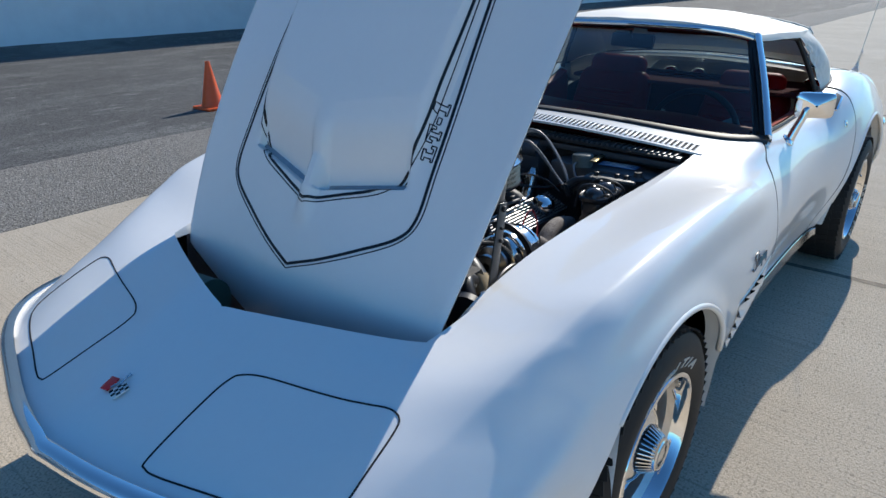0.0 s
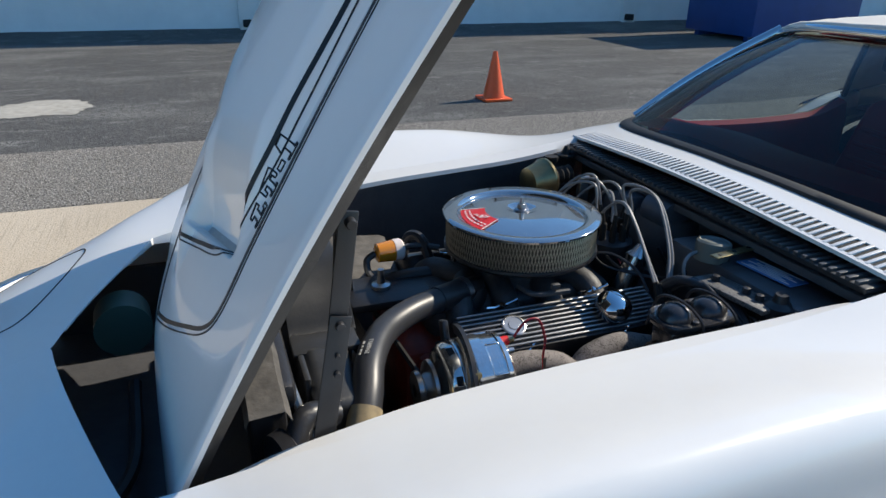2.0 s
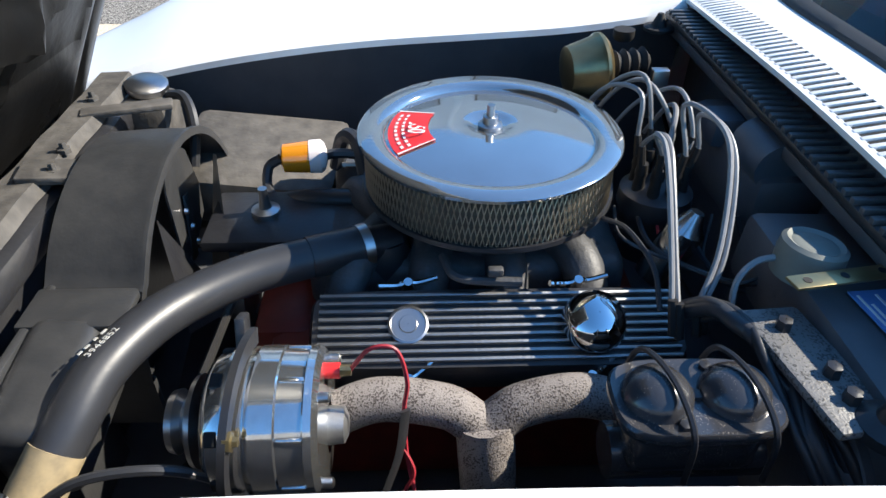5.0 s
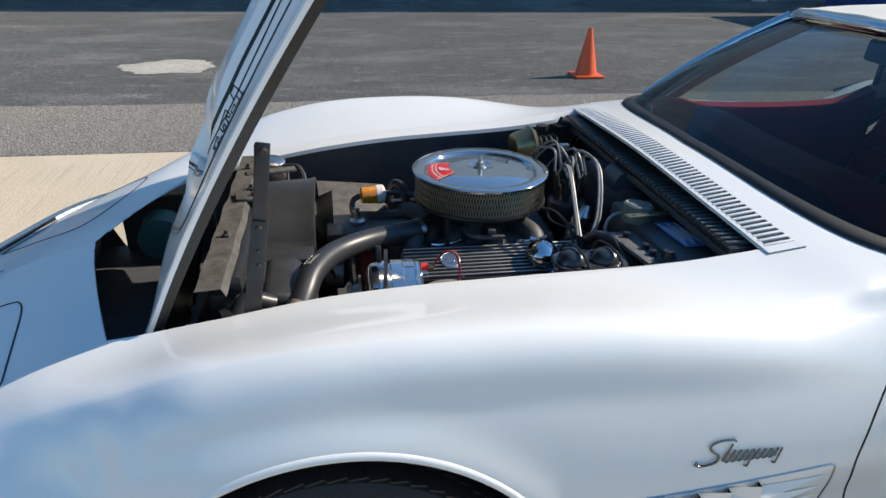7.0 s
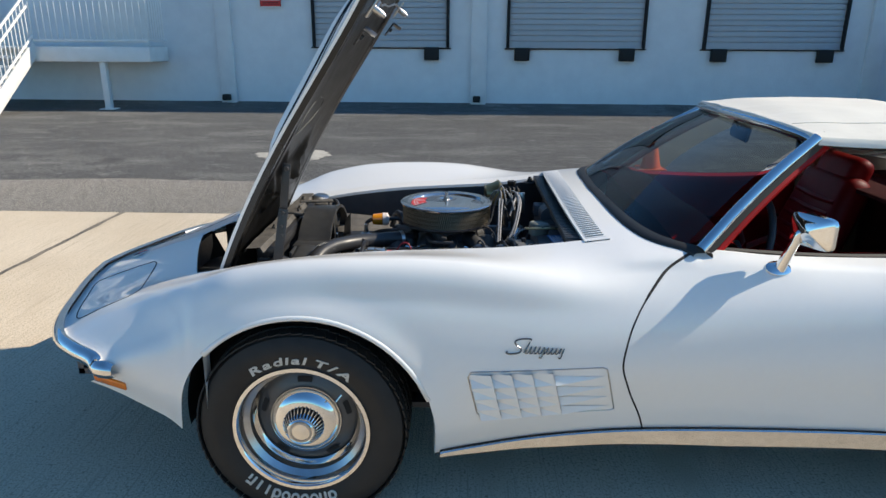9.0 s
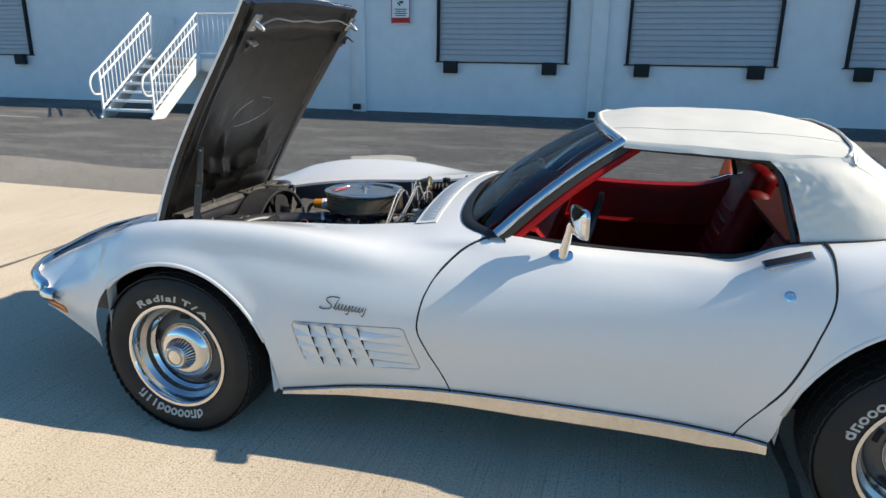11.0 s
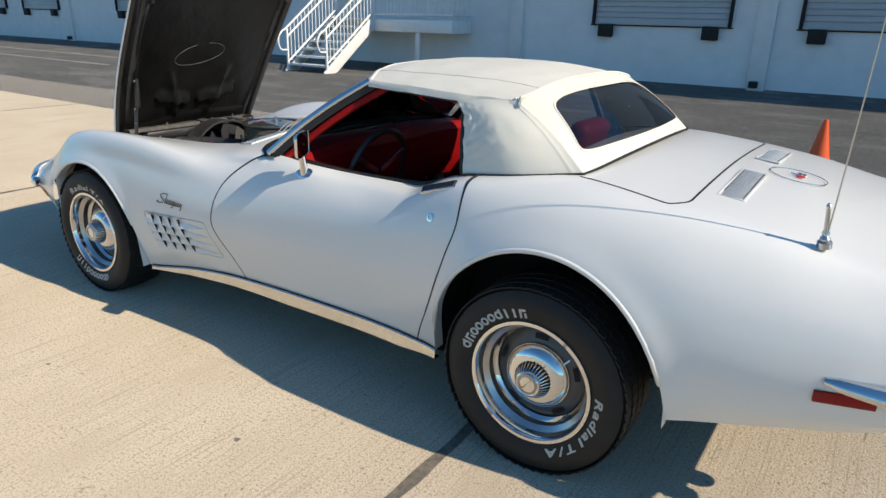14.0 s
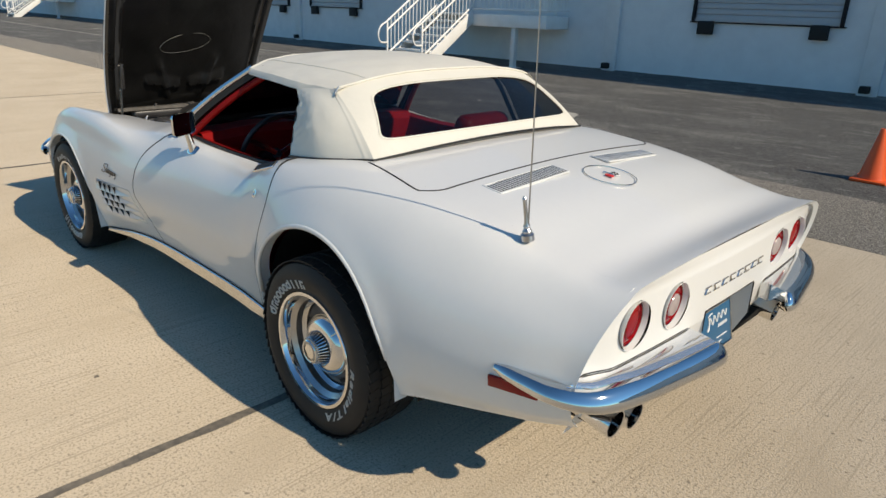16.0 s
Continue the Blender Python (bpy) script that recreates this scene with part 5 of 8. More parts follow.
# side gills behind the front wheels
for side in (-1, 1):
    corners = [(0.492, 0.528), (0.898, 0.540), (0.944, 0.370), (0.532, 0.352)]

    def gill(p, q, lift=0.0):
        """p along, q down the gill panel, both 0 to 1."""
        a, b = Vector((*corners[0], 0)).lerp(Vector((*corners[1], 0)), p), Vector((*corners[3], 0)).lerp(Vector((*corners[2], 0)), p)
        c = a.lerp(b, q)
        us = np.linspace(0, 4, 161)
        sec = skin(np.full(161, c.x), us)
        y = float(np.interp(c.y, sec[:, 2], sec[:, 1]))
        return Vector((c.x, (y - lift) * -side, c.y))

    edge = [gill(p, 0) for p in np.linspace(0.03, 0.97, 12)] + [gill(1, q) for q in np.linspace(0.04, 0.96, 8)] + [gill(p, 1) for p in np.linspace(0.97, 0.07, 12)] + [gill(0.0, q) for q in np.linspace(0.85, 0.1, 8)]
    vent_panel = part("fender_gill", tube(edge + edge[:1], 0.0022, n=6, per=1, smooth=False), M_STEEL, front_end, "egg-crate side gill")
    cols = (0.015, 0.168, 0.315, 0.458, 0.607)
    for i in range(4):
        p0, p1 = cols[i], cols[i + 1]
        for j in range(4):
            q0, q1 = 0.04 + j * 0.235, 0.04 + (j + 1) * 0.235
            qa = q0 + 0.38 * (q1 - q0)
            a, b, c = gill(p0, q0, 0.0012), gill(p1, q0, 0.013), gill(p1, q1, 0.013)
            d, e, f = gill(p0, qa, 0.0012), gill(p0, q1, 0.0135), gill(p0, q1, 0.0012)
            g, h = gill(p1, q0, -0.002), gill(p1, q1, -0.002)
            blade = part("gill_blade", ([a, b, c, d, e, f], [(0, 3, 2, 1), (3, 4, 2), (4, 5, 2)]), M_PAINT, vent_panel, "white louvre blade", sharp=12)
            # Opaque black face, its colour standing in for shade inside the louvre.
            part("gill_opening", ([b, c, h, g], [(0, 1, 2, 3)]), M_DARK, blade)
    for j in range(4):
        q0, q1 = 0.04 + j * 0.235, 0.04 + (j + 1) * 0.235
        crest_end = q0 + 0.62 * (q1 - q0)
        a, d, e = gill(0.61, q0, 0.0012), gill(0.61, q0 + 0.30 * (q1 - q0), 0.0012), gill(0.61, q1, 0.016)
        f, tip = gill(0.61, q1, 0.0), gill(0.968, crest_end, 0.0012)
        part("gill_blade", ([a, d, e, f, tip], [(1, 2, 4), (2, 3, 4)]), M_PAINT, vent_panel, "white tapering louvre blade", sharp=12)
    # script badge as a plain bright flourish
    def badge(px, pz, lift=0.004):
        us = np.linspace(0, 4, 161)
        sec = skin(np.full(161, px), us)
        return Vector((px, (float(np.interp(pz, sec[:, 2], sec[:, 1])) - lift) * -side, pz))

    def stroke(points, r):
        return tube([badge(0.604 + 0.168 * px, 0.592 + 0.040 * pz - 0.006 * px) for px, pz in points], r, n=6, per=4)

    big = stroke(((0.02, 0.08), (0.0, -0.06), (0.09, -0.12), (0.22, 0.0), (0.25, 0.30), (0.17, 0.55), (0.15, 0.82), (0.25, 1.0), (0.40, 1.02), (0.43, 0.92)), 0.0022)
    wave = []
    for k in range(9):
        px = 0.30 + 0.072 * k
        wave += [(px, 0.02), (px + 0.052, 0.46 - 0.015 * k), (px + 0.060, 0.44 - 0.015 * k), (px + 0.028, 0.0)]
    tails = [stroke(((px, 0.38), (px - 0.035, 0.0), (px - 0.065, -0.34), (px - 0.10, -0.30)), 0.0019) for px in (0.66, 0.99)]
    high = stroke(((0.40, 0.82), (0.345, 0.30), (0.32, 0.0)), 0.0019)
    part("fender_badge", join(big, stroke(wave, 0.0018), high, *tails), M_SCRIPT, front_end, "bright script badge")

# ---- headlamp doors ----
for side in (-1, 1):
    path = [(-0.700, 0.50), (-0.702, 0.545), (-0.722, 0.575), (-0.76, 0.588), (-0.87, 0.597), (-0.925, 0.598), (-0.946, 0.585), (-0.956, 0.54), (-0.962, 0.37), (-0.966, 0.27), (-0.962, 0.232), (-0.94, 0.216), (-0.80, 0.203), (-0.745, 0.204), (-0.722, 0.218), (-0.708, 0.27), (-0.704, 0.39), (-0.700, 0.50)]
    dense = [(q.x, q.y) for q in smooth_path([(a, b, 0) for a, b in path], 8)]
    pts, nor = [], []
    for s, y in dense:
        u = place_at(s, y)
        q, n = skin(s, u), skin_normal(s, u)
        pts.append((q[0], q[1] * -side, q[2]))
        nor.append((n[0], n[1] * -side, n[2]))
    part("headlamp_door_gap", ribbon(pts, nor, 0.0036, 0.0012), M_DARK, front_end, "dark outline of the closed headlamp door")

# ---- bumpers ----
def on_side(name, s, u, side, size, mat, label):
    """A flat lamp laid on the side of the skin, long way along the car."""
    p, n = Vector(skin(s, u)), Vector(skin_normal(s, u))
    along = Vector(skin(s + 0.03, u) - skin(s - 0.03, u)).normalized()
    n = -n if n.y > 0 else n
    up = n.cross(along).normalized()
    m = Matrix((along, up, n)).transposed().to_4x4()
    m.translation = p + n * 0.002
    geo = moved(box(*size, 0.003), m)
    part(name, geo if side < 0 else mirrored(geo), mat, car, label)


half_line = [Vector(skin(q, u)) + Vector((0, -0.010, 0)) for q, u in ((-0.958, 1.72), (-0.982, 1.82))]
nose_u = np.linspace(2.0, 6.0, 46)
half_line += [Vector(skin(-1.0, u)) + Vector((-0.012, -0.008 * max(0.0, min(1.0, (4.5 - u) / 2)), -0.006)) for u in nose_u]
full = half_line + [Vector((p.x, -p.y, p.z)) for p in reversed(half_line[:-1])]
full = smooth_path(full, 2)
rows = []
for i, p in enumerate(full):
    d = (full[min(i + 1, len(full) - 1)] - full[max(i - 1, 0)]).normalized()
    out = d.cross(Vector((0, 0, 1)))
    out = Vector((out.x, out.y, 0)).normalized()
    if out.dot(p - Vector((0.2, 0, p.z))) < 0:
        out = -out
    k = min(1.0, min(i, len(full) - 1 - i) / 6 + 0.7)
    rows.append([p + out * -0.012 + Vector((0, 0, 0.016 * k)), p + out * 0.006 + Vector((0, 0, 0.020 * k)), p + out * 0.022 * k + Vector((0, 0, 0.006 * k)), p + out * 0.024 * k + Vector((0, 0, -0.014 * k)), p + out * 0.006 + Vector((0, 0, -0.036 * k)), p + out * -0.012 + Vector((0, 0, -0.038 * k))])
closing = [Vector(skin(-1.0, u)) for u in np.r_[1.4, 1.6, nose_u]]
half_rows = rows[:len(rows) // 2 + 1]
near = [min(closing, key=lambda q: (q - r[0]).length) for r in half_rows]
corner = [i for i, r in enumerate(half_rows) if abs(r[0].y) > 0.5]
gap_fill = sheet([[near[i] for i in corner], [half_rows[i][0] for i in corner]])
for side in (1, -1):
    part("bumper_filler", ([(x, y * side, z) for x, y, z in gap_fill[0]], gap_fill[1]), M_PAINT, car, "white filler behind the bumper")
part("front_bumper", sheet(rows), M_CHROME, car, "slim wraparound chrome front bumper", sharp=60)
mid_line = [p for p in full if abs(p.y) < 0.66]
part("front_valance", sheet([[Vector((p.x + 0.02, p.y * 0.985, p.z - 0.02)) for p in mid_line], [Vector((p.x + 0.10, p.y * 0.97, 0.34)) for p in mid_line]]), M_BLACK, car, "dark lower front grille")
for side in (-1, 1):
    on_side("front_marker_lamp", -0.965, 0.62, side, (0.105, 0.034, 0.010), M_AMBER, "amber front side marker lamp")

for side in (-1, 1):
    pts = [Vector((x, side * y, z)) for x, y, z in BUMPER_LINE]
    pts = smooth_path(pts, 5)
    rows = []
    for i, p in enumerate(pts):
        d = (pts[min(i + 1, len(pts) - 1)] - pts[max(i - 1, 0)]).normalized()
        out = Vector((d.y, -d.x, 0)).normalized()
        if out.dot(p - Vector((3.2, 0, p.z))) < 0:
            out = -out
        k = float(np.interp(i / (len(pts) - 1), [0, 0.06, 0.25, 0.5, 0.95, 1.0], [0.25, 0.50, 0.66, 1.0, 1.0, 0.55]))
        rows.append([p + out * a * k + Vector((0, 0, b * k)) for a, b in ((-0.035, 0.030), (-0.004, 0.0285), (0.0, 0.027), (0.010, 0.018), (0.020, 0.004), (0.0245, -0.010), (0.024, -0.020), (0.019, -0.029), (0.008, -0.034), (-0.03, -0.036))])
    part("rear_bumper", sheet(rows), M_CHROME, car, "chrome rear quarter bumper", sharp=60)
    on_side("rear_marker_lamp", 3.312, 1.71, side, (0.140, 0.034, 0.010), M_LENS_RED, "red rear side marker lamp")
    for y, label in ((0.556, "round red tail lamp set into the panel"), (0.363, "round red tail lamp with clear centre")):
        m = pose(tail_x(side * y, 0.696), side * y, 0.696, 0, 3, -side * math.degrees(0.124 * y))
        lamp = part("tail_lamp", lathe([(0.0025, LAMP_R + 0.0012), (0.0025, LAMP_R - 0.0015), (-0.004, LAMP_R - 0.003), (-0.014, 0.0635), (-0.020, 0.061)], "x", 56), M_PAINT, car, label, m)
        part("lamp_trim", lathe([(-0.016, 0.0640), (-0.011, 0.0625), (-0.012, 0.0605), (-0.018, 0.060)], "x", 48), M_CHROME, lamp, "thin bright lamp ring")
        part("lens", disc_closed([(-0.020, 0.0625), (-0.015, 0.060), (-0.011, 0.050), (-0.007, 0.030), (-0.006, 0.010)], "x", 48), M_LENS_RED, lamp)
        for r, d in ((0.053, -0.0115), (0.038, -0.0075)):
            part("lens_ring", lathe([(d - 0.003, r + 0.002), (d + 0.003, r), (d - 0.003, r - 0.002)], "x", 48), M_LENS_RED, lamp)
        if y < 0.5:
            part("reverse_lens", disc_closed([(-0.009, 0.034), (-0.004, 0.030), (-0.002, 0.008)], "x", 28), M_LENS_CLEAR, lamp, "clear centre lens")
    part("tail_seam", tube([(tail_x(y, SEAM_Z) + 0.0005, side * y, SEAM_Z + 0.001) for y in np.linspace(0.275, 0.715, 18)], 0.0014, n=6, per=1, smooth=False), M_DARK, car, "dark tail panel seam")
    for y in (0.60, 0.50):
        pipe = part("exhaust_tip", lathe([(-0.20, 0.028), (0.0, 0.041), (0.004, 0.041), (0.003, 0.037), (-0.10, 0.030)], "x", 24), M_CHROME, car, "round chrome exhaust tip", pose(3.498, side * y, 0.408 + 0.2 * (y - 0.5), 0, 6, 0))
        part("exhaust_bore", disc_closed([(-0.09, 0.028), (-0.088, 0.028)], "x", 20), M_DARK, pipe)
def recess_wall(y):
    return ([(3.40, y, 0.43), (3.475, y, 0.43), (3.511, y, 0.51), (3.511, y, 0.625), (3.40, y, 0.625)], [(0, 1, 2, 3, 4)])


part("plate_recess", join(box(0.006, 0.352, 0.20, 0, (3.40, 0, 0.528)), recess_wall(0.1765), recess_wall(-0.1765), box(0.110, 0.352, 0.004, 0, (3.457, 0, 0.6265))), M_PAINT, car, "white number plate recess")
part("recess_trim", tube([(3.512, y, z) for y, z in ((-0.176, 0.56), (-0.176, 0.618), (-0.170, 0.624), (0.170, 0.624), (0.176, 0.618), (0.176, 0.51))], 0.002, n=6, per=3, smooth=False), M_DARK, car, "dark edge of the plate recess")
dealer = part("dealer_plate", box(0.004, 0.255, 0.140, 0.006), M_PLATE, car, "blue dealer plate with white lettering bars", pose(3.485, -0.024, 0.503, 0, -12, 0))
swash = [(0.0032, -0.030 + 0.125 * t, 0.030 + 0.006 * t + 0.013 * math.sin(26 * t) * (1 - 0.3 * t)) for t in np.linspace(0, 1, 48)]
swash = [(0.0032, -0.008, 0.056), (0.0032, -0.034, 0.050), (0.0032, -0.026, 0.030), (0.0032, -0.046, 0.006), (0.0032, -0.034, 0.010)] + swash
part("plate_lettering", join(tube(swash, 0.0024, n=5, per=2), *[box(0.002, 0.006, 0.010, 0, (0.0026, 0.035 + 0.0095 * k, 0.004)) for k in range(7)], box(0.002, 0.075, 0.003, 0, (0.0026, 0.055, -0.034)), box(0.002, 0.05, 0.003, 0, (0.0026, 0.03, -0.050))), M_SIGN, dealer, "white lettering shapes")
part("plate_frame", tube([(0.002, y, z) for y, z in ((-0.127, -0.070), (0.127, -0.070), (0.127, 0.070), (-0.127, 0.070))], 0.003, n=6, smooth=False), M_CHROME_WORN, dealer, "thin bright plate frame")
for k in range(8):
    slant = 0.3 * (-1) ** k
    cell = join(box(0.004, 0.038, 0.0045, 0.001, (0, 0, 0.0095)), box(0.004, 0.038, 0.0045, 0.001, (0, 0, -0.0095)), tube([(0, -0.012 - 0.02 * slant, -0.009), (0, -0.012 + 0.02 * slant, 0.009)], 0.0028, n=5, per=1, smooth=False))
    y = -0.187 + 0.0534 * k
    part("tail_letter", moved(cell, pose(tail_x(y, 0.694) + 0.002, y, 0.694)), M_CHROME_WORN, car, "bright tail lettering bars")
part("rear_valance", sheet([[(3.418 - 0.03 * abs(y), y * 0.90, 0.43) for y in np.linspace(-0.68, 0.68, 15)], [(3.38, y * 0.97, 0.36) for y in np.linspace(-0.68, 0.68, 15)]]), M_PAINT, car)
ant = part("antenna", tube([(3.19, -0.628, 0.868), (3.193, -0.634, 0.95), (3.205, -0.66, 1.25), (3.222, -0.70, 1.75)], [0.0028, 0.0014], n=6), M_STEEL, car, "thin steel whip antenna")
part("antenna_base", moved(disc_closed([(-0.01, 0.019), (0.006, 0.018), (0.010, 0.012), (0.016, 0.013), (0.024, 0.008), (0.030, 0.010), (0.040, 0.006), (0.10, 0.0055), (0.105, 0.007), (0.112, 0.003)], "z", 20), pose(3.188, -0.626, 0.868, 8, -4, 0)), M_STEEL, ant)

# ---- wheels ----
def wheel(x, side):
    """Outer face towards -y before turning; the hub is its origin."""
    R = 0.318
    m = pose(x, side * 0.752, R + 0.002, 0, 0, 0 if side < 0 else 180)
    tyre_profile = [(0.10, 0.205), (0.112, 0.225), (0.118, 0.255), (0.114, 0.282), (0.102, 0.304), (0.085, 0.315), (0.04, R), (-0.04, R), (-0.085, 0.315), (-0.102, 0.304), (-0.114, 0.284), (-0.1185, 0.262), (-0.118, 0.252), (-0.112, 0.225), (-0.102, 0.207), (-0.08, 0.198)]
    w = part("wheel", lathe([(0.09, 0.200), (-0.085, 0.196), (-0.06, 0.17), (0.09, 0.168)], "y", 48), M_STEEL, car, "steel rally wheel with raised-letter tyre", m)
    part("tyre", lathe(tyre_profile, "y", 72), M_RUBBER, w, "black radial tyre", sharp=25)
    blocks = []
    for k in range(60):
        a = 2 * math.pi * k / 60
        for yy, wd in ((-0.088, 0.034), (-0.046, 0.030), (0.0, 0.030), (0.046, 0.030), (0.088, 0.034)):
            off = 0.5 * (yy > 0) * 2 * math.pi / 60
            rr = R + 0.001 - (0.004 if abs(yy) > 0.08 else 0)
            blocks.append(moved(box(0.0305, wd + 0.004, 0.004, 0), pose(0, yy, 0) @ pose(0, 0, 0, 0, math.degrees(-a - off), 0) @ Matrix.Translation((0, 0, rr)) @ pose(0, 0, 0, 0, 0, 14)))
    part("tread", join(*blocks), M_RUBBER, w, "tyre tread blocks")
    part("trim_ring", lathe([(-0.098, 0.212), (-0.110, 0.207), (-0.111, 0.196), (-0.104, 0.191), (-0.085, 0.188), (-0.060, 0.182), (-0.036, 0.170), (-0.024, 0.157)], "y", 64), M_CHROME, w, "chrome trim ring", sharp=45)
    disc = [(-0.016, 0.160), (-0.020, 0.152), (-0.034, 0.128), (-0.040, 0.095), (-0.045, 0.05)]
    part("disc", lathe(disc, "y", 48), M_WHEEL, w, "grey wheel disc")
    for k in range(5):
        a = 2 * math.pi * k / 5 + 0.3
        slot = []
        for t in np.linspace(-0.17, 0.17, 12):
            slot.append([(r * math.cos(a + t * sc), -0.0405 + 0.45 * max(0, r - 0.124), r * math.sin(a + t * sc)) for r, sc in ((0.127, 0.92), (0.130, 1.0), (0.140, 1.0), (0.143, 0.92))])
        part("slot", sheet(slot), M_DARK, w)
    cap = part("hub_cap", lathe([(-0.040, 0.112), (-0.050, 0.111), (-0.058, 0.104), (-0.068, 0.094), (-0.076, 0.080), (-0.078, 0.062)], "y", 48), M_CHROME, w, "chrome centre cap with fins", sharp=50)
    part("cap_cone", lathe([(-0.074, 0.058), (-0.112, 0.040)], "y", 40), M_BLACK, cap)
    fin = mesh_of("fin", *box(0.0042, 0.036, 0.006, 0.0008), M_CHROME)
    for k in range(32):
        ob = new("fin", fin)
        ob.parent = cap
        ob.matrix_basis = pose(0, 0, 0, 0, k * 360 / 32, 0) @ Matrix.Translation((0, -0.096, 0.0525)) @ pose(0, 0, 0, 30, 0, 0)
    part("cap_face", disc_closed([(-0.105, 0.043), (-0.118, 0.042), (-0.121, 0.038), (-0.118, 0.033), (-0.119, 0.020), (-0.121, 0.012)], "y", 36), M_CHROME, cap, "round chrome cap face")
    part("cap_ring", lathe([(-0.1195, 0.034), (-0.1205, 0.027)], "y", 36), M_ALU, cap)
    letters = []
    ring_glyph = tube([(0.0085 * math.cos(a), 0, 0.0095 * math.sin(a)) for a in np.linspace(0, 2 * math.pi, 15)], 0.0032, n=6, per=1, smooth=False, caps=False)
    bar_glyph, slim = box(0.015, 0.003, 0.027, 0.001), box(0.0065, 0.003, 0.027, 0.001)
    hook = join(box(0.0062, 0.003, 0.027, 0.001, (-0.006, 0, 0)), box(0.016, 0.003, 0.0062, 0.001, (0.002, 0, 0.0105)), box(0.0062, 0.003, 0.015, 0.001, (0.0075, 0, -0.005)))
    tee = join(box(0.020, 0.003, 0.0062, 0.001, (0, 0, 0.0105)), box(0.0068, 0.003, 0.024, 0.001))
    glyphs = {"o": ring_glyph, "b": join(ring_glyph, box(0.006, 0.003, 0.027, 0.001, (0.0075, 0, 0.003))), "i": slim, "h": hook, "t": tee, "s": moved(slim, pose(0, 0, 0, 0, 22, 0)), "n": hook}

    def arc_letters(mid, word, step):
        a = mid - step * (len(word) - 1) / 2
        for ch in word:
            if ch in glyphs:
                up = moved(glyphs[ch], Matrix.Translation((0, -0.1150, 0.236)) @ pose(0, 0, 0, 14, 0, 0) @ Matrix.Diagonal((1.2, 1, 1.2, 1)))
                letters.append(moved(up, pose(0, 0, 0, 0, math.degrees(a), 0)))
            a += step

    def arc_text(mid, text):
        glyph = [(ch, lettering(ch, 0.037, 0.0012, 0.0009)) if ch != " " else (ch, None) for ch in text]
        wide = [0.016 if g is None else (max(p[0] for p in g[0]) - min(p[0] for p in g[0])) * 1.62 + 0.0085 for _, g in glyph]
        a = mid - sum(wide) / 2 / 0.234
        for (ch, g), w in zip(glyph, wide):
            a += w / 2 / 0.234
            if g is not None:
                flat = [((x + 0.16 * y) * 1.62, y, z) for x, y, z in g[0]], g[1]
                up = moved(flat, Matrix.Translation((0, -0.1145, 0.234)) @ pose(0, 0, 0, 14, 0, 0) @ pose(0, 0, 0, 90, 0, 0))
                letters.append(moved(up, pose(0, 0, 0, 0, math.degrees(a), 0)))
            a += w / 2 / 0.234

    spin = {(-1, True): 3, (-1, False): 122, (1, True): 40, (1, False): 70}[(side, x < 1)]
    arc_text(radians(spin), "Radial T/A")
    arc_letters(radians(spin + (188 if x < 1 else 198)), "bhoooobiin", 0.125)
    for geo in letters:
        part("tyre_letter", geo, M_LETTER, w)
    part("valve", tube([(0.12, -0.085, 0.11), (0.105, -0.10, 0.095)], 0.004, n=8), M_CHROME_WORN, w)
    part("brake_disc", lathe([(0.02, 0.15), (0.0, 0.15), (0.0, 0.06)], "y", 32), M_STEEL, w)


for x in (0.0, 2.489):
    for side in (-1, 1):
        wheel(x, side)

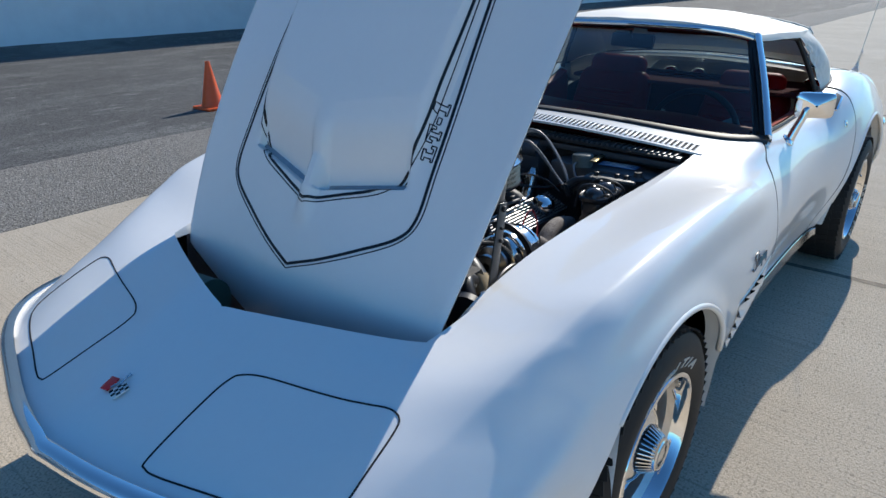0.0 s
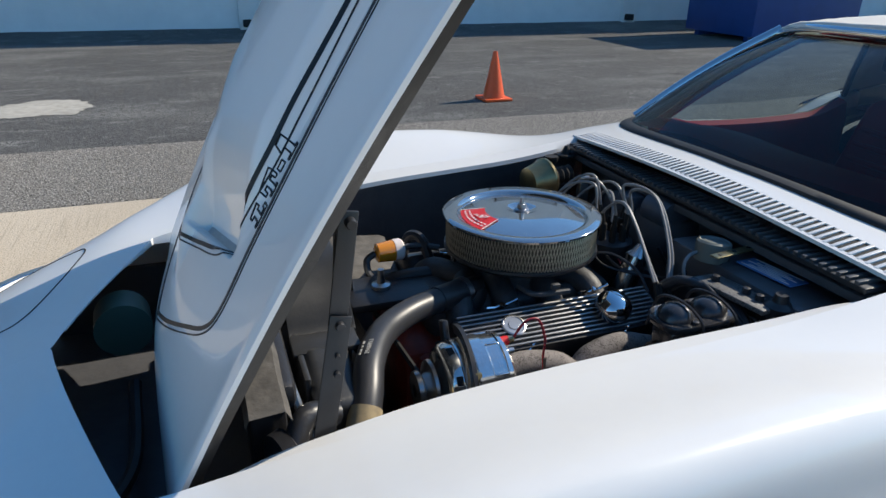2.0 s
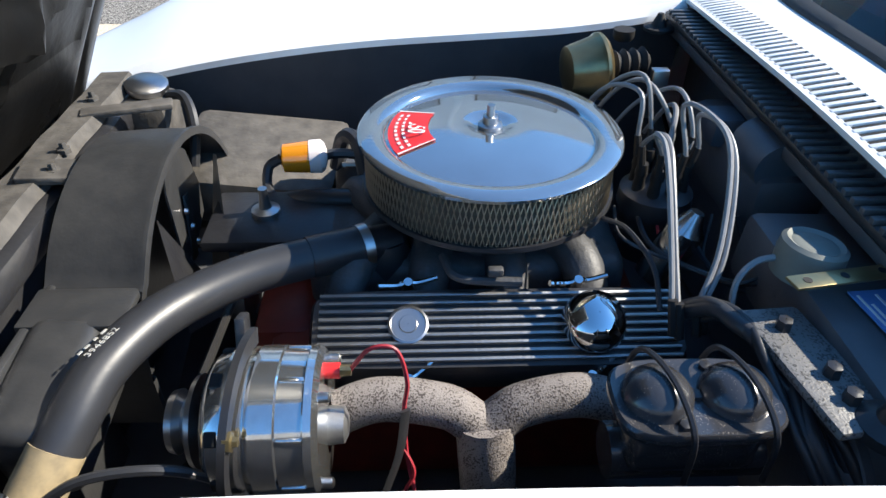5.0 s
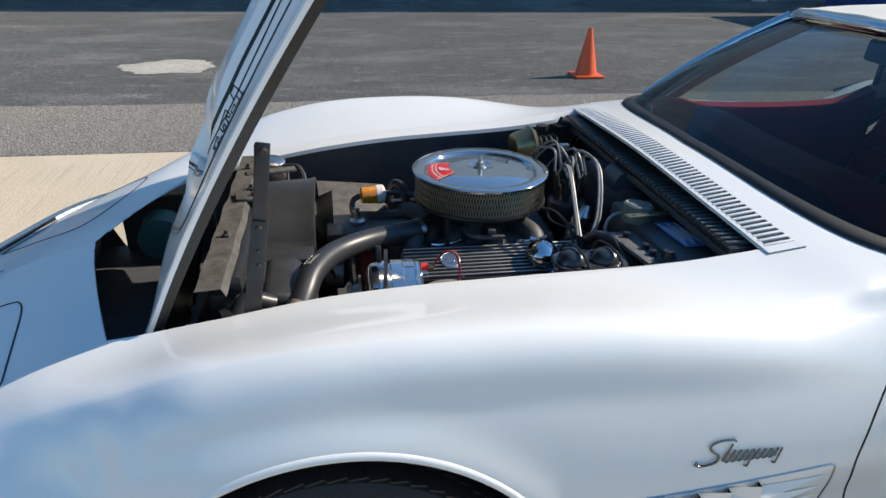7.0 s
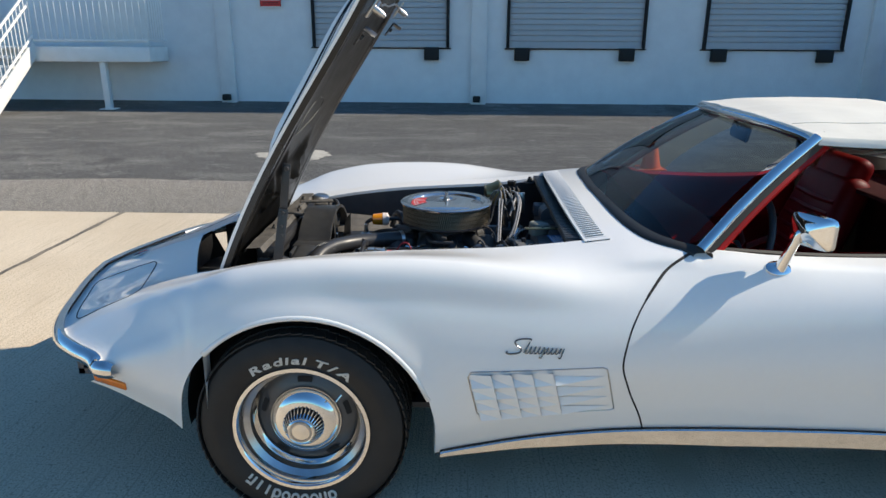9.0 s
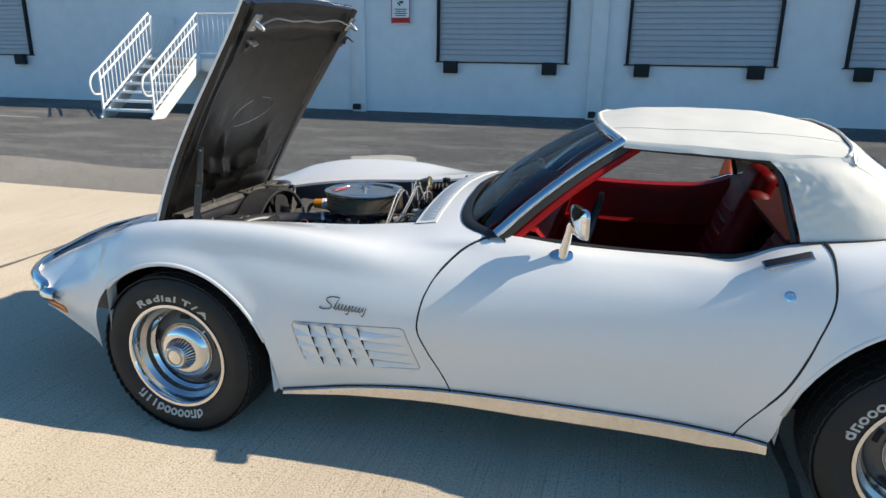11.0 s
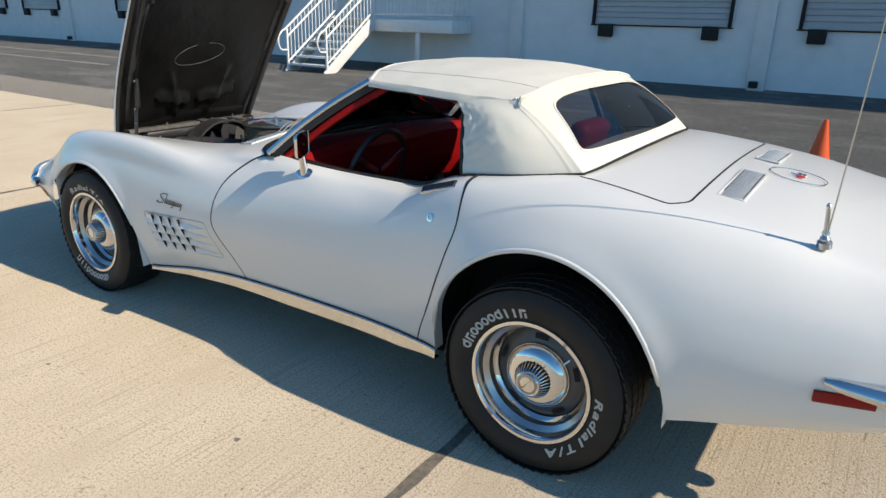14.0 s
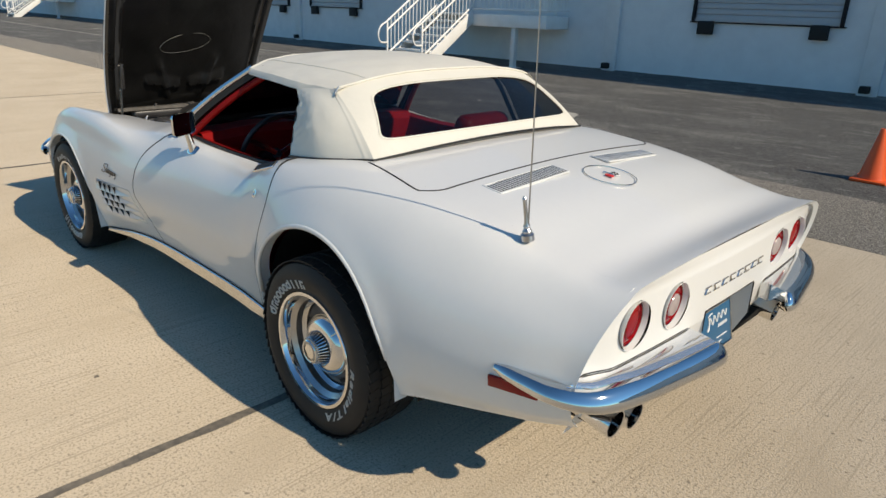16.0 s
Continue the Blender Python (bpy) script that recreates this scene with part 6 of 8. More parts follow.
# ---- cabin ----
part("cabin_tub", join(box(0.95, 1.30, 0.02, 0, (1.53, 0, 0.29)), box(0.02, 1.36, 0.50, 0, (1.04, 0, 0.55)), box(0.02, 0.95, 0.60, 0, (2.34, 0, 0.58))), M_CARPET, car, "dark red carpeted tub")
part("rear_shelf", box(0.42, 1.16, 0.02, 0.006, (2.30, 0, 0.86)), M_CARPET, car)
part("transmission_tunnel", box(1.05, 0.26, 0.30, 0.05, (1.62, 0, 0.44), 3), M_RED, car, "red vinyl console")
for side in (-1, 1):
    xs = np.linspace(1.17, 2.065, 14)
    rows = []
    for z, y in ((0.855, 0.648), (0.845, 0.615), (0.78, 0.60), (0.70, 0.60), (0.66, 0.57), (0.62, 0.595), (0.32, 0.62)):
        rows.append([(x, side * (y - 0.012 * math.sin((x - 1.17) * 3)), z - 0.02 * math.sin((x - 1.17) / 0.95 * math.pi) + (0.055 * max(0, (x - 1.95) / 0.17) if z > 0.75 else 0)) for x in xs])
    part("door_panel", sheet(rows), M_RED, doors[0 if side < 0 else 1], "red vinyl door lining")
    part("door_sill_cap", tube([(x, side * 0.648, 0.848 - 0.022 * math.sin((x - 1.17) / 0.95 * math.pi) + 0.055 * max(0, (x - 1.95) / 0.17)) for x in xs], 0.009, n=6, per=1, smooth=False), M_SEAL, doors[0 if side < 0 else 1])
    # seat
    seat = part("seat", box(0.50, 0.47, 0.15, 0.05, (1.72, side * 0.335, 0.40), 3), M_RED, car, "red vinyl bucket seat")
    back = box(0.13, 0.46, 0.56, 0.055, (0, 0, 0.28), 4)
    bv = []
    for p in back[0]:
        k = p[2] / 0.6
        bv.append((p[0], p[1] * (1.0 - 0.22 * max(0, k - 0.6) / 0.4), p[2]))
    lean, foot_x = (30, 1.95) if side < 0 else (20, 1.94)
    rest = pose(foot_x, side * 0.335, 0.375, 0, lean, 0)
    part("seat_back", moved((bv, back[1]), rest), M_RED, seat, "high red vinyl seat back")
    part("head_bolster", moved(box(0.10, 0.31, 0.17, 0.045, (0.0, 0, 0.555), seg=4), rest), M_RED, seat, "red vinyl head rest")
    for k in range(7):
        part("seat_pleat", moved(tube([(-0.058, -0.16, 0.10 + 0.055 * k), (-0.066, 0, 0.095 + 0.055 * k), (-0.058, 0.16, 0.10 + 0.055 * k)], 0.012, n=8), rest), M_RED, seat)
dash_rows = []
for x, z in ((1.13, 0.862), (1.22, 0.875), (1.30, 0.868), (1.335, 0.835), (1.33, 0.78), (1.30, 0.66), (1.25, 0.58)):
    dash_rows.append([(x, y, z - 0.01 * (abs(y) / 0.6) ** 2 + 0.012 * math.exp(-((abs(y) - 0.33) / 0.16) ** 2)) for y in np.linspace(-0.63, 0.63, 25)])
part("dashboard", sheet(dash_rows), M_RED, car, "red vinyl dashboard")
wheel_m = pose(1.452, -0.335, 0.758, 0, -76, 0)
steer = part("steering_wheel", moved(tube([(0.185 * math.cos(a), 0.185 * math.sin(a), 0) for a in np.linspace(0, 2 * math.pi, 49)], 0.012, n=10, per=1, smooth=False, caps=False), wheel_m), M_BLACK, car, "black three-spoke steering wheel")
for a in (90, 210, 330):
    part("spoke", moved(box(0.16, 0.022, 0.004, 0.001, (0.095, 0, -0.01)), wheel_m @ pose(0, 0, 0, 0, 0, a + 90)), M_STEEL, steer, "brushed steel spoke")
part("steering_column", tube([(1.445, -0.335, 0.755), (1.22, -0.335, 0.69)], 0.028, n=12), M_BLACK, steer)
part("cabin_mirror", moved(join(box(0.02, 0.21, 0.06, 0.012), tube([(0, 0, 0), (-0.03, 0, 0.04)], 0.006, n=6)), pose(1.53, 0.0, 1.115, 0, 8, -6)), M_BLACK, car, "inside mirror")
for side in (-1, 1):
    part("sun_visor", moved(box(0.15, 0.36, 0.014, 0.006), pose(1.60, side * 0.24, 1.155, 0, 5, 0)), M_RED, car)

# ---- engine bay ----
engine = part("engine", join(box(0.54, 0.36, 0.30, 0.02, (0.37, 0.03, 0.44)), box(0.10, 0.30, 0.20, 0.03, (0.12, 0.02, 0.50))), M_ORANGE_BLOCK, car, "V8 engine with chrome air cleaner and finned covers")
M_CAST = shader("grey_cast_iron", (0.085, 0.087, 0.092), 0.55, 0.3, tint=(0.05, 0.05, 0.05), scale=60, amount=0.8, bump=0.001, bump_scale=160)
M_LID = shader("hazy_chrome_lid", (0.56, 0.56, 0.55), 0.08, 0.92, tint=(0.47, 0.47, 0.46), scale=18, amount=0.7, rough_var=0.08)
M_MESH = shader("bronzed_mesh", (0.62, 0.55, 0.44), 0.32, 0.9, tint=(0.40, 0.35, 0.27), scale=40, amount=0.7)
manifold = part("intake_manifold", box(0.46, 0.20, 0.10, 0.03, (0.38, 0.03, 0.615), 3), M_CAST, engine, "grey cast intake manifold")
for k in range(4):
    for side in (-1, 1):
        part("runner", tube([(0.20 + 0.115 * k, 0.03 + side * 0.15, 0.61), (0.22 + 0.105 * k, 0.03 + side * 0.09, 0.665), (0.27 + 0.07 * k, 0.03, 0.67)], 0.030, n=10), M_CAST, manifold)
part("carburettor", moved(disc_closed([(0.66, 0.09), (0.725, 0.075), (0.735, 0.06)], "z", 24), Matrix.Translation((0.41, 0.04, 0))), M_CAST, manifold)

# air cleaner
AC = (0.41, 0.04, 0.0)
Z0 = 0.735
ac = part("air_cleaner", lathe([(Z0 + 0.078, 0.1825), (Z0 + 0.083, 0.184), (Z0 + 0.086, 0.181), (Z0 + 0.085, 0.155), (Z0 + 0.083, 0.149), (Z0 + 0.077, 0.146), (Z0 + 0.078, 0.142), (Z0 + 0.094, 0.040), (Z0 + 0.092, 0.030), (Z0 + 0.088, 0.022), (Z0 + 0.088, 0.0005)], "z", 96), M_LID, car, "round chrome air cleaner with mesh sides", Matrix.Translation(AC), sharp=60)
part("filter_base", lathe([(Z0 - 0.005, 0.06), (Z0 - 0.004, 0.172), (Z0 + 0.004, 0.181), (Z0 + 0.010, 0.180), (Z0 + 0.010, 0.170)], "z", 72), M_BLACK, ac)
part("filter_core", lathe([(Z0 + 0.004, 0.171), (Z0 + 0.080, 0.171)], "z", 72), shader("paper_filter", (0.06, 0.052, 0.04), 0.9, tint=(0.13, 0.11, 0.08), scale=80, amount=0.9), ac)
mesh_bars = []
N = 150
for k in range(N):
    for d in (-1, 1):
        pts = []
        for t in np.linspace(0, 1, 5):
            a = 2 * math.pi * (k + d * t * 2.2) / N
            pts.append((0.1755 * math.cos(a), 0.1755 * math.sin(a), Z0 + 0.006 + 0.073 * t))
        mesh_bars.append(tube(pts, 0.0010, n=3, per=1, smooth=False, caps=False))
part("mesh_screen", join(*mesh_bars), M_MESH, ac, "expanded metal screen")
part("wing_nut", disc_closed([(Z0 + 0.086, 0.017), (Z0 + 0.092, 0.017), (Z0 + 0.094, 0.011), (Z0 + 0.104, 0.0105), (Z0 + 0.105, 0.006), (Z0 + 0.120, 0.0055)], "z", 16), M_STEEL, ac, "centre stud and nut")
arc = []
for r in (0.086, 0.142):
    arc.append([(r * math.cos(a), r * math.sin(a), Z0 + 0.0795 + (0.142 - r) * 0.157) for a in np.linspace(radians(152), radians(207), 24)])
decal = part("decal", sheet(arc), M_RED_LABEL, ac, "red arc decal with white lettering")
txt = moved(lettering("350", 0.034, 0.0003), pose(0.103 * math.cos(radians(180)), 0.103 * math.sin(radians(180)), Z0 + 0.0795 + 0.039 * 0.157 + 0.0016, 0, -9, -92))
part("decal_number", txt, M_SIGN, decal, "white numerals")
bars = []
for r, w in ((0.121, 0.004), (0.131, 0.004)):
    for a0 in np.linspace(158, 200, 9):
        bars.append(sheet([[(rr * math.cos(a), rr * math.sin(a), Z0 + 0.0795 + (0.142 - rr) * 0.157 + 0.0012) for a in np.linspace(radians(a0), radians(a0 + 3.2), 3)] for rr in (r - w / 2, r + w / 2)]))
part("decal_lettering", join(*bars), M_SIGN, decal, "white lettering bars")
for s in (-1, 1):
    part("decal_edge", sheet([[(r * math.cos(a), r * math.sin(a), Z0 + 0.0795 + (0.142 - r) * 0.157 + 0.001) for a in (radians(152 if s < 0 else 205.8), radians(153.2 if s < 0 else 207))] for r in (0.086, 0.142)]), M_SIGN, decal)


# finned valve covers
def valve_cover(side):
    m = pose(0.41, 0.03 + side * 0.205, 0.640, side * -24, 0, 0)
    body = []
    for z, hx, hy in ((-0.05, 0.245, 0.060), (0.0, 0.243, 0.058), (0.012, 0.238, 0.053)):
        ring = []
        for k in range(48):
            a = 2 * math.pi * k / 48
            c, s = math.cos(a), math.sin(a)
            e = 0.28
            ring.append((hx * math.copysign(abs(c) ** e, c), hy * math.copysign(abs(s) ** e, s), z))
        body.append(ring)
    v, f = sheet(body, closed_v=True)
    f = f + [tuple(range(len(v) - 48, len(v)))]
    vc = part("valve_cover", (v, f), M_BLACK, car, "black finned aluminium valve cover", m, sharp=30)
    fin = mesh_of("fin", *box(0.46, 0.0045, 0.009, 0.0012), M_ALU)
    for k in range(9):
        ob = new("fin", fin)
        ob.parent = vc
        ob.matrix_basis = pose(0, -0.044 + 0.011 * k, 0.0145)
    for x in (-0.116, 0.112):
        for y in (-0.066, 0.066):
            g = join(disc_closed([(-0.01, 0.012), (0.006, 0.009), (0.016, 0.006)], "z", 12), moved(tube([(-0.040, 0, 0.016), (-0.015, 0, 0.009), (0, 0, 0.012), (0.015, 0, 0.009), (0.040, 0, 0.016)], [0.0045, 0.0035], n=8), pose(0, 0, 0, 0, 0, 8 if y > 0 else -36 * side)))
            part("wing_bolt", g, M_CHROME, vc, "chrome wing bolt", pose(x, y, -0.004))
    if side < 0:
        disc = part("badge", disc_closed([(0.010, 0.026), (0.021, 0.026), (0.022, 0.023), (0.020, 0.022), (0.020, 0.012), (0.022, 0.011)], "z", 28), M_STEEL, vc, "round metal badge", pose(-0.116, 0.002, 0))
        part("breather_cap", disc_closed([(0.012, 0.030), (0.020, 0.038), (0.034, 0.041), (0.050, 0.036), (0.060, 0.020), (0.063, 0.006)], "z", 32), M_CHROME, vc, "domed chrome breather cap", pose(0.118, -0.004, 0), sharp=70)
    return vc


valve_cover(-1)
valve_cover(1)

# exhaust manifold, flaky
log = tube([(0.20, -0.275, 0.600), (0.26, -0.270, 0.622), (0.34, -0.275, 0.612), (0.385, -0.285, 0.588), (0.43, -0.275, 0.612), (0.50, -0.270, 0.622), (0.57, -0.275, 0.605)], 0.027, n=18)
down = tube([(0.385, -0.285, 0.600), (0.39, -0.30, 0.53), (0.40, -0.29, 0.42), (0.42, -0.25, 0.34)], 0.036, n=14)
part("exhaust_manifold", join(log, down), M_RUST, engine, "flaking grey exhaust manifold")

# alternator
M_ALT = shader("machined_aluminium", (0.80, 0.80, 0.785), 0.13, 0.95, tint=(0.60, 0.595, 0.57), scale=60, amount=0.7, rough_var=0.10)
alt_m = pose(0.140, -0.313, 0.644)
case = [(-0.062, 0.02), (-0.060, 0.056), (-0.056, 0.069), (-0.048, 0.076), (-0.034, 0.078), (-0.033, 0.081), (-0.012, 0.081), (-0.011, 0.075), (-0.006, 0.075), (-0.005, 0.082), (0.020, 0.082), (0.022, 0.080), (0.048, 0.079), (0.050, 0.082), (0.058, 0.081), (0.064, 0.074), (0.066, 0.052), (0.067, 0.02)]
alt = part("alternator", moved(lathe(case, "x", 56), alt_m), M_ALT, car, "polished alternator with a belt pulley", sharp=35)
for k in range(8):
    part("case_rib", moved(box(0.026, 0.006, 0.006, 0.002, (0.036, 0, 0.079)), alt_m @ pose(0, 0, 0, 45 * k + 10, 0, 0)), M_ALT, alt)
    if k % 2 == 0:
        part("case_bolt", moved(disc_closed([(0.052, 0.006), (0.074, 0.006), (0.076, 0.003)], "x", 10), alt_m @ pose(0, 0, 0, 45 * k + 22, 0, 0) @ Matrix.Translation((0, 0, 0.070))), M_STEEL, alt, "through bolt")
    part("cooling_slot", moved(box(0.012, 0.016, 0.004, 0.001, (-0.042, 0, 0.0772)), alt_m @ pose(0, 0, 0, 45 * k + 8, 0, 0)), M_DARK, alt)
part("pulley", moved(lathe([(-0.105, 0.012), (-0.104, 0.034), (-0.096, 0.036), (-0.090, 0.026), (-0.083, 0.036), (-0.078, 0.050), (-0.072, 0.052), (-0.072, 0.01)], "x", 32), alt_m), M_STEEL, alt, "alternator pulley")
arm_rows = []
for a in np.linspace(radians(-28), radians(118), 24):
    ring = []
    for x, r in ((0.108, 0.088), (0.116, 0.088), (0.116, 0.106), (0.108, 0.106)):
        ring.append((x + 0.008 * max(0.0, a), -0.313 - r * math.cos(a), 0.644 + r * math.sin(a)))
    arm_rows.append(ring)
av, af = sheet(arm_rows, closed_v=True)
part("adjuster_arm", join((av, af + [(0, 1, 2, 3), tuple(range(len(av) - 4, len(av)))]), moved(box(0.012, 0.026, 0.060, 0.003), pose(0.112, -0.258, 0.712, -24, 0, 0))), M_BLACK, alt, "thin curved black adjuster arm", sharp=30)
part("arm_bolt", moved(disc_closed([(0.0, 0.011), (0.007, 0.011), (0.008, 0.006), (0.013, 0.005)], "x", 6), pose(0.118, -0.388, 0.704)), M_GOLD, alt, "zinc adjuster bolt")
part("terminal", moved(join(disc_closed([(0.0, 0.009), (0.018, 0.009)], "x", 12)), pose(0.204, -0.298, 0.704)), M_RED_LABEL, alt, "red terminal boot")
part("terminal_nut", moved(join(disc_closed([(0.0, 0.007), (0.014, 0.006)], "x", 8)), pose(0.220, -0.298, 0.704)), M_GOLD, alt)
part("rear_bearing", moved(disc_closed([(0.0, 0.022), (0.02, 0.020), (0.024, 0.012)], "x", 20), pose(0.204, -0.320, 0.640)), M_ALU, alt)
M_REDWIRE = shader("red_wire", (0.30, 0.02, 0.03), 0.5)
part("wire", tube([(0.232, -0.298, 0.704), (0.256, -0.300, 0.738), (0.283, -0.302, 0.738), (0.294, -0.312, 0.700), (0.290, -0.318, 0.660), (0.292, -0.335, 0.60), (0.30, -0.355, 0.56), (0.297, -0.37, 0.53)], 0.0026, n=6), M_REDWIRE, alt, "red wire loop")
part("wire", tube([(0.286, -0.33, 0.615), (0.30, -0.345, 0.585), (0.288, -0.355, 0.555), (0.30, -0.37, 0.525)], 0.0024, n=6), M_REDWIRE, alt, "red wire loop")
part("connector", moved(box(0.022, 0.02, 0.032, 0.004), pose(0.302, -0.385, 0.515, 20, 10, 0)), M_YELLOW, alt, "tan wire connector")
part("wire_strap", tube([(0.292, -0.322, 0.665), (0.284, -0.338, 0.610), (0.262, -0.36, 0.545), (0.255, -0.37, 0.50)], 0.008, n=6, flat=0.3), M_BLACK, alt, "black lifting strap")
part("lower_hose", tube([(-0.075, -0.415, 0.640), (-0.02, -0.402, 0.670), (0.06, -0.392, 0.666), (0.115, -0.372, 0.600), (0.13, -0.34, 0.50)], 0.0055, n=8), M_HOSE, car, "thin black rubber hose")
part("belt", join(tube([(0.053, -0.36, 0.62), (0.053, -0.10, 0.42)], 0.006, n=6), tube([(0.053, -0.285, 0.655), (0.053, 0.0, 0.62), (0.053, 0.08, 0.60)], 0.006, n=6)), M_RUBBER, engine, "black drive belt")

# upper hose and its fittings
HOSE = [(-0.102, -0.445, 0.580), (-0.090, -0.410, 0.620), (-0.074, -0.378, 0.647), (-0.056, -0.335, 0.676), (-0.040, -0.285, 0.695), (-0.010, -0.222, 0.700), (0.030, -0.165, 0.696), (0.090, -0.115, 0.692), (0.163, -0.078, 0.688), (0.225, -0.050, 0.684)]
hose = part("radiator_hose", tube(HOSE, 0.0275, n=20, per=8), M_HOSE, car, "thick black ribbed radiator hose")
part("hose_sleeve", tube([(0.160, -0.079, 0.688), (0.195, -0.063, 0.686), (0.232, -0.046, 0.684)], 0.0292, n=20), M_BLACK, hose)
part("hose_tape", tube([(-0.083, -0.397, 0.633), (-0.066, -0.360, 0.661)], 0.0290, n=20), shader("yellowed_paper", (0.40, 0.31, 0.17), 0.8, tint=(0.20, 0.16, 0.10), scale=70, amount=0.9), hose, "yellowed paper sleeve")
part("hose_clamp", join(tube([(-0.094, -0.420, 0.610), (-0.086, -0.402, 0.628)], 0.031, n=24), box(0.022, 0.016, 0.016, 0.003, (-0.110, -0.412, 0.648))), M_STEEL, hose, "steel worm clamp")
part("hose_clamp", tube([(0.226, -0.049, 0.684), (0.238, -0.043, 0.684)], 0.031, n=24), M_STEEL, hose, "steel worm clamp")
along = Vector((0.030, 0.063, 0.004)).normalized()
face = Vector((-0.35, -0.15, 0.92))
face = (face - along * face.dot(along)).normalized()
turn = Matrix((along, face.cross(along), face)).transposed().to_4x4()
turn.translation = Vector((-0.034, -0.268, 0.697)) + face * 0.0278
part("hose_number", moved(lettering("3946852", 0.013, 0.0003), turn @ pose(0, -0.007, -0.0002)), M_LETTER, hose, "white part number")
part("hose_mark", join(*[moved(box(w, 0.0035, 0.0008), turn @ pose(x, 0.006, 0.0002)) for x, w in ((-0.020, 0.006), (-0.010, 0.007), (0.002, 0.005), (0.014, 0.008))]), M_LETTER, hose, "white maker's mark bars")
part("thermostat_housing", join(moved(disc_closed([(0.0, 0.045), (0.04, 0.040), (0.075, 0.030)], "z", 20), Matrix.Translation((0.262, -0.028, 0.61))), tube([(0.232, -0.046, 0.684), (0.275, -0.022, 0.675)], 0.026, n=16)), M_BLACK, engine, "dark thermostat housing")
part("breather", moved(disc_closed([(0.0, 0.022), (0.008, 0.022), (0.012, 0.010), (0.03, 0.007), (0.045, 0.007)], "z", 16), Matrix.Translation((0.075, 0.065, 0.665))), M_STEEL, engine, "small steel valve on a plate")
part("compressor_bracket", join(box(0.22, 0.14, 0.02, 0.006, (0.10, 0.06, 0.655)), tube([(0.06, 0.14, 0.63), (0.14, 0.11, 0.66), (0.22, 0.10, 0.665)], 0.018, n=12)), M_BLACK, engine)
part("side_box", moved(box(0.30, 0.24, 0.10, 0.02), pose(0.02, 0.315, 0.60, 6, 4, -4)), M_DUSTY, car, "dusty brown reservoir box")
ff = part("fuel_filter", moved(disc_closed([(0.0, 0.016), (0.004, 0.023), (0.040, 0.026), (0.046, 0.026)], "x", 24), pose(0.088, 0.163, 0.706, 0, 0, 6)), M_AMBER_CUP, car, "inline fuel filter with amber bowl")
part("filter_body", moved(disc_closed([(0.046, 0.027), (0.064, 0.0275), (0.070, 0.022), (0.074, 0.010)], "x", 24), pose(0.088, 0.163, 0.706, 0, 0, 6)), M_WHITE_PLASTIC, ff, "white filter body")
part("fuel_line", join(tube([(0.158, 0.171, 0.706), (0.175, 0.178, 0.706), (0.21, 0.175, 0.705), (0.25, 0.16, 0.70)], 0.0085, n=8), tube([(0.088, 0.163, 0.706), (0.066, 0.160, 0.690), (0.07, 0.13, 0.66), (0.12, 0.10, 0.64), (0.15, 0.09, 0.58)], 0.0085, n=8), tube([(0.17, 0.21, 0.66), (0.185, 0.215, 0.715), (0.21, 0.19, 0.72), (0.225, 0.15, 0.67)], 0.013, n=8)), M_HOSE, ff, "black rubber fuel line")

# radiator, shroud, fan
M_SHROUD = shader("dusty_black_moulding", (0.027, 0.028, 0.030), 0.40, tint=(0.052, 0.051, 0.050), scale=45, amount=0.7, bump=0.00025, bump_scale=160)
shroud_rows = []
for x, r in ((-0.160, 0.262), (-0.10, 0.266), (-0.050, 0.267), (-0.040, 0.270), (-0.034, 0.270), (-0.033, 0.264), (-0.033, 0.258)):
    ring = [(x, 0.05 + r * math.cos(a), 0.52 + r * math.sin(a)) for a in np.linspace(-0.2, radians(137), 44)]
    lip = ring[-1]
    ring += [(x, lip[1] - 0.010, lip[2] - 0.004), (x - 0.012, lip[1] - 0.020, lip[2] - 0.05), (x - 0.02, lip[1] - 0.022, 0.55), (x - 0.02, lip[1] - 0.022, 0.46)]
    shroud_rows.append(ring)
shroud = part("fan_shroud", sheet(shroud_rows), M_SHROUD, car, "black moulded fan shroud", sharp=35)
part("shroud_ledge", join(box(0.125, 0.07, 0.012, 0.004, (-0.100, -0.185, 0.696)), box(0.012, 0.16, 0.34, 0.004, (-0.150, -0.22, 0.53))), M_SHROUD, shroud, "flat black shroud shoulder")
part("shroud_box", moved(box(0.085, 0.165, 0.13, 0.02, seg=3), pose(-0.108, -0.275, 0.632, 8, 4, 0)), M_SHROUD, shroud, "moulded black side duct")
fan = part("cooling_fan", moved(disc_closed([(-0.02, 0.045), (0.03, 0.045), (0.045, 0.02)], "x", 24), pose(0.0, 0.05, 0.52)), M_ALU, car, "grey metal cooling fan")
for k in range(5):
    blade = sheet([[(-0.03 + 0.05 * t, r, (t - 0.5) * (0.05 + 0.45 * r)) for r in (0.04, 0.10, 0.16, 0.225)] for t in np.linspace(0, 1, 4)])
    part("blade", moved(blade, pose(-0.01, 0.05, 0.52, 72 * k + 62, 0, 0)), M_BLACK if k % 3 else M_ALU, fan)
front_blade = [(0.022, 0.600), (0.020, 0.730), (0.040, 0.760), (0.105, 0.770), (0.165, 0.722), (0.200, 0.640), (0.190, 0.590), (0.105, 0.580)]
rim_a = [(-0.060 - 0.10 * (y - 0.1), y, z) for y, z in front_blade]
rim_b = [(x + 0.003, y, z) for x, y, z in rim_a]
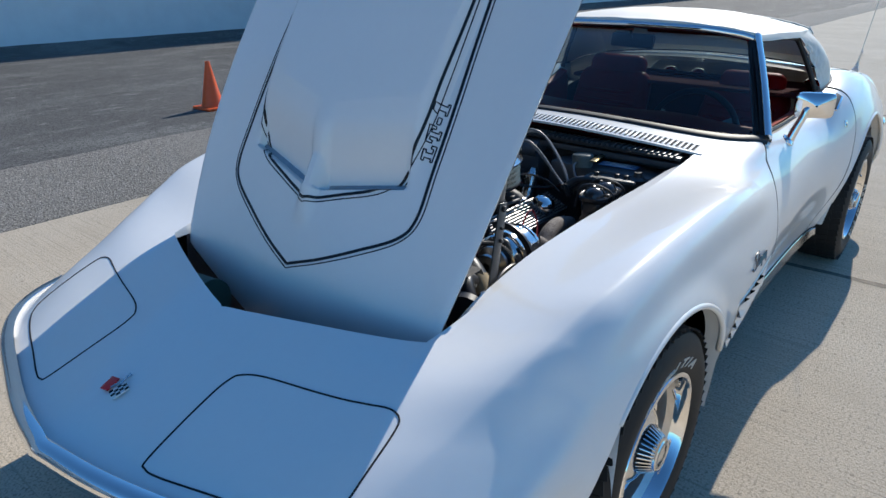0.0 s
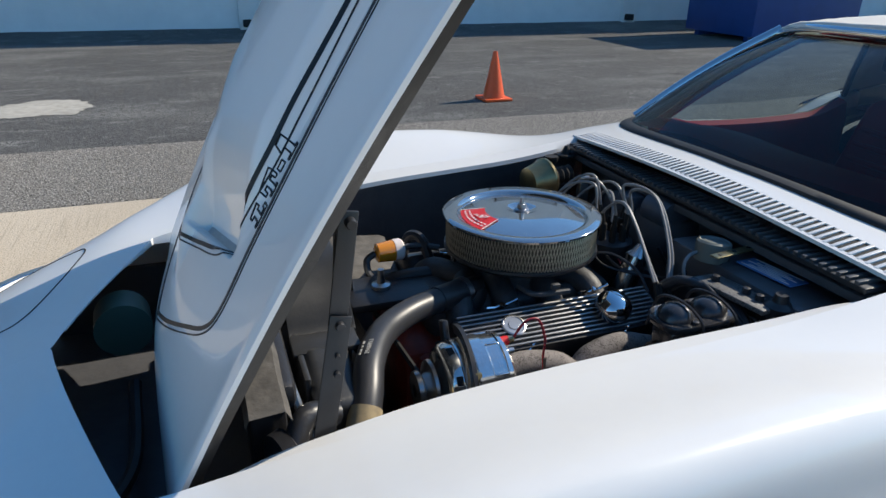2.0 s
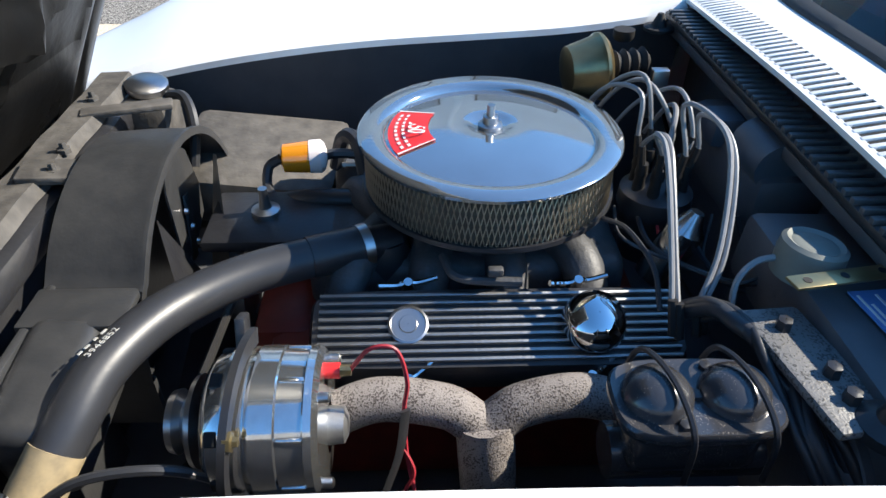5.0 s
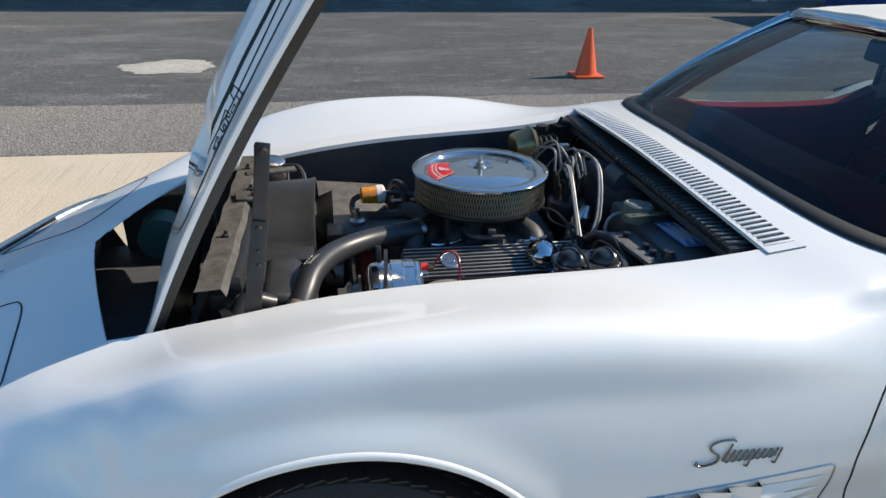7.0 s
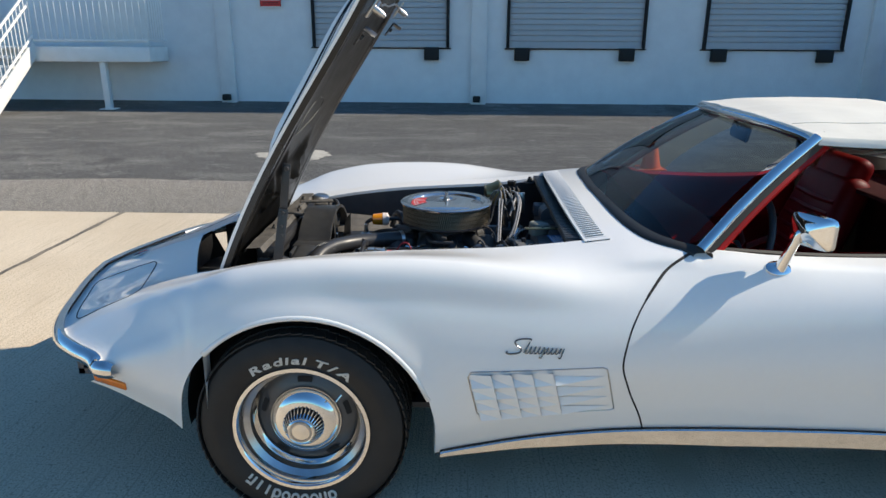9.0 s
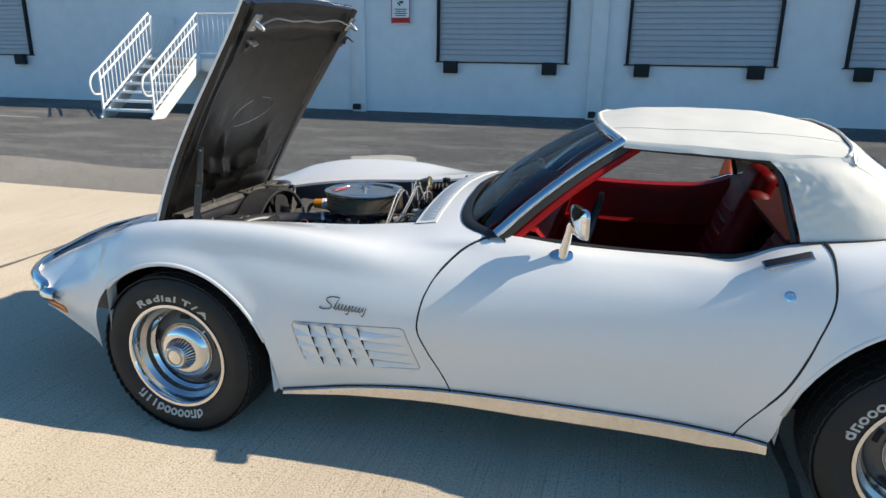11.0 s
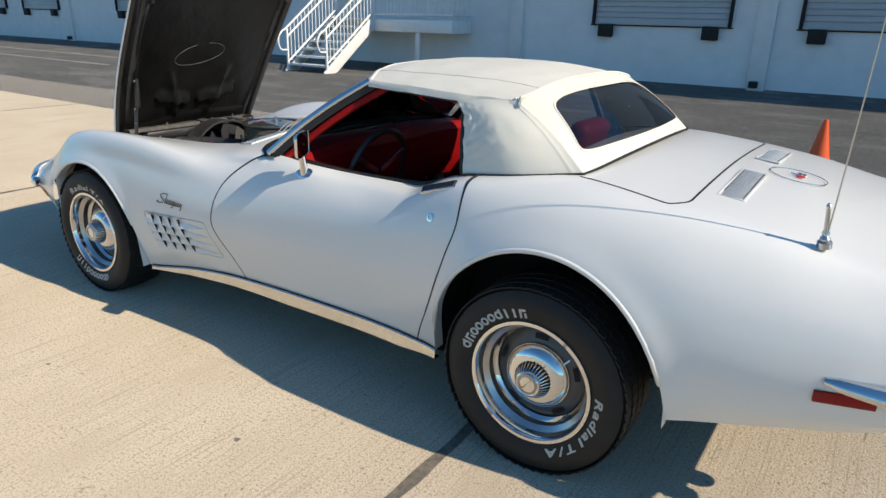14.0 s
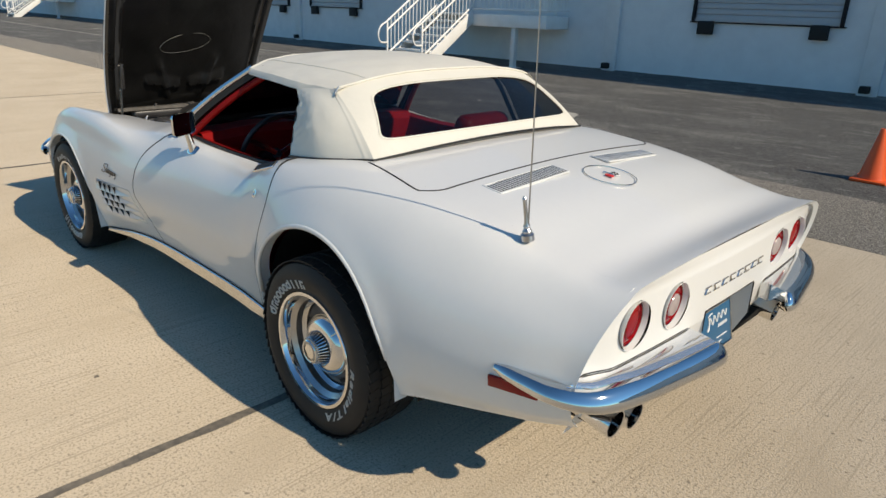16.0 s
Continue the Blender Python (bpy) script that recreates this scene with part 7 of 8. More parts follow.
part("blade", (rim_a + rim_b, [tuple(range(8)), tuple(range(15, 7, -1))] + [(i, (i + 1) % 8, 8 + (i + 1) % 8, 8 + i) for i in range(8)]), M_SHROUD, fan, "dark grey fan blade")
part("blade_arm", moved(box(0.004, 0.026, 0.110, 0.002), pose(-0.052, 0.082, 0.630, -14, 0, 0)), M_SHROUD, fan, "riveted blade arm")
for y, z in ((0.072, 0.665), (0.082, 0.630), (0.090, 0.596)):
    part("rivet", disc_closed([(-0.050, 0.006), (-0.045, 0.004)], "x", 10), M_STEEL, fan, m=Matrix.Translation((0, y, z)))
radiator = part("radiator", join(box(0.06, 0.74, 0.42, 0.01, (-0.225, 0, 0.50)), box(0.075, 0.76, 0.05, 0.015, (-0.215, 0, 0.725))), M_BLACK, car, "black radiator with top tank")
part("radiator_cap", moved(disc_closed([(0.0, 0.025), (0.012, 0.036), (0.022, 0.036), (0.026, 0.030)], "z", 28), pose(-0.165, 0.328, 0.745, 8, 6, 0)), M_STEEL, radiator, "grey metal filler cap")
part("filler_neck", box(0.09, 0.10, 0.10, 0.02, (-0.165, 0.315, 0.70)), M_DUSTY, radiator)
part("overflow_hose", tube([(-0.135, 0.325, 0.745), (-0.09, 0.29, 0.755), (-0.07, 0.25, 0.72), (-0.075, 0.22, 0.66)], 0.009, n=8), M_HOSE, radiator)
rows = []
for y in np.linspace(-0.47, 0.37, 36):
    w = 0.004 * noise_v((y, 0, 0), 12)
    rows.append([(-0.262 + w, y, 0.752), (-0.255 + w, y, 0.768 + 0.004 * noise_v((y, 1, 0), 8)), (-0.205 + w, y, 0.770 + 0.003 * noise_v((y, 2, 0), 8)), (-0.196 + w, y, 0.752)])
support = part("radiator_support", join(sheet(rows), moved(box(0.10, 0.055, 0.012, 0.003), pose(-0.185, 0.02, 0.768, 0, 6, 10)), moved(box(0.14, 0.03, 0.010, 0.003), pose(-0.16, 0.22, 0.768, 0, 0, 16))), M_DUSTY, car, "dusty foam-topped radiator support")
for x, y in ((-0.20, 0.075), (-0.19, 0.015), (-0.225, -0.22), (-0.225, 0.25)):
    part("bolt", disc_closed([(0.768, 0.010), (0.775, 0.010), (0.776, 0.006), (0.785, 0.005)], "z", 6), M_DUSTY, support, m=Matrix.Translation((x, y, 0.0)))
part("support_brace", tube([(-0.10, -0.44, 0.55), (-0.155, -0.36, 0.62), (-0.185, -0.30, 0.72)], 0.008, n=8), M_STEEL, car)
part("vacuum_can", join(tube([(-0.49, 0.21, 0.575), (-0.50, 0.30, 0.572)], 0.062, n=28), tube([(-0.50, 0.30, 0.572), (-0.505, 0.34, 0.570)], 0.03, n=16)), M_GREEN, car, "dull green vacuum can")
part("headlamp_mechanism", tube([(-0.50, -0.30, 0.50), (-0.47, -0.10, 0.45), (-0.48, 0.15, 0.47)], 0.014, n=8), M_BLACK, car, "black headlamp linkage rod")
horn = moved(disc_closed([(0.0, 0.052), (0.02, 0.056), (0.035, 0.04), (0.05, 0.02)], "x", 24), pose(-0.22, -0.43, 0.64, 0, 0, 20))
part("horn", join(horn, tube([(-0.20, -0.44, 0.66), (-0.17, -0.40, 0.70), (-0.12, -0.38, 0.68)], 0.020, n=10)), M_BLACK, car, "black horn trumpet")

# brake master cylinder
M_SPECK = speckled("speckled_gloss_black", (0.034, 0.034, 0.037), (0.17, 0.15, 0.13), 0.24, 520, 0.89, 0.96, bump=0.0002, coat=0.5)
M_GREASY = speckled("greasy_grey_steel", (0.135, 0.132, 0.128), (0.030, 0.029, 0.028), 0.5, 320, 0.76, 0.86, bump=0.001)
mc = part("master_cylinder", join(box(0.135, 0.075, 0.07, 0.018, (0.578, -0.372, 0.692), 3), tube([(0.50, -0.372, 0.655), (0.66, -0.372, 0.655)], 0.030, n=16)), M_SPECK, car, "black twin-reservoir brake master cylinder")
ring = []
for z, g in ((0.724, 0.97), (0.730, 1.0), (0.736, 1.0), (0.739, 0.965), (0.7375, 0.90)):
    ring.append([(0.578 + 0.084 * g * math.copysign(abs(math.cos(a)) ** 0.5, math.cos(a)), -0.372 + 0.050 * g * math.copysign(abs(math.sin(a)) ** 0.6, math.sin(a)), z) for a in np.linspace(0, 2 * math.pi, 57)[:-1]])
v, f = sheet(ring, closed_v=True)
part("lid", (v, f + [tuple(range(len(v) - 56, len(v)))]), M_SPECK, mc, "pressed speckled black lid")
for x in (0.540, 0.617):
    part("lid_dome", moved(disc_closed([(0.0, 0.036), (0.010, 0.034), (0.020, 0.026), (0.026, 0.014), (0.028, 0.004)], "z", 28), Matrix.Translation((x, -0.370, 0.736))), M_SPECK, mc, "worn domed reservoir lid", sharp=70)
    part("bail", tube([(x - 0.016, -0.312, 0.690), (x - 0.010, -0.322, 0.750), (x - 0.002, -0.345, 0.768), (x + 0.010, -0.385, 0.766), (x + 0.018, -0.425, 0.742), (x + 0.020, -0.430, 0.68)], 0.0033, n=6), M_BLACK, mc, "wire bail")
for x, y in ((0.578, -0.372), (0.60, -0.335), (0.556, -0.408)):
    part("lid_bolt", disc_closed([(0.737, 0.007), (0.742, 0.0065), (0.743, 0.003)], "z", 6), M_BLACK, mc, m=Matrix.Translation((x, y, 0)))
part("brake_booster", moved(disc_closed([(0.0, 0.09), (0.03, 0.115), (0.06, 0.115), (0.10, 0.08)], "x", 32), pose(0.70, -0.372, 0.60)), M_BAY, car, "round black brake booster")
plate = part("wiring_plate", moved(box(0.075, 0.17, 0.012, 0.004), pose(0.708, -0.345, 0.746, 0, 6, 10)), M_GREASY, car, "speckled black bracket plate")
for x, y in ((0.714, -0.361), (0.716, -0.394), (0.695, -0.295)):
    part("bolt", disc_closed([(0.744, 0.014), (0.750, 0.014), (0.751, 0.009), (0.765, 0.008), (0.766, 0.004)], "z", 6), M_BLACK, plate, m=Matrix.Translation((x, y, 0)))
part("cap_knob", moved(disc_closed([(0.0, 0.030), (0.012, 0.030), (0.02, 0.016), (0.035, 0.012)], "z", 20), pose(0.738, -0.424, 0.742)), M_BLACK, car, "black rubber-capped switch")
random.seed(11)
for k in range(5):
    o = Vector((random.uniform(-0.012, 0.012), random.uniform(-0.012, 0.012), random.uniform(-0.020, -0.006)))
    path = [Vector(q) + o for q in ((0.632, -0.215, 0.715), (0.650, -0.245, 0.748), (0.664, -0.285, 0.757), (0.664 + 0.02 * (k % 3), -0.335, 0.750), (0.672 + 0.012 * k, -0.395, 0.725), (0.69 + 0.012 * k, -0.445, 0.685))]
    part("wiring_loom", tube(path, 0.0062 + 0.0020 * (k % 3), n=10), M_HOSE if k % 3 else M_BLACK, car, "black taped wiring loom")
for k in range(6):
    x = 0.60 + 0.035 * k
    path = [Vector((x, 0.02 + 0.03 * math.sin(k), 0.70)), Vector((x + 0.03 * math.sin(3 * k), -0.05, 0.69 - 0.01 * k)), Vector((0.70 + 0.01 * k, -0.10 - 0.01 * k, 0.67)), Vector((0.72 + 0.02 * k, -0.16, 0.70)), Vector((0.80, -0.13 - 0.02 * k, 0.72))]
    part("wire", tube(path, 0.0028 + 0.0012 * (k % 2), n=6), M_REDWIRE if k == 2 else M_HOSE, car, "thin loose engine wire")
heater = part("heater_box", join(moved(box(0.17, 0.42, 0.10, 0.015), pose(0.825, -0.29, 0.709, 0, 2, 0)), moved(box(0.12, 0.30, 0.12, 0.03), pose(0.85, 0.14, 0.70))), M_BAY, car, "black heater box on the firewall")
part("label", moved(box(0.056, 0.135, 0.002, 0), pose(0.818, -0.318, 0.7645, 0, 2, 6)), M_BLUE_LABEL, heater, "blue printed label")
part("label_lines", join(*[moved(box(0.003, 0.118 - 0.03 * (k % 3), 0.001, 0, (-0.022 + 0.0075 * k, 0, 0.0018)), pose(0.818, -0.318, 0.7645, 0, 2, 6)) for k in range(7)]), M_SIGN, heater, "white label lettering bars")
part("canister", moved(disc_closed([(-0.03, 0.036), (0.0, 0.038), (0.012, 0.037), (0.016, 0.032), (0.013, 0.026), (0.015, 0.020)], "z", 32), pose(0.759, -0.206, 0.784, -4, 6, 0)), shader("grey_green_plastic", (0.16, 0.17, 0.15), 0.5, tint=(0.10, 0.11, 0.10), scale=40, amount=0.7), car, "round grey vacuum canister")
part("canister_hose", tube([(0.735, -0.20, 0.775), (0.70, -0.205, 0.772), (0.675, -0.22, 0.755), (0.668, -0.24, 0.72)], 0.004, n=6), M_WIRE, car)
strap = part("bracket_strap", moved(box(0.135, 0.022, 0.004, 0.0015), pose(0.766, -0.260, 0.793, 0, 3, 12)), M_GOLD, car, "tan steel strap with holes")
for x in (-0.048, 0.0, 0.05):
    part("hole", disc_closed([(0.0021, 0.005), (0.0026, 0.005)], "z", 12), M_DARK, strap, m=pose(0.766, -0.260, 0.793, 0, 3, 12) @ Matrix.Translation((x, 0, 0)))

# distributor and leads
dist = part("distributor", moved(disc_closed([(0.60, 0.04), (0.68, 0.05), (0.69, 0.056), (0.715, 0.054), (0.725, 0.036), (0.728, 0.02)], "z", 28), Matrix.Translation((0.668, 0.045, 0))), M_BLACK, car, "black distributor cap with grey leads")
ends = []
for k in range(8):
    a = 2 * math.pi * k / 8 + 0.3
    base = Vector((0.668 + 0.034 * math.cos(a), 0.045 + 0.034 * math.sin(a), 0.715))
    part("tower", moved(disc_closed([(0.0, 0.010), (0.03, 0.008), (0.034, 0.010), (0.05, 0.008)], "z", 10), Matrix.Translation(base)), M_RUBBER, dist)
    ends.append(base + Vector((0, 0, 0.045)))
random.seed(4)
LEADS = [
    [(0.622, -0.020, 0.840), (0.618, -0.065, 0.850), (0.614, -0.115, 0.822), (0.610, -0.180, 0.760), (0.606, -0.224, 0.716)],
    [(0.632, -0.010, 0.835), (0.630, -0.055, 0.842), (0.624, -0.105, 0.815), (0.618, -0.175, 0.755), (0.613, -0.228, 0.714)],
    [(0.668, 0.020, 0.862), (0.682, -0.045, 0.875), (0.690, -0.095, 0.850), (0.668, -0.175, 0.772), (0.634, -0.226, 0.716)],
    [(0.690, 0.015, 0.850), (0.694, -0.055, 0.866), (0.696, -0.105, 0.838), (0.674, -0.180, 0.765), (0.643, -0.222, 0.716)],
    [(0.640, 0.100, 0.865), (0.625, 0.160, 0.845), (0.600, 0.215, 0.780), (0.59, 0.245, 0.70)],
    [(0.655, 0.110, 0.850), (0.640, 0.175, 0.830), (0.615, 0.225, 0.765), (0.60, 0.25, 0.68)],
    [(0.630, 0.085, 0.850), (0.605, 0.150, 0.835), (0.585, 0.210, 0.770), (0.57, 0.245, 0.68)],
    [(0.700, 0.090, 0.840), (0.700, 0.160, 0.825), (0.670, 0.220, 0.770), (0.63, 0.25, 0.68)],
]
for k, path in zip((5, 4, 6, 7, 2, 1, 3, 0), LEADS):
    start = ends[k]
    rise = start + (start - Vector((0.668, 0.045, start.z))) * 0.25 + Vector((0, 0, 0.035))
    part("ignition_lead", tube([start, rise, *path], 0.0036, n=8), M_WIRE, dist, "grey ignition lead")
    part("lead_boot", tube([start - Vector((0, 0, 0.015)), rise], [0.0075, 0.005], n=8), M_RUBBER, dist, "black rubber lead boot")
    if path[-1][1] < 0:
        g = Vector(path[-1])
        part("lead_boot", tube([g + Vector((0, 0.004, 0.012)), g + Vector((0.004, -0.012, -0.03))], 0.006, n=8), M_RUBBER, dist, "black rubber lead boot")
part("coil_lead", tube([(0.668, 0.045, 0.76), (0.69, 0.09, 0.815), (0.70, 0.15, 0.80), (0.69, 0.20, 0.73)], 0.0042, n=8), M_WIRE, dist)
part("ignition_coil", moved(disc_closed([(0.0, 0.028), (0.09, 0.028), (0.10, 0.02), (0.12, 0.01)], "z", 20), pose(0.655, -0.045, 0.62, 0, 20, 0)), M_CHROME_WORN, car, "ignition coil")
servo = part("cruise_servo", moved(disc_closed([(-0.055, 0.020), (-0.050, 0.042), (0.0, 0.055), (0.006, 0.060), (0.012, 0.060), (0.020, 0.052), (0.024, 0.020)], "x", 32), pose(0.628, 0.345, 0.785, 0, -4, 8)), M_GOLD, car, "gold zinc vacuum servo")
part("bellows", moved(lathe([(0.024, 0.018)] + [(0.03 + 0.009 * k, 0.026 if k % 2 else 0.018) for k in range(8)] + [(0.105, 0.010)], "x", 20), pose(0.628, 0.345, 0.785, 0, -4, 8)), M_RUBBER, servo, "black rubber bellows")
part("bracket", box(0.03, 0.02, 0.09, 0.003, (0.735, 0.30, 0.755)), M_STEEL, servo)
part("bump_stop", moved(disc_closed([(0.0, 0.03), (0.006, 0.03), (0.008, 0.016), (0.032, 0.006)], "z", 20), pose(0.79, 0.50, 0.80)), M_RUBBER, car, "rubber hood stop")
part("bump_stop", moved(disc_closed([(0.0, 0.016), (0.006, 0.02), (0.02, 0.02)], "z", 16), pose(0.70, 0.43, 0.805)), M_RUBBER, car, "rubber hood stop")
part("wiper_motor", join(moved(disc_closed([(-0.06, 0.04), (0.03, 0.042), (0.05, 0.02)], "y", 24), pose(0.83, 0.07, 0.765)), box(0.05, 0.06, 0.05, 0.008, (0.80, 0.16, 0.76))), shader("dull_blue_grey_paint", (0.075, 0.088, 0.11), 0.45, tint=(0.045, 0.05, 0.06), scale=30, amount=0.7), car, "blue-grey wiper motor")
part("breather_hose", tube([(0.555, -0.07, 0.742), (0.58, -0.10, 0.745), (0.60, -0.16, 0.73), (0.60, -0.21, 0.70)], 0.0035, n=6), M_HOSE, engine)
part("fuel_log", join(tube([(0.34, -0.10, 0.705), (0.36, -0.14, 0.70), (0.44, -0.15, 0.70)], 0.006, n=8), box(0.02, 0.012, 0.012, 0.003, (0.405, -0.148, 0.716))), M_CAST, engine)

# ---- ground ----
def slab(name, x0, x1, y0, y1, top, thick, mat, label="", parent=None, bevel=0.006):
    return part(name, box(x1 - x0, y1 - y0, thick, bevel, ((x0 + x1) / 2, (y0 + y1) / 2, top - thick / 2), 1), mat, parent, label)


ground = part("ground", box(900, 900, 0.2, 0, (0, 0, -0.106)), M_ASPHALT, None, "dark worn asphalt yard with pale stains")
tagged(ground, category="ground", kind="structure")
strip = []
for x in np.linspace(-60, 60, 241):
    e = 2.955 + 0.02 * noise_v((x, 0, 0), 1.7) + 0.012 * noise_v((x, 3, 0), 9.0)
    f = 4.35 + 0.25 * noise_v((x, 5, 0), 0.5) + 0.06 * noise_v((x, 9, 0), 3.0)
    strip.append([(x, e, -0.006), (x, e + 0.006, -0.002), (x, f, -0.0035)])
edge_band = part("asphalt_edge", sheet(strip), M_ASPHALT_OLD, None, "weathered grey asphalt band beside the concrete")
tagged(edge_band, category="ground", kind="structure")
pavement = thing("pavement", "pale broom-finished concrete slabs with dark joints", "pavement", kind="structure")
JX = [2.23 + 4.70 * k for k in range(-9, 9)]
for x0, x1 in zip(JX, JX[1:]):
    for y0, y1 in ((-26.0, -9.45), (-9.45, -3.22), (-3.22, 2.94)):
        slab("slab", x0 + 0.005, x1 - 0.005, y0 + 0.005, y1 - 0.005, 0.0, 0.15, M_CONCRETE, parent=pavement)
for x in JX:
    if -8 < x < 8:
        part("joint_stain", sheet([[(x - 0.020 + 0.014 * noise_v((x, y, 1), 5), y, 0.0012), (x + 0.020 + 0.014 * noise_v((x, y, 7), 5), y, 0.0012)] for y in np.linspace(-9, 2.93, 180)]), M_JOINT, pavement, "dirty tar-stained joint")
random.seed(21)
for x0, y0, x1, y1 in ((-1.4, -2.2, 0.1, -1.5), (1.2, -2.4, 1.6, -1.2)):
    pts = []
    for t in np.linspace(0, 1, 26):
        pts.append(Vector((x0 + (x1 - x0) * t + random.uniform(-0.012, 0.012), y0 + (y1 - y0) * t + 0.05 * math.sin(5 * t + x0) + random.uniform(-0.012, 0.012), 0.0008)))
    part("crack", sheet([[p + Vector((0, 0.0014, 0)) for p in pts], [p - Vector((0.0008, 0.0014, 0)) for p in pts]]), M_JOINT, pavement, "hairline crack")
for k in range(26):
    x, y, r = random.uniform(-1.5, 6.5), random.uniform(-3.1, 2.7), random.uniform(0.004, 0.012)
    part("spot", ([(x + r * (1 + 0.3 * math.sin(3 * a + k)) * math.cos(a), y + r * math.sin(a), 0.0008) for a in np.linspace(0, 2 * math.pi, 10)[:-1]], [tuple(range(9))]), M_JOINT, pavement, "small dark stain")
blob = []
for a in np.linspace(0, 2 * math.pi, 97)[:-1]:
    c, d = math.cos(a), math.sin(a)
    r = 1 + 0.25 * noise_v((c, d, 0), 1.6) + 0.16 * noise_v((c, d, 5), 5.0) + 0.08 * noise_v((c, d, 9), 14.0)
    blob.append((-1.70 + 0.52 * r * c, 6.05 + 0.38 * r * d))
patch = part("cement_patch", ([(x, y, -0.001) for x, y in blob] + [(-1.70, 6.05, 0.001)], [(i, (i + 1) % 96, 96) for i in range(96)]), M_PATCH, None, "pale cement patch in the asphalt")
tagged(patch, category="patch", kind="structure")
for x0, x1, y in ((-40, -14, 7.4), (-30, -11, 9.1)):
    line = part("parking_line", box(x1 - x0, 0.10, 0.004, 0, ((x0 + x1) / 2, y, -0.003)), M_PATCH, None, "faded painted parking line")
    tagged(line, category="line", kind="structure")

# ---- warehouse ----
WALL_Y, WALL_TOP = 12.40, 7.4
wall = part("wall_north", box(150, 0.4, WALL_TOP, 0.0, (-20, WALL_Y + 0.24, WALL_TOP / 2 - 0.05)), M_WALL, None, "white painted warehouse wall in shade")
tagged(wall, category="wall", kind="structure")
back = part("warehouse_roof", box(150, 30, 0.3, 0.0, (-20, WALL_Y + 15.5, WALL_TOP - 0.2)), M_WALL, None, "flat warehouse roof")
tagged(back, category="roof", kind="structure")


foot = []
for x in np.linspace(-95, 55, 301):
    foot.append([(x, WALL_Y - 0.62 + 0.05 * noise_v((x, 2, 0), 1.1), -0.004), (x, WALL_Y - 0.30, 0.045 + 0.012 * noise_v((x, 4, 0), 2.0)), (x, WALL_Y + 0.05, 0.125 + 0.012 * noise_v((x, 6, 0), 2.5))])
part("wall_foot", sheet(foot), M_ASPHALT, wall, "asphalt ramped up against the wall's foot")


def pilaster(x):
    p = part("pilaster", box(0.34, 0.10, WALL_TOP, 0.012, (x, WALL_Y - 0.01, WALL_TOP / 2 - 0.05)), M_WALL, wall)
    part("scupper", box(0.16, 0.16, 0.13, 0.015, (x - 0.03, WALL_Y - 0.12, 0.22)), M_BUMPER_PAD, wall, "black drain shoe")


def dock_door(x0, x1, no):
    d = thing("door_%d" % no, "closed grey ribbed roll-up dock door in a white wall", "door", (x0, WALL_Y, 1.32), "dock doors", "structure")
    w = x1 - x0
    part("door_frame", join(box(0.06, 0.10, 2.75, 0.01, (-0.03, 0.0, 1.35)), box(0.06, 0.10, 2.75, 0.01, (w + 0.03, 0.0, 1.35)), box(w + 0.12, 0.10, 0.06, 0.01, (w / 2, 0.0, 2.73))), M_DARK, d, "dark door frame")
    sl = mesh_of("shutter_slat", *box(w, 0.03, 0.112, 0.012), M_SHUTTER)
    for k in range(24):
        ob = new("shutter_slat", sl)
        ob.parent = d
        ob.matrix_basis = pose(w / 2, 0.022, 0.065 + 0.112 * k, -7, 0, 0)
    part("bottom_bar", box(w, 0.05, 0.05, 0.008, (w / 2, 0.01, 0.0)), M_SHUTTER, d, "shutter bottom bar")
    part("dock_edge", box(w + 0.2, 0.05, 0.025, 0.005, (w / 2, 0.02, -0.04)), M_DARK, d, "dark dock edge angle")
    for x in (0.28, w - 0.32):
        pad = thing("dock_bumper", "black rubber dock bumper on the white wall", "bumper", (x0 + x, WALL_Y - 0.02, 1.17), "dock bumpers")
        part("pad", box(0.32, 0.14, 0.27, 0.02, (0, -0.03, 0)), M_BUMPER_PAD, pad)
        part("bracket", box(0.36, 0.02, 0.05, 0.004, (0, 0.03, 0.14)), M_DARK, pad)


doors_x = [-2.74, 1.45, 5.64, 9.83, 14.0, -17.20, -21.55, -28.6, -33.0]
for no, x in enumerate(doors_x, 1):
    dock_door(x, x + 2.84, no)
for x in (-4.72, 0.80, 9.2, -18.05, -25.0, -37, 17.6):
    pilaster(x)

sign = thing("wall_sign", "red and white warning sign with unreadable lettering bars", "sign", (-3.66, WALL_Y - 0.03, 2.40))
part("board", box(0.46, 0.012, 0.60, 0.004), M_SIGN, sign)
part("red_band", join(box(0.44, 0.004, 0.12, 0, (0, -0.008, -0.22)), box(0.44, 0.004, 0.05, 0, (0, -0.008, 0.27)), box(0.02, 0.004, 0.58, 0, (-0.215, -0.008, 0)), box(0.02, 0.004, 0.58, 0, (0.215, -0.008, 0))), M_RED_LABEL, sign)
part("lettering", join(*[box(0.30 - 0.05 * (k % 2), 0.003, 0.018, 0, (0, -0.008, 0.02 - 0.045 * k)) for k in range(4)], *[box(0.34, 0.003, 0.014, 0, (0, -0.011, -0.20 - 0.035 * k)) for k in range(2)]), M_DARK, sign)
part("pictogram", join(box(0.10, 0.003, 0.05, 0.01, (0.02, -0.009, 0.17)), moved(box(0.09, 0.003, 0.03, 0.005), pose(-0.04, -0.009, 0.13, 0, 40, 0))), M_DARK, sign)


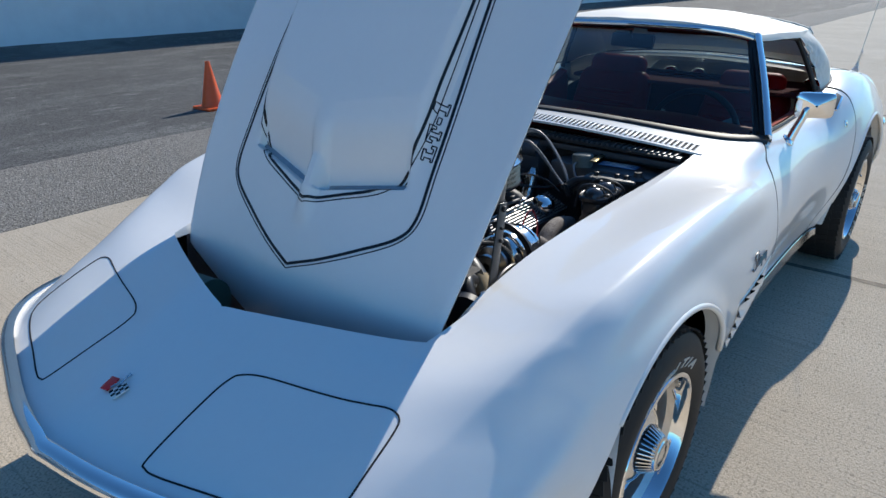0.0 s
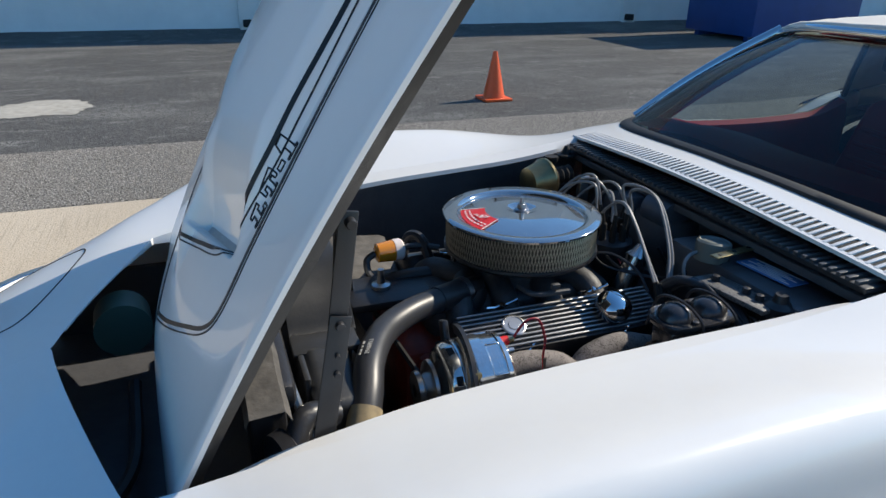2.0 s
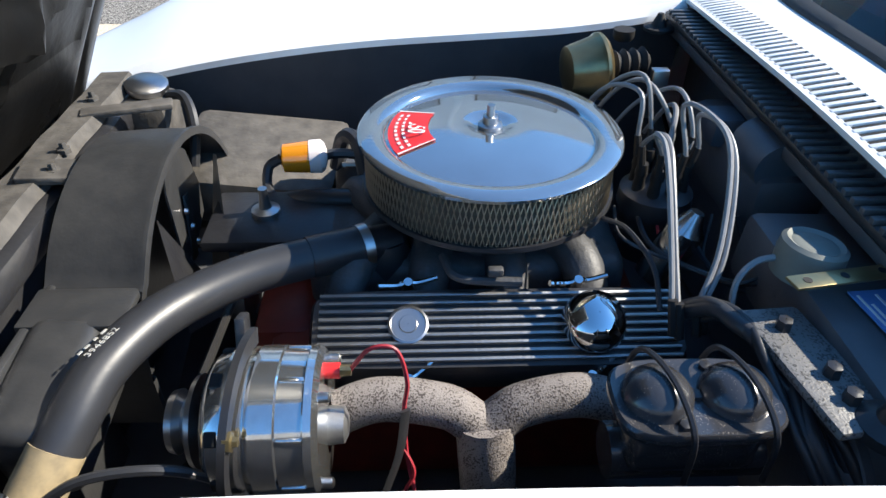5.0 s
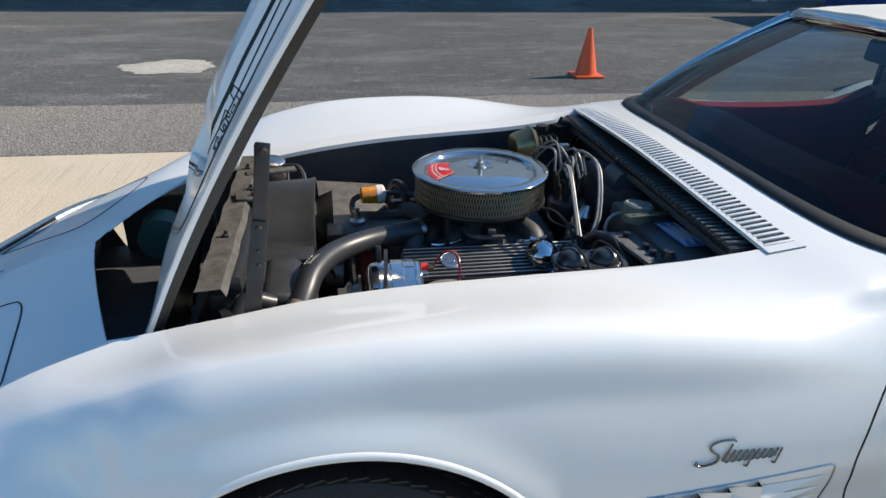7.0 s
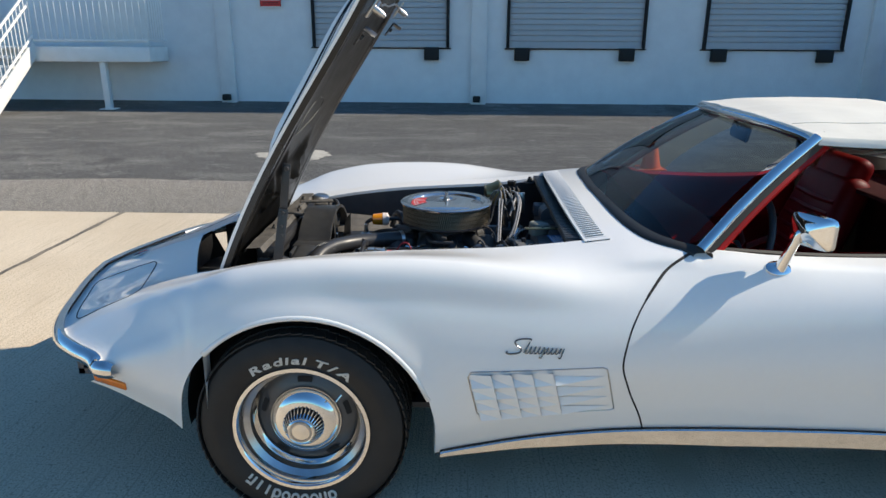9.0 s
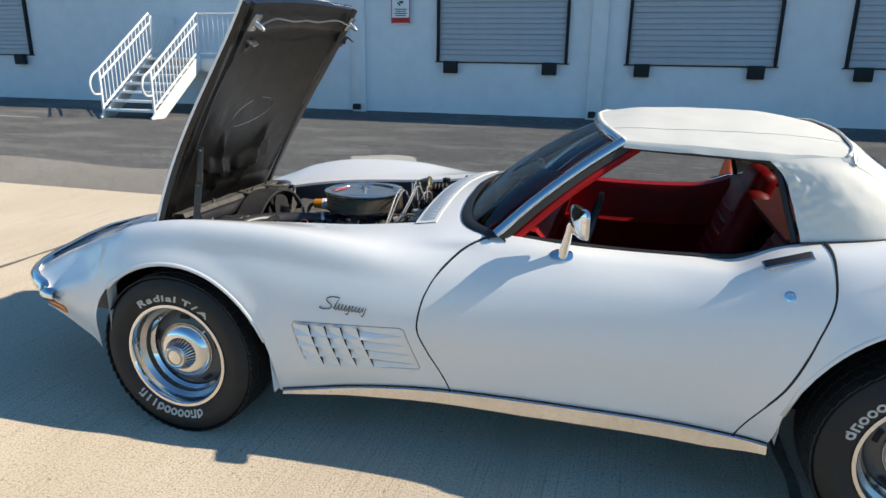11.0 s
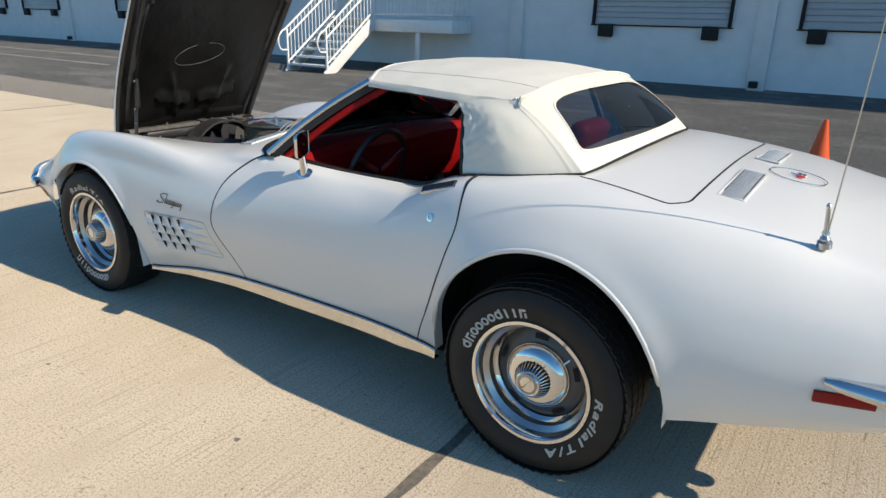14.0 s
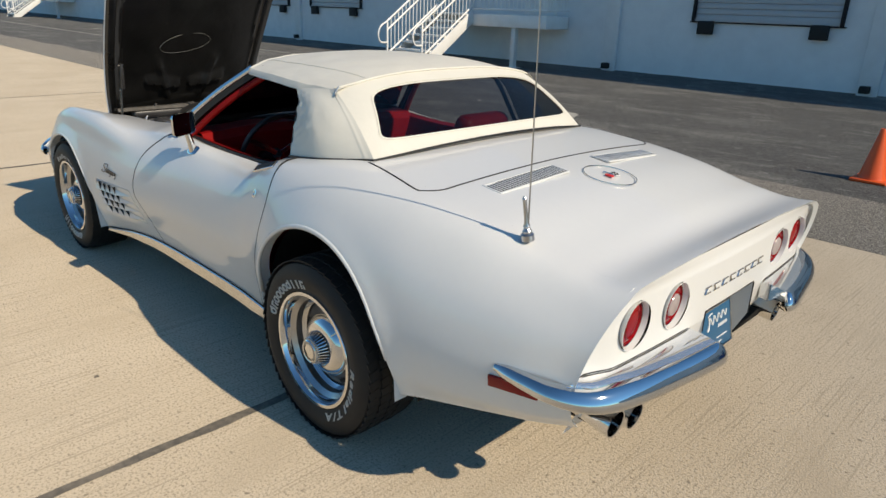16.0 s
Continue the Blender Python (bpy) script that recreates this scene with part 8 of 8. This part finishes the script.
def stair(x0, x1, x_end, y_foot, y_top, height, steps=7):
    """A flight between x0 and x1 that climbs towards the wall to a landing, with railings on both sides."""
    st = thing("entry_stairs", "white painted steel stairs and landing with railings", "stairs", (x0, y_foot, 0))
    run, rise, w = (y_top - y_foot) / steps, height / steps, x1 - x0
    for k in range(steps):
        part("tread", box(w - 0.06, run + 0.03, 0.05, 0.006, (w / 2, (k + 0.5) * run, (k + 1) * rise - 0.025)), M_WHITE_STEEL, st)
    a = math.degrees(math.atan2(height, y_top - y_foot))
    ln = math.hypot(height, y_top - y_foot)
    for x in (0, w):
        part("stringer", moved(box(0.04, ln + 0.1, 0.28, 0.005), pose(x, (y_top - y_foot) / 2, height / 2 - 0.06, a, 0, 0)), M_WHITE_STEEL, st)
    deep = WALL_Y - y_top
    part("landing", box(x_end - x0, deep, 0.30, 0.01, ((x_end - x0) / 2, y_top - y_foot + deep / 2, height - 0.15)), M_WHITE_STEEL, st)
    px, py = x_end - x0 - 1.08, y_top - y_foot + 0.15
    post = part("post", box(0.13, 0.13, height - 0.28, 0.008, (px, py, (height - 0.28) / 2)), M_WHITE_STEEL, st)
    part("base_plate", box(0.30, 0.30, 0.02, 0.003, (px, py, 0.01)), M_WHITE_STEEL, post)
    bar = mesh_of("baluster", *box(0.022, 0.022, 0.86, 0.004), M_WHITE_STEEL)
    D = y_top - y_foot
    for x in (0.0, w):
        n = 14
        for k in range(n + 1):
            ob = new("baluster", bar)
            ob.parent = st
            ob.matrix_basis = pose(x, D * k / n, height * k / n + 0.58)
        for up in (0.20, 0.80, 1.02):
            part("handrail", tube([(x, -0.02, up), (x, D, height + up)], 0.026, n=8, smooth=False), M_WHITE_STEEL, st)
        part("rail_return", tube([(x, 0.0, 1.03), (x, -0.22, 0.90), (x, -0.30, 0.70), (x, -0.22, 0.52), (x, -0.02, 0.50)], 0.024, n=8), M_WHITE_STEEL, st)
        part("newel", box(0.05, 0.05, 1.02, 0.006, (x, 0.0, 0.51)), M_WHITE_STEEL, st)
    L = x_end - x0
    for k in range(19):
        ob = new("baluster", bar)
        ob.parent = st
        ob.matrix_basis = pose(w + (L - w) * k / 18, D + 0.02, height + 0.55)
    for k in range(1, 8):
        ob = new("baluster", bar)
        ob.parent = st
        ob.matrix_basis = pose(L - 0.02, D + deep * k / 8, height + 0.55)
    for up in (0.12, 1.0):
        part("handrail", tube([(w, D + 0.02, height + up), (L - 0.02, D + 0.02, height + up), (L - 0.02, D + deep, height + up)], 0.026, n=8, smooth=False), M_WHITE_STEEL, st)
    for k in range(19):
        ob = new("baluster", bar)
        ob.parent = st
        ob.matrix_basis = pose(0.02, D + deep * k / 18, height + 0.55)
    return st


stair(-9.75, -8.42, -6.0, 9.70, 11.50, 1.28)
stair(-47.5, -46.0, -43.0, 9.70, 11.50, 1.28)
entry = part("door_20", join(box(1.0, 0.06, 2.1, 0.01, (-6.9, WALL_Y + 0.02, 2.32))), M_WHITE_STEEL, None, "white steel entry door on the landing")
tagged(entry, category="door", kind="structure")

# ---- cone, dumpster ----
cone = thing("traffic_cone", "orange plastic traffic cone standing on the asphalt", "cone", (2.70, 5.27, -0.006))
part("base", box(0.31, 0.31, 0.03, 0.012, (0, 0, 0.015)), M_ORANGE, cone)
part("body", lathe([(0.025, 0.120), (0.05, 0.112), (0.455, 0.030), (0.488, 0.026), (0.497, 0.022), (0.482, 0.018)], "z", 40), M_ORANGE, cone)

bin_ = thing("dumpster", "large blue steel dumpster near the wall", "dumpster", (10.9, 9.9, -0.006))
part("hopper", box(2.6, 1.9, 1.9, 0.02, (0, 0, 1.05)), M_BLUE, bin_)
part("rib", join(*[box(0.10, 2.0, 0.10, 0.01, (x, 0, 1.0)) for x in (-1.0, 0, 1.0)], box(2.7, 2.0, 0.12, 0.01, (0, 0, 1.95))), M_BLUE, bin_)
part("decal", join(box(0.10, 0.004, 0.45, 0, (-0.45, -0.96, 1.55)), box(0.14, 0.004, 0.12, 0, (-0.1, -0.96, 1.75))), M_YELLOW, bin_, "worn yellow and white decal")
for y in (-0.7, 0.7):
    part("skid", box(2.4, 0.12, 0.12, 0.01, (0, y, 0.06)), M_BLUE, bin_)
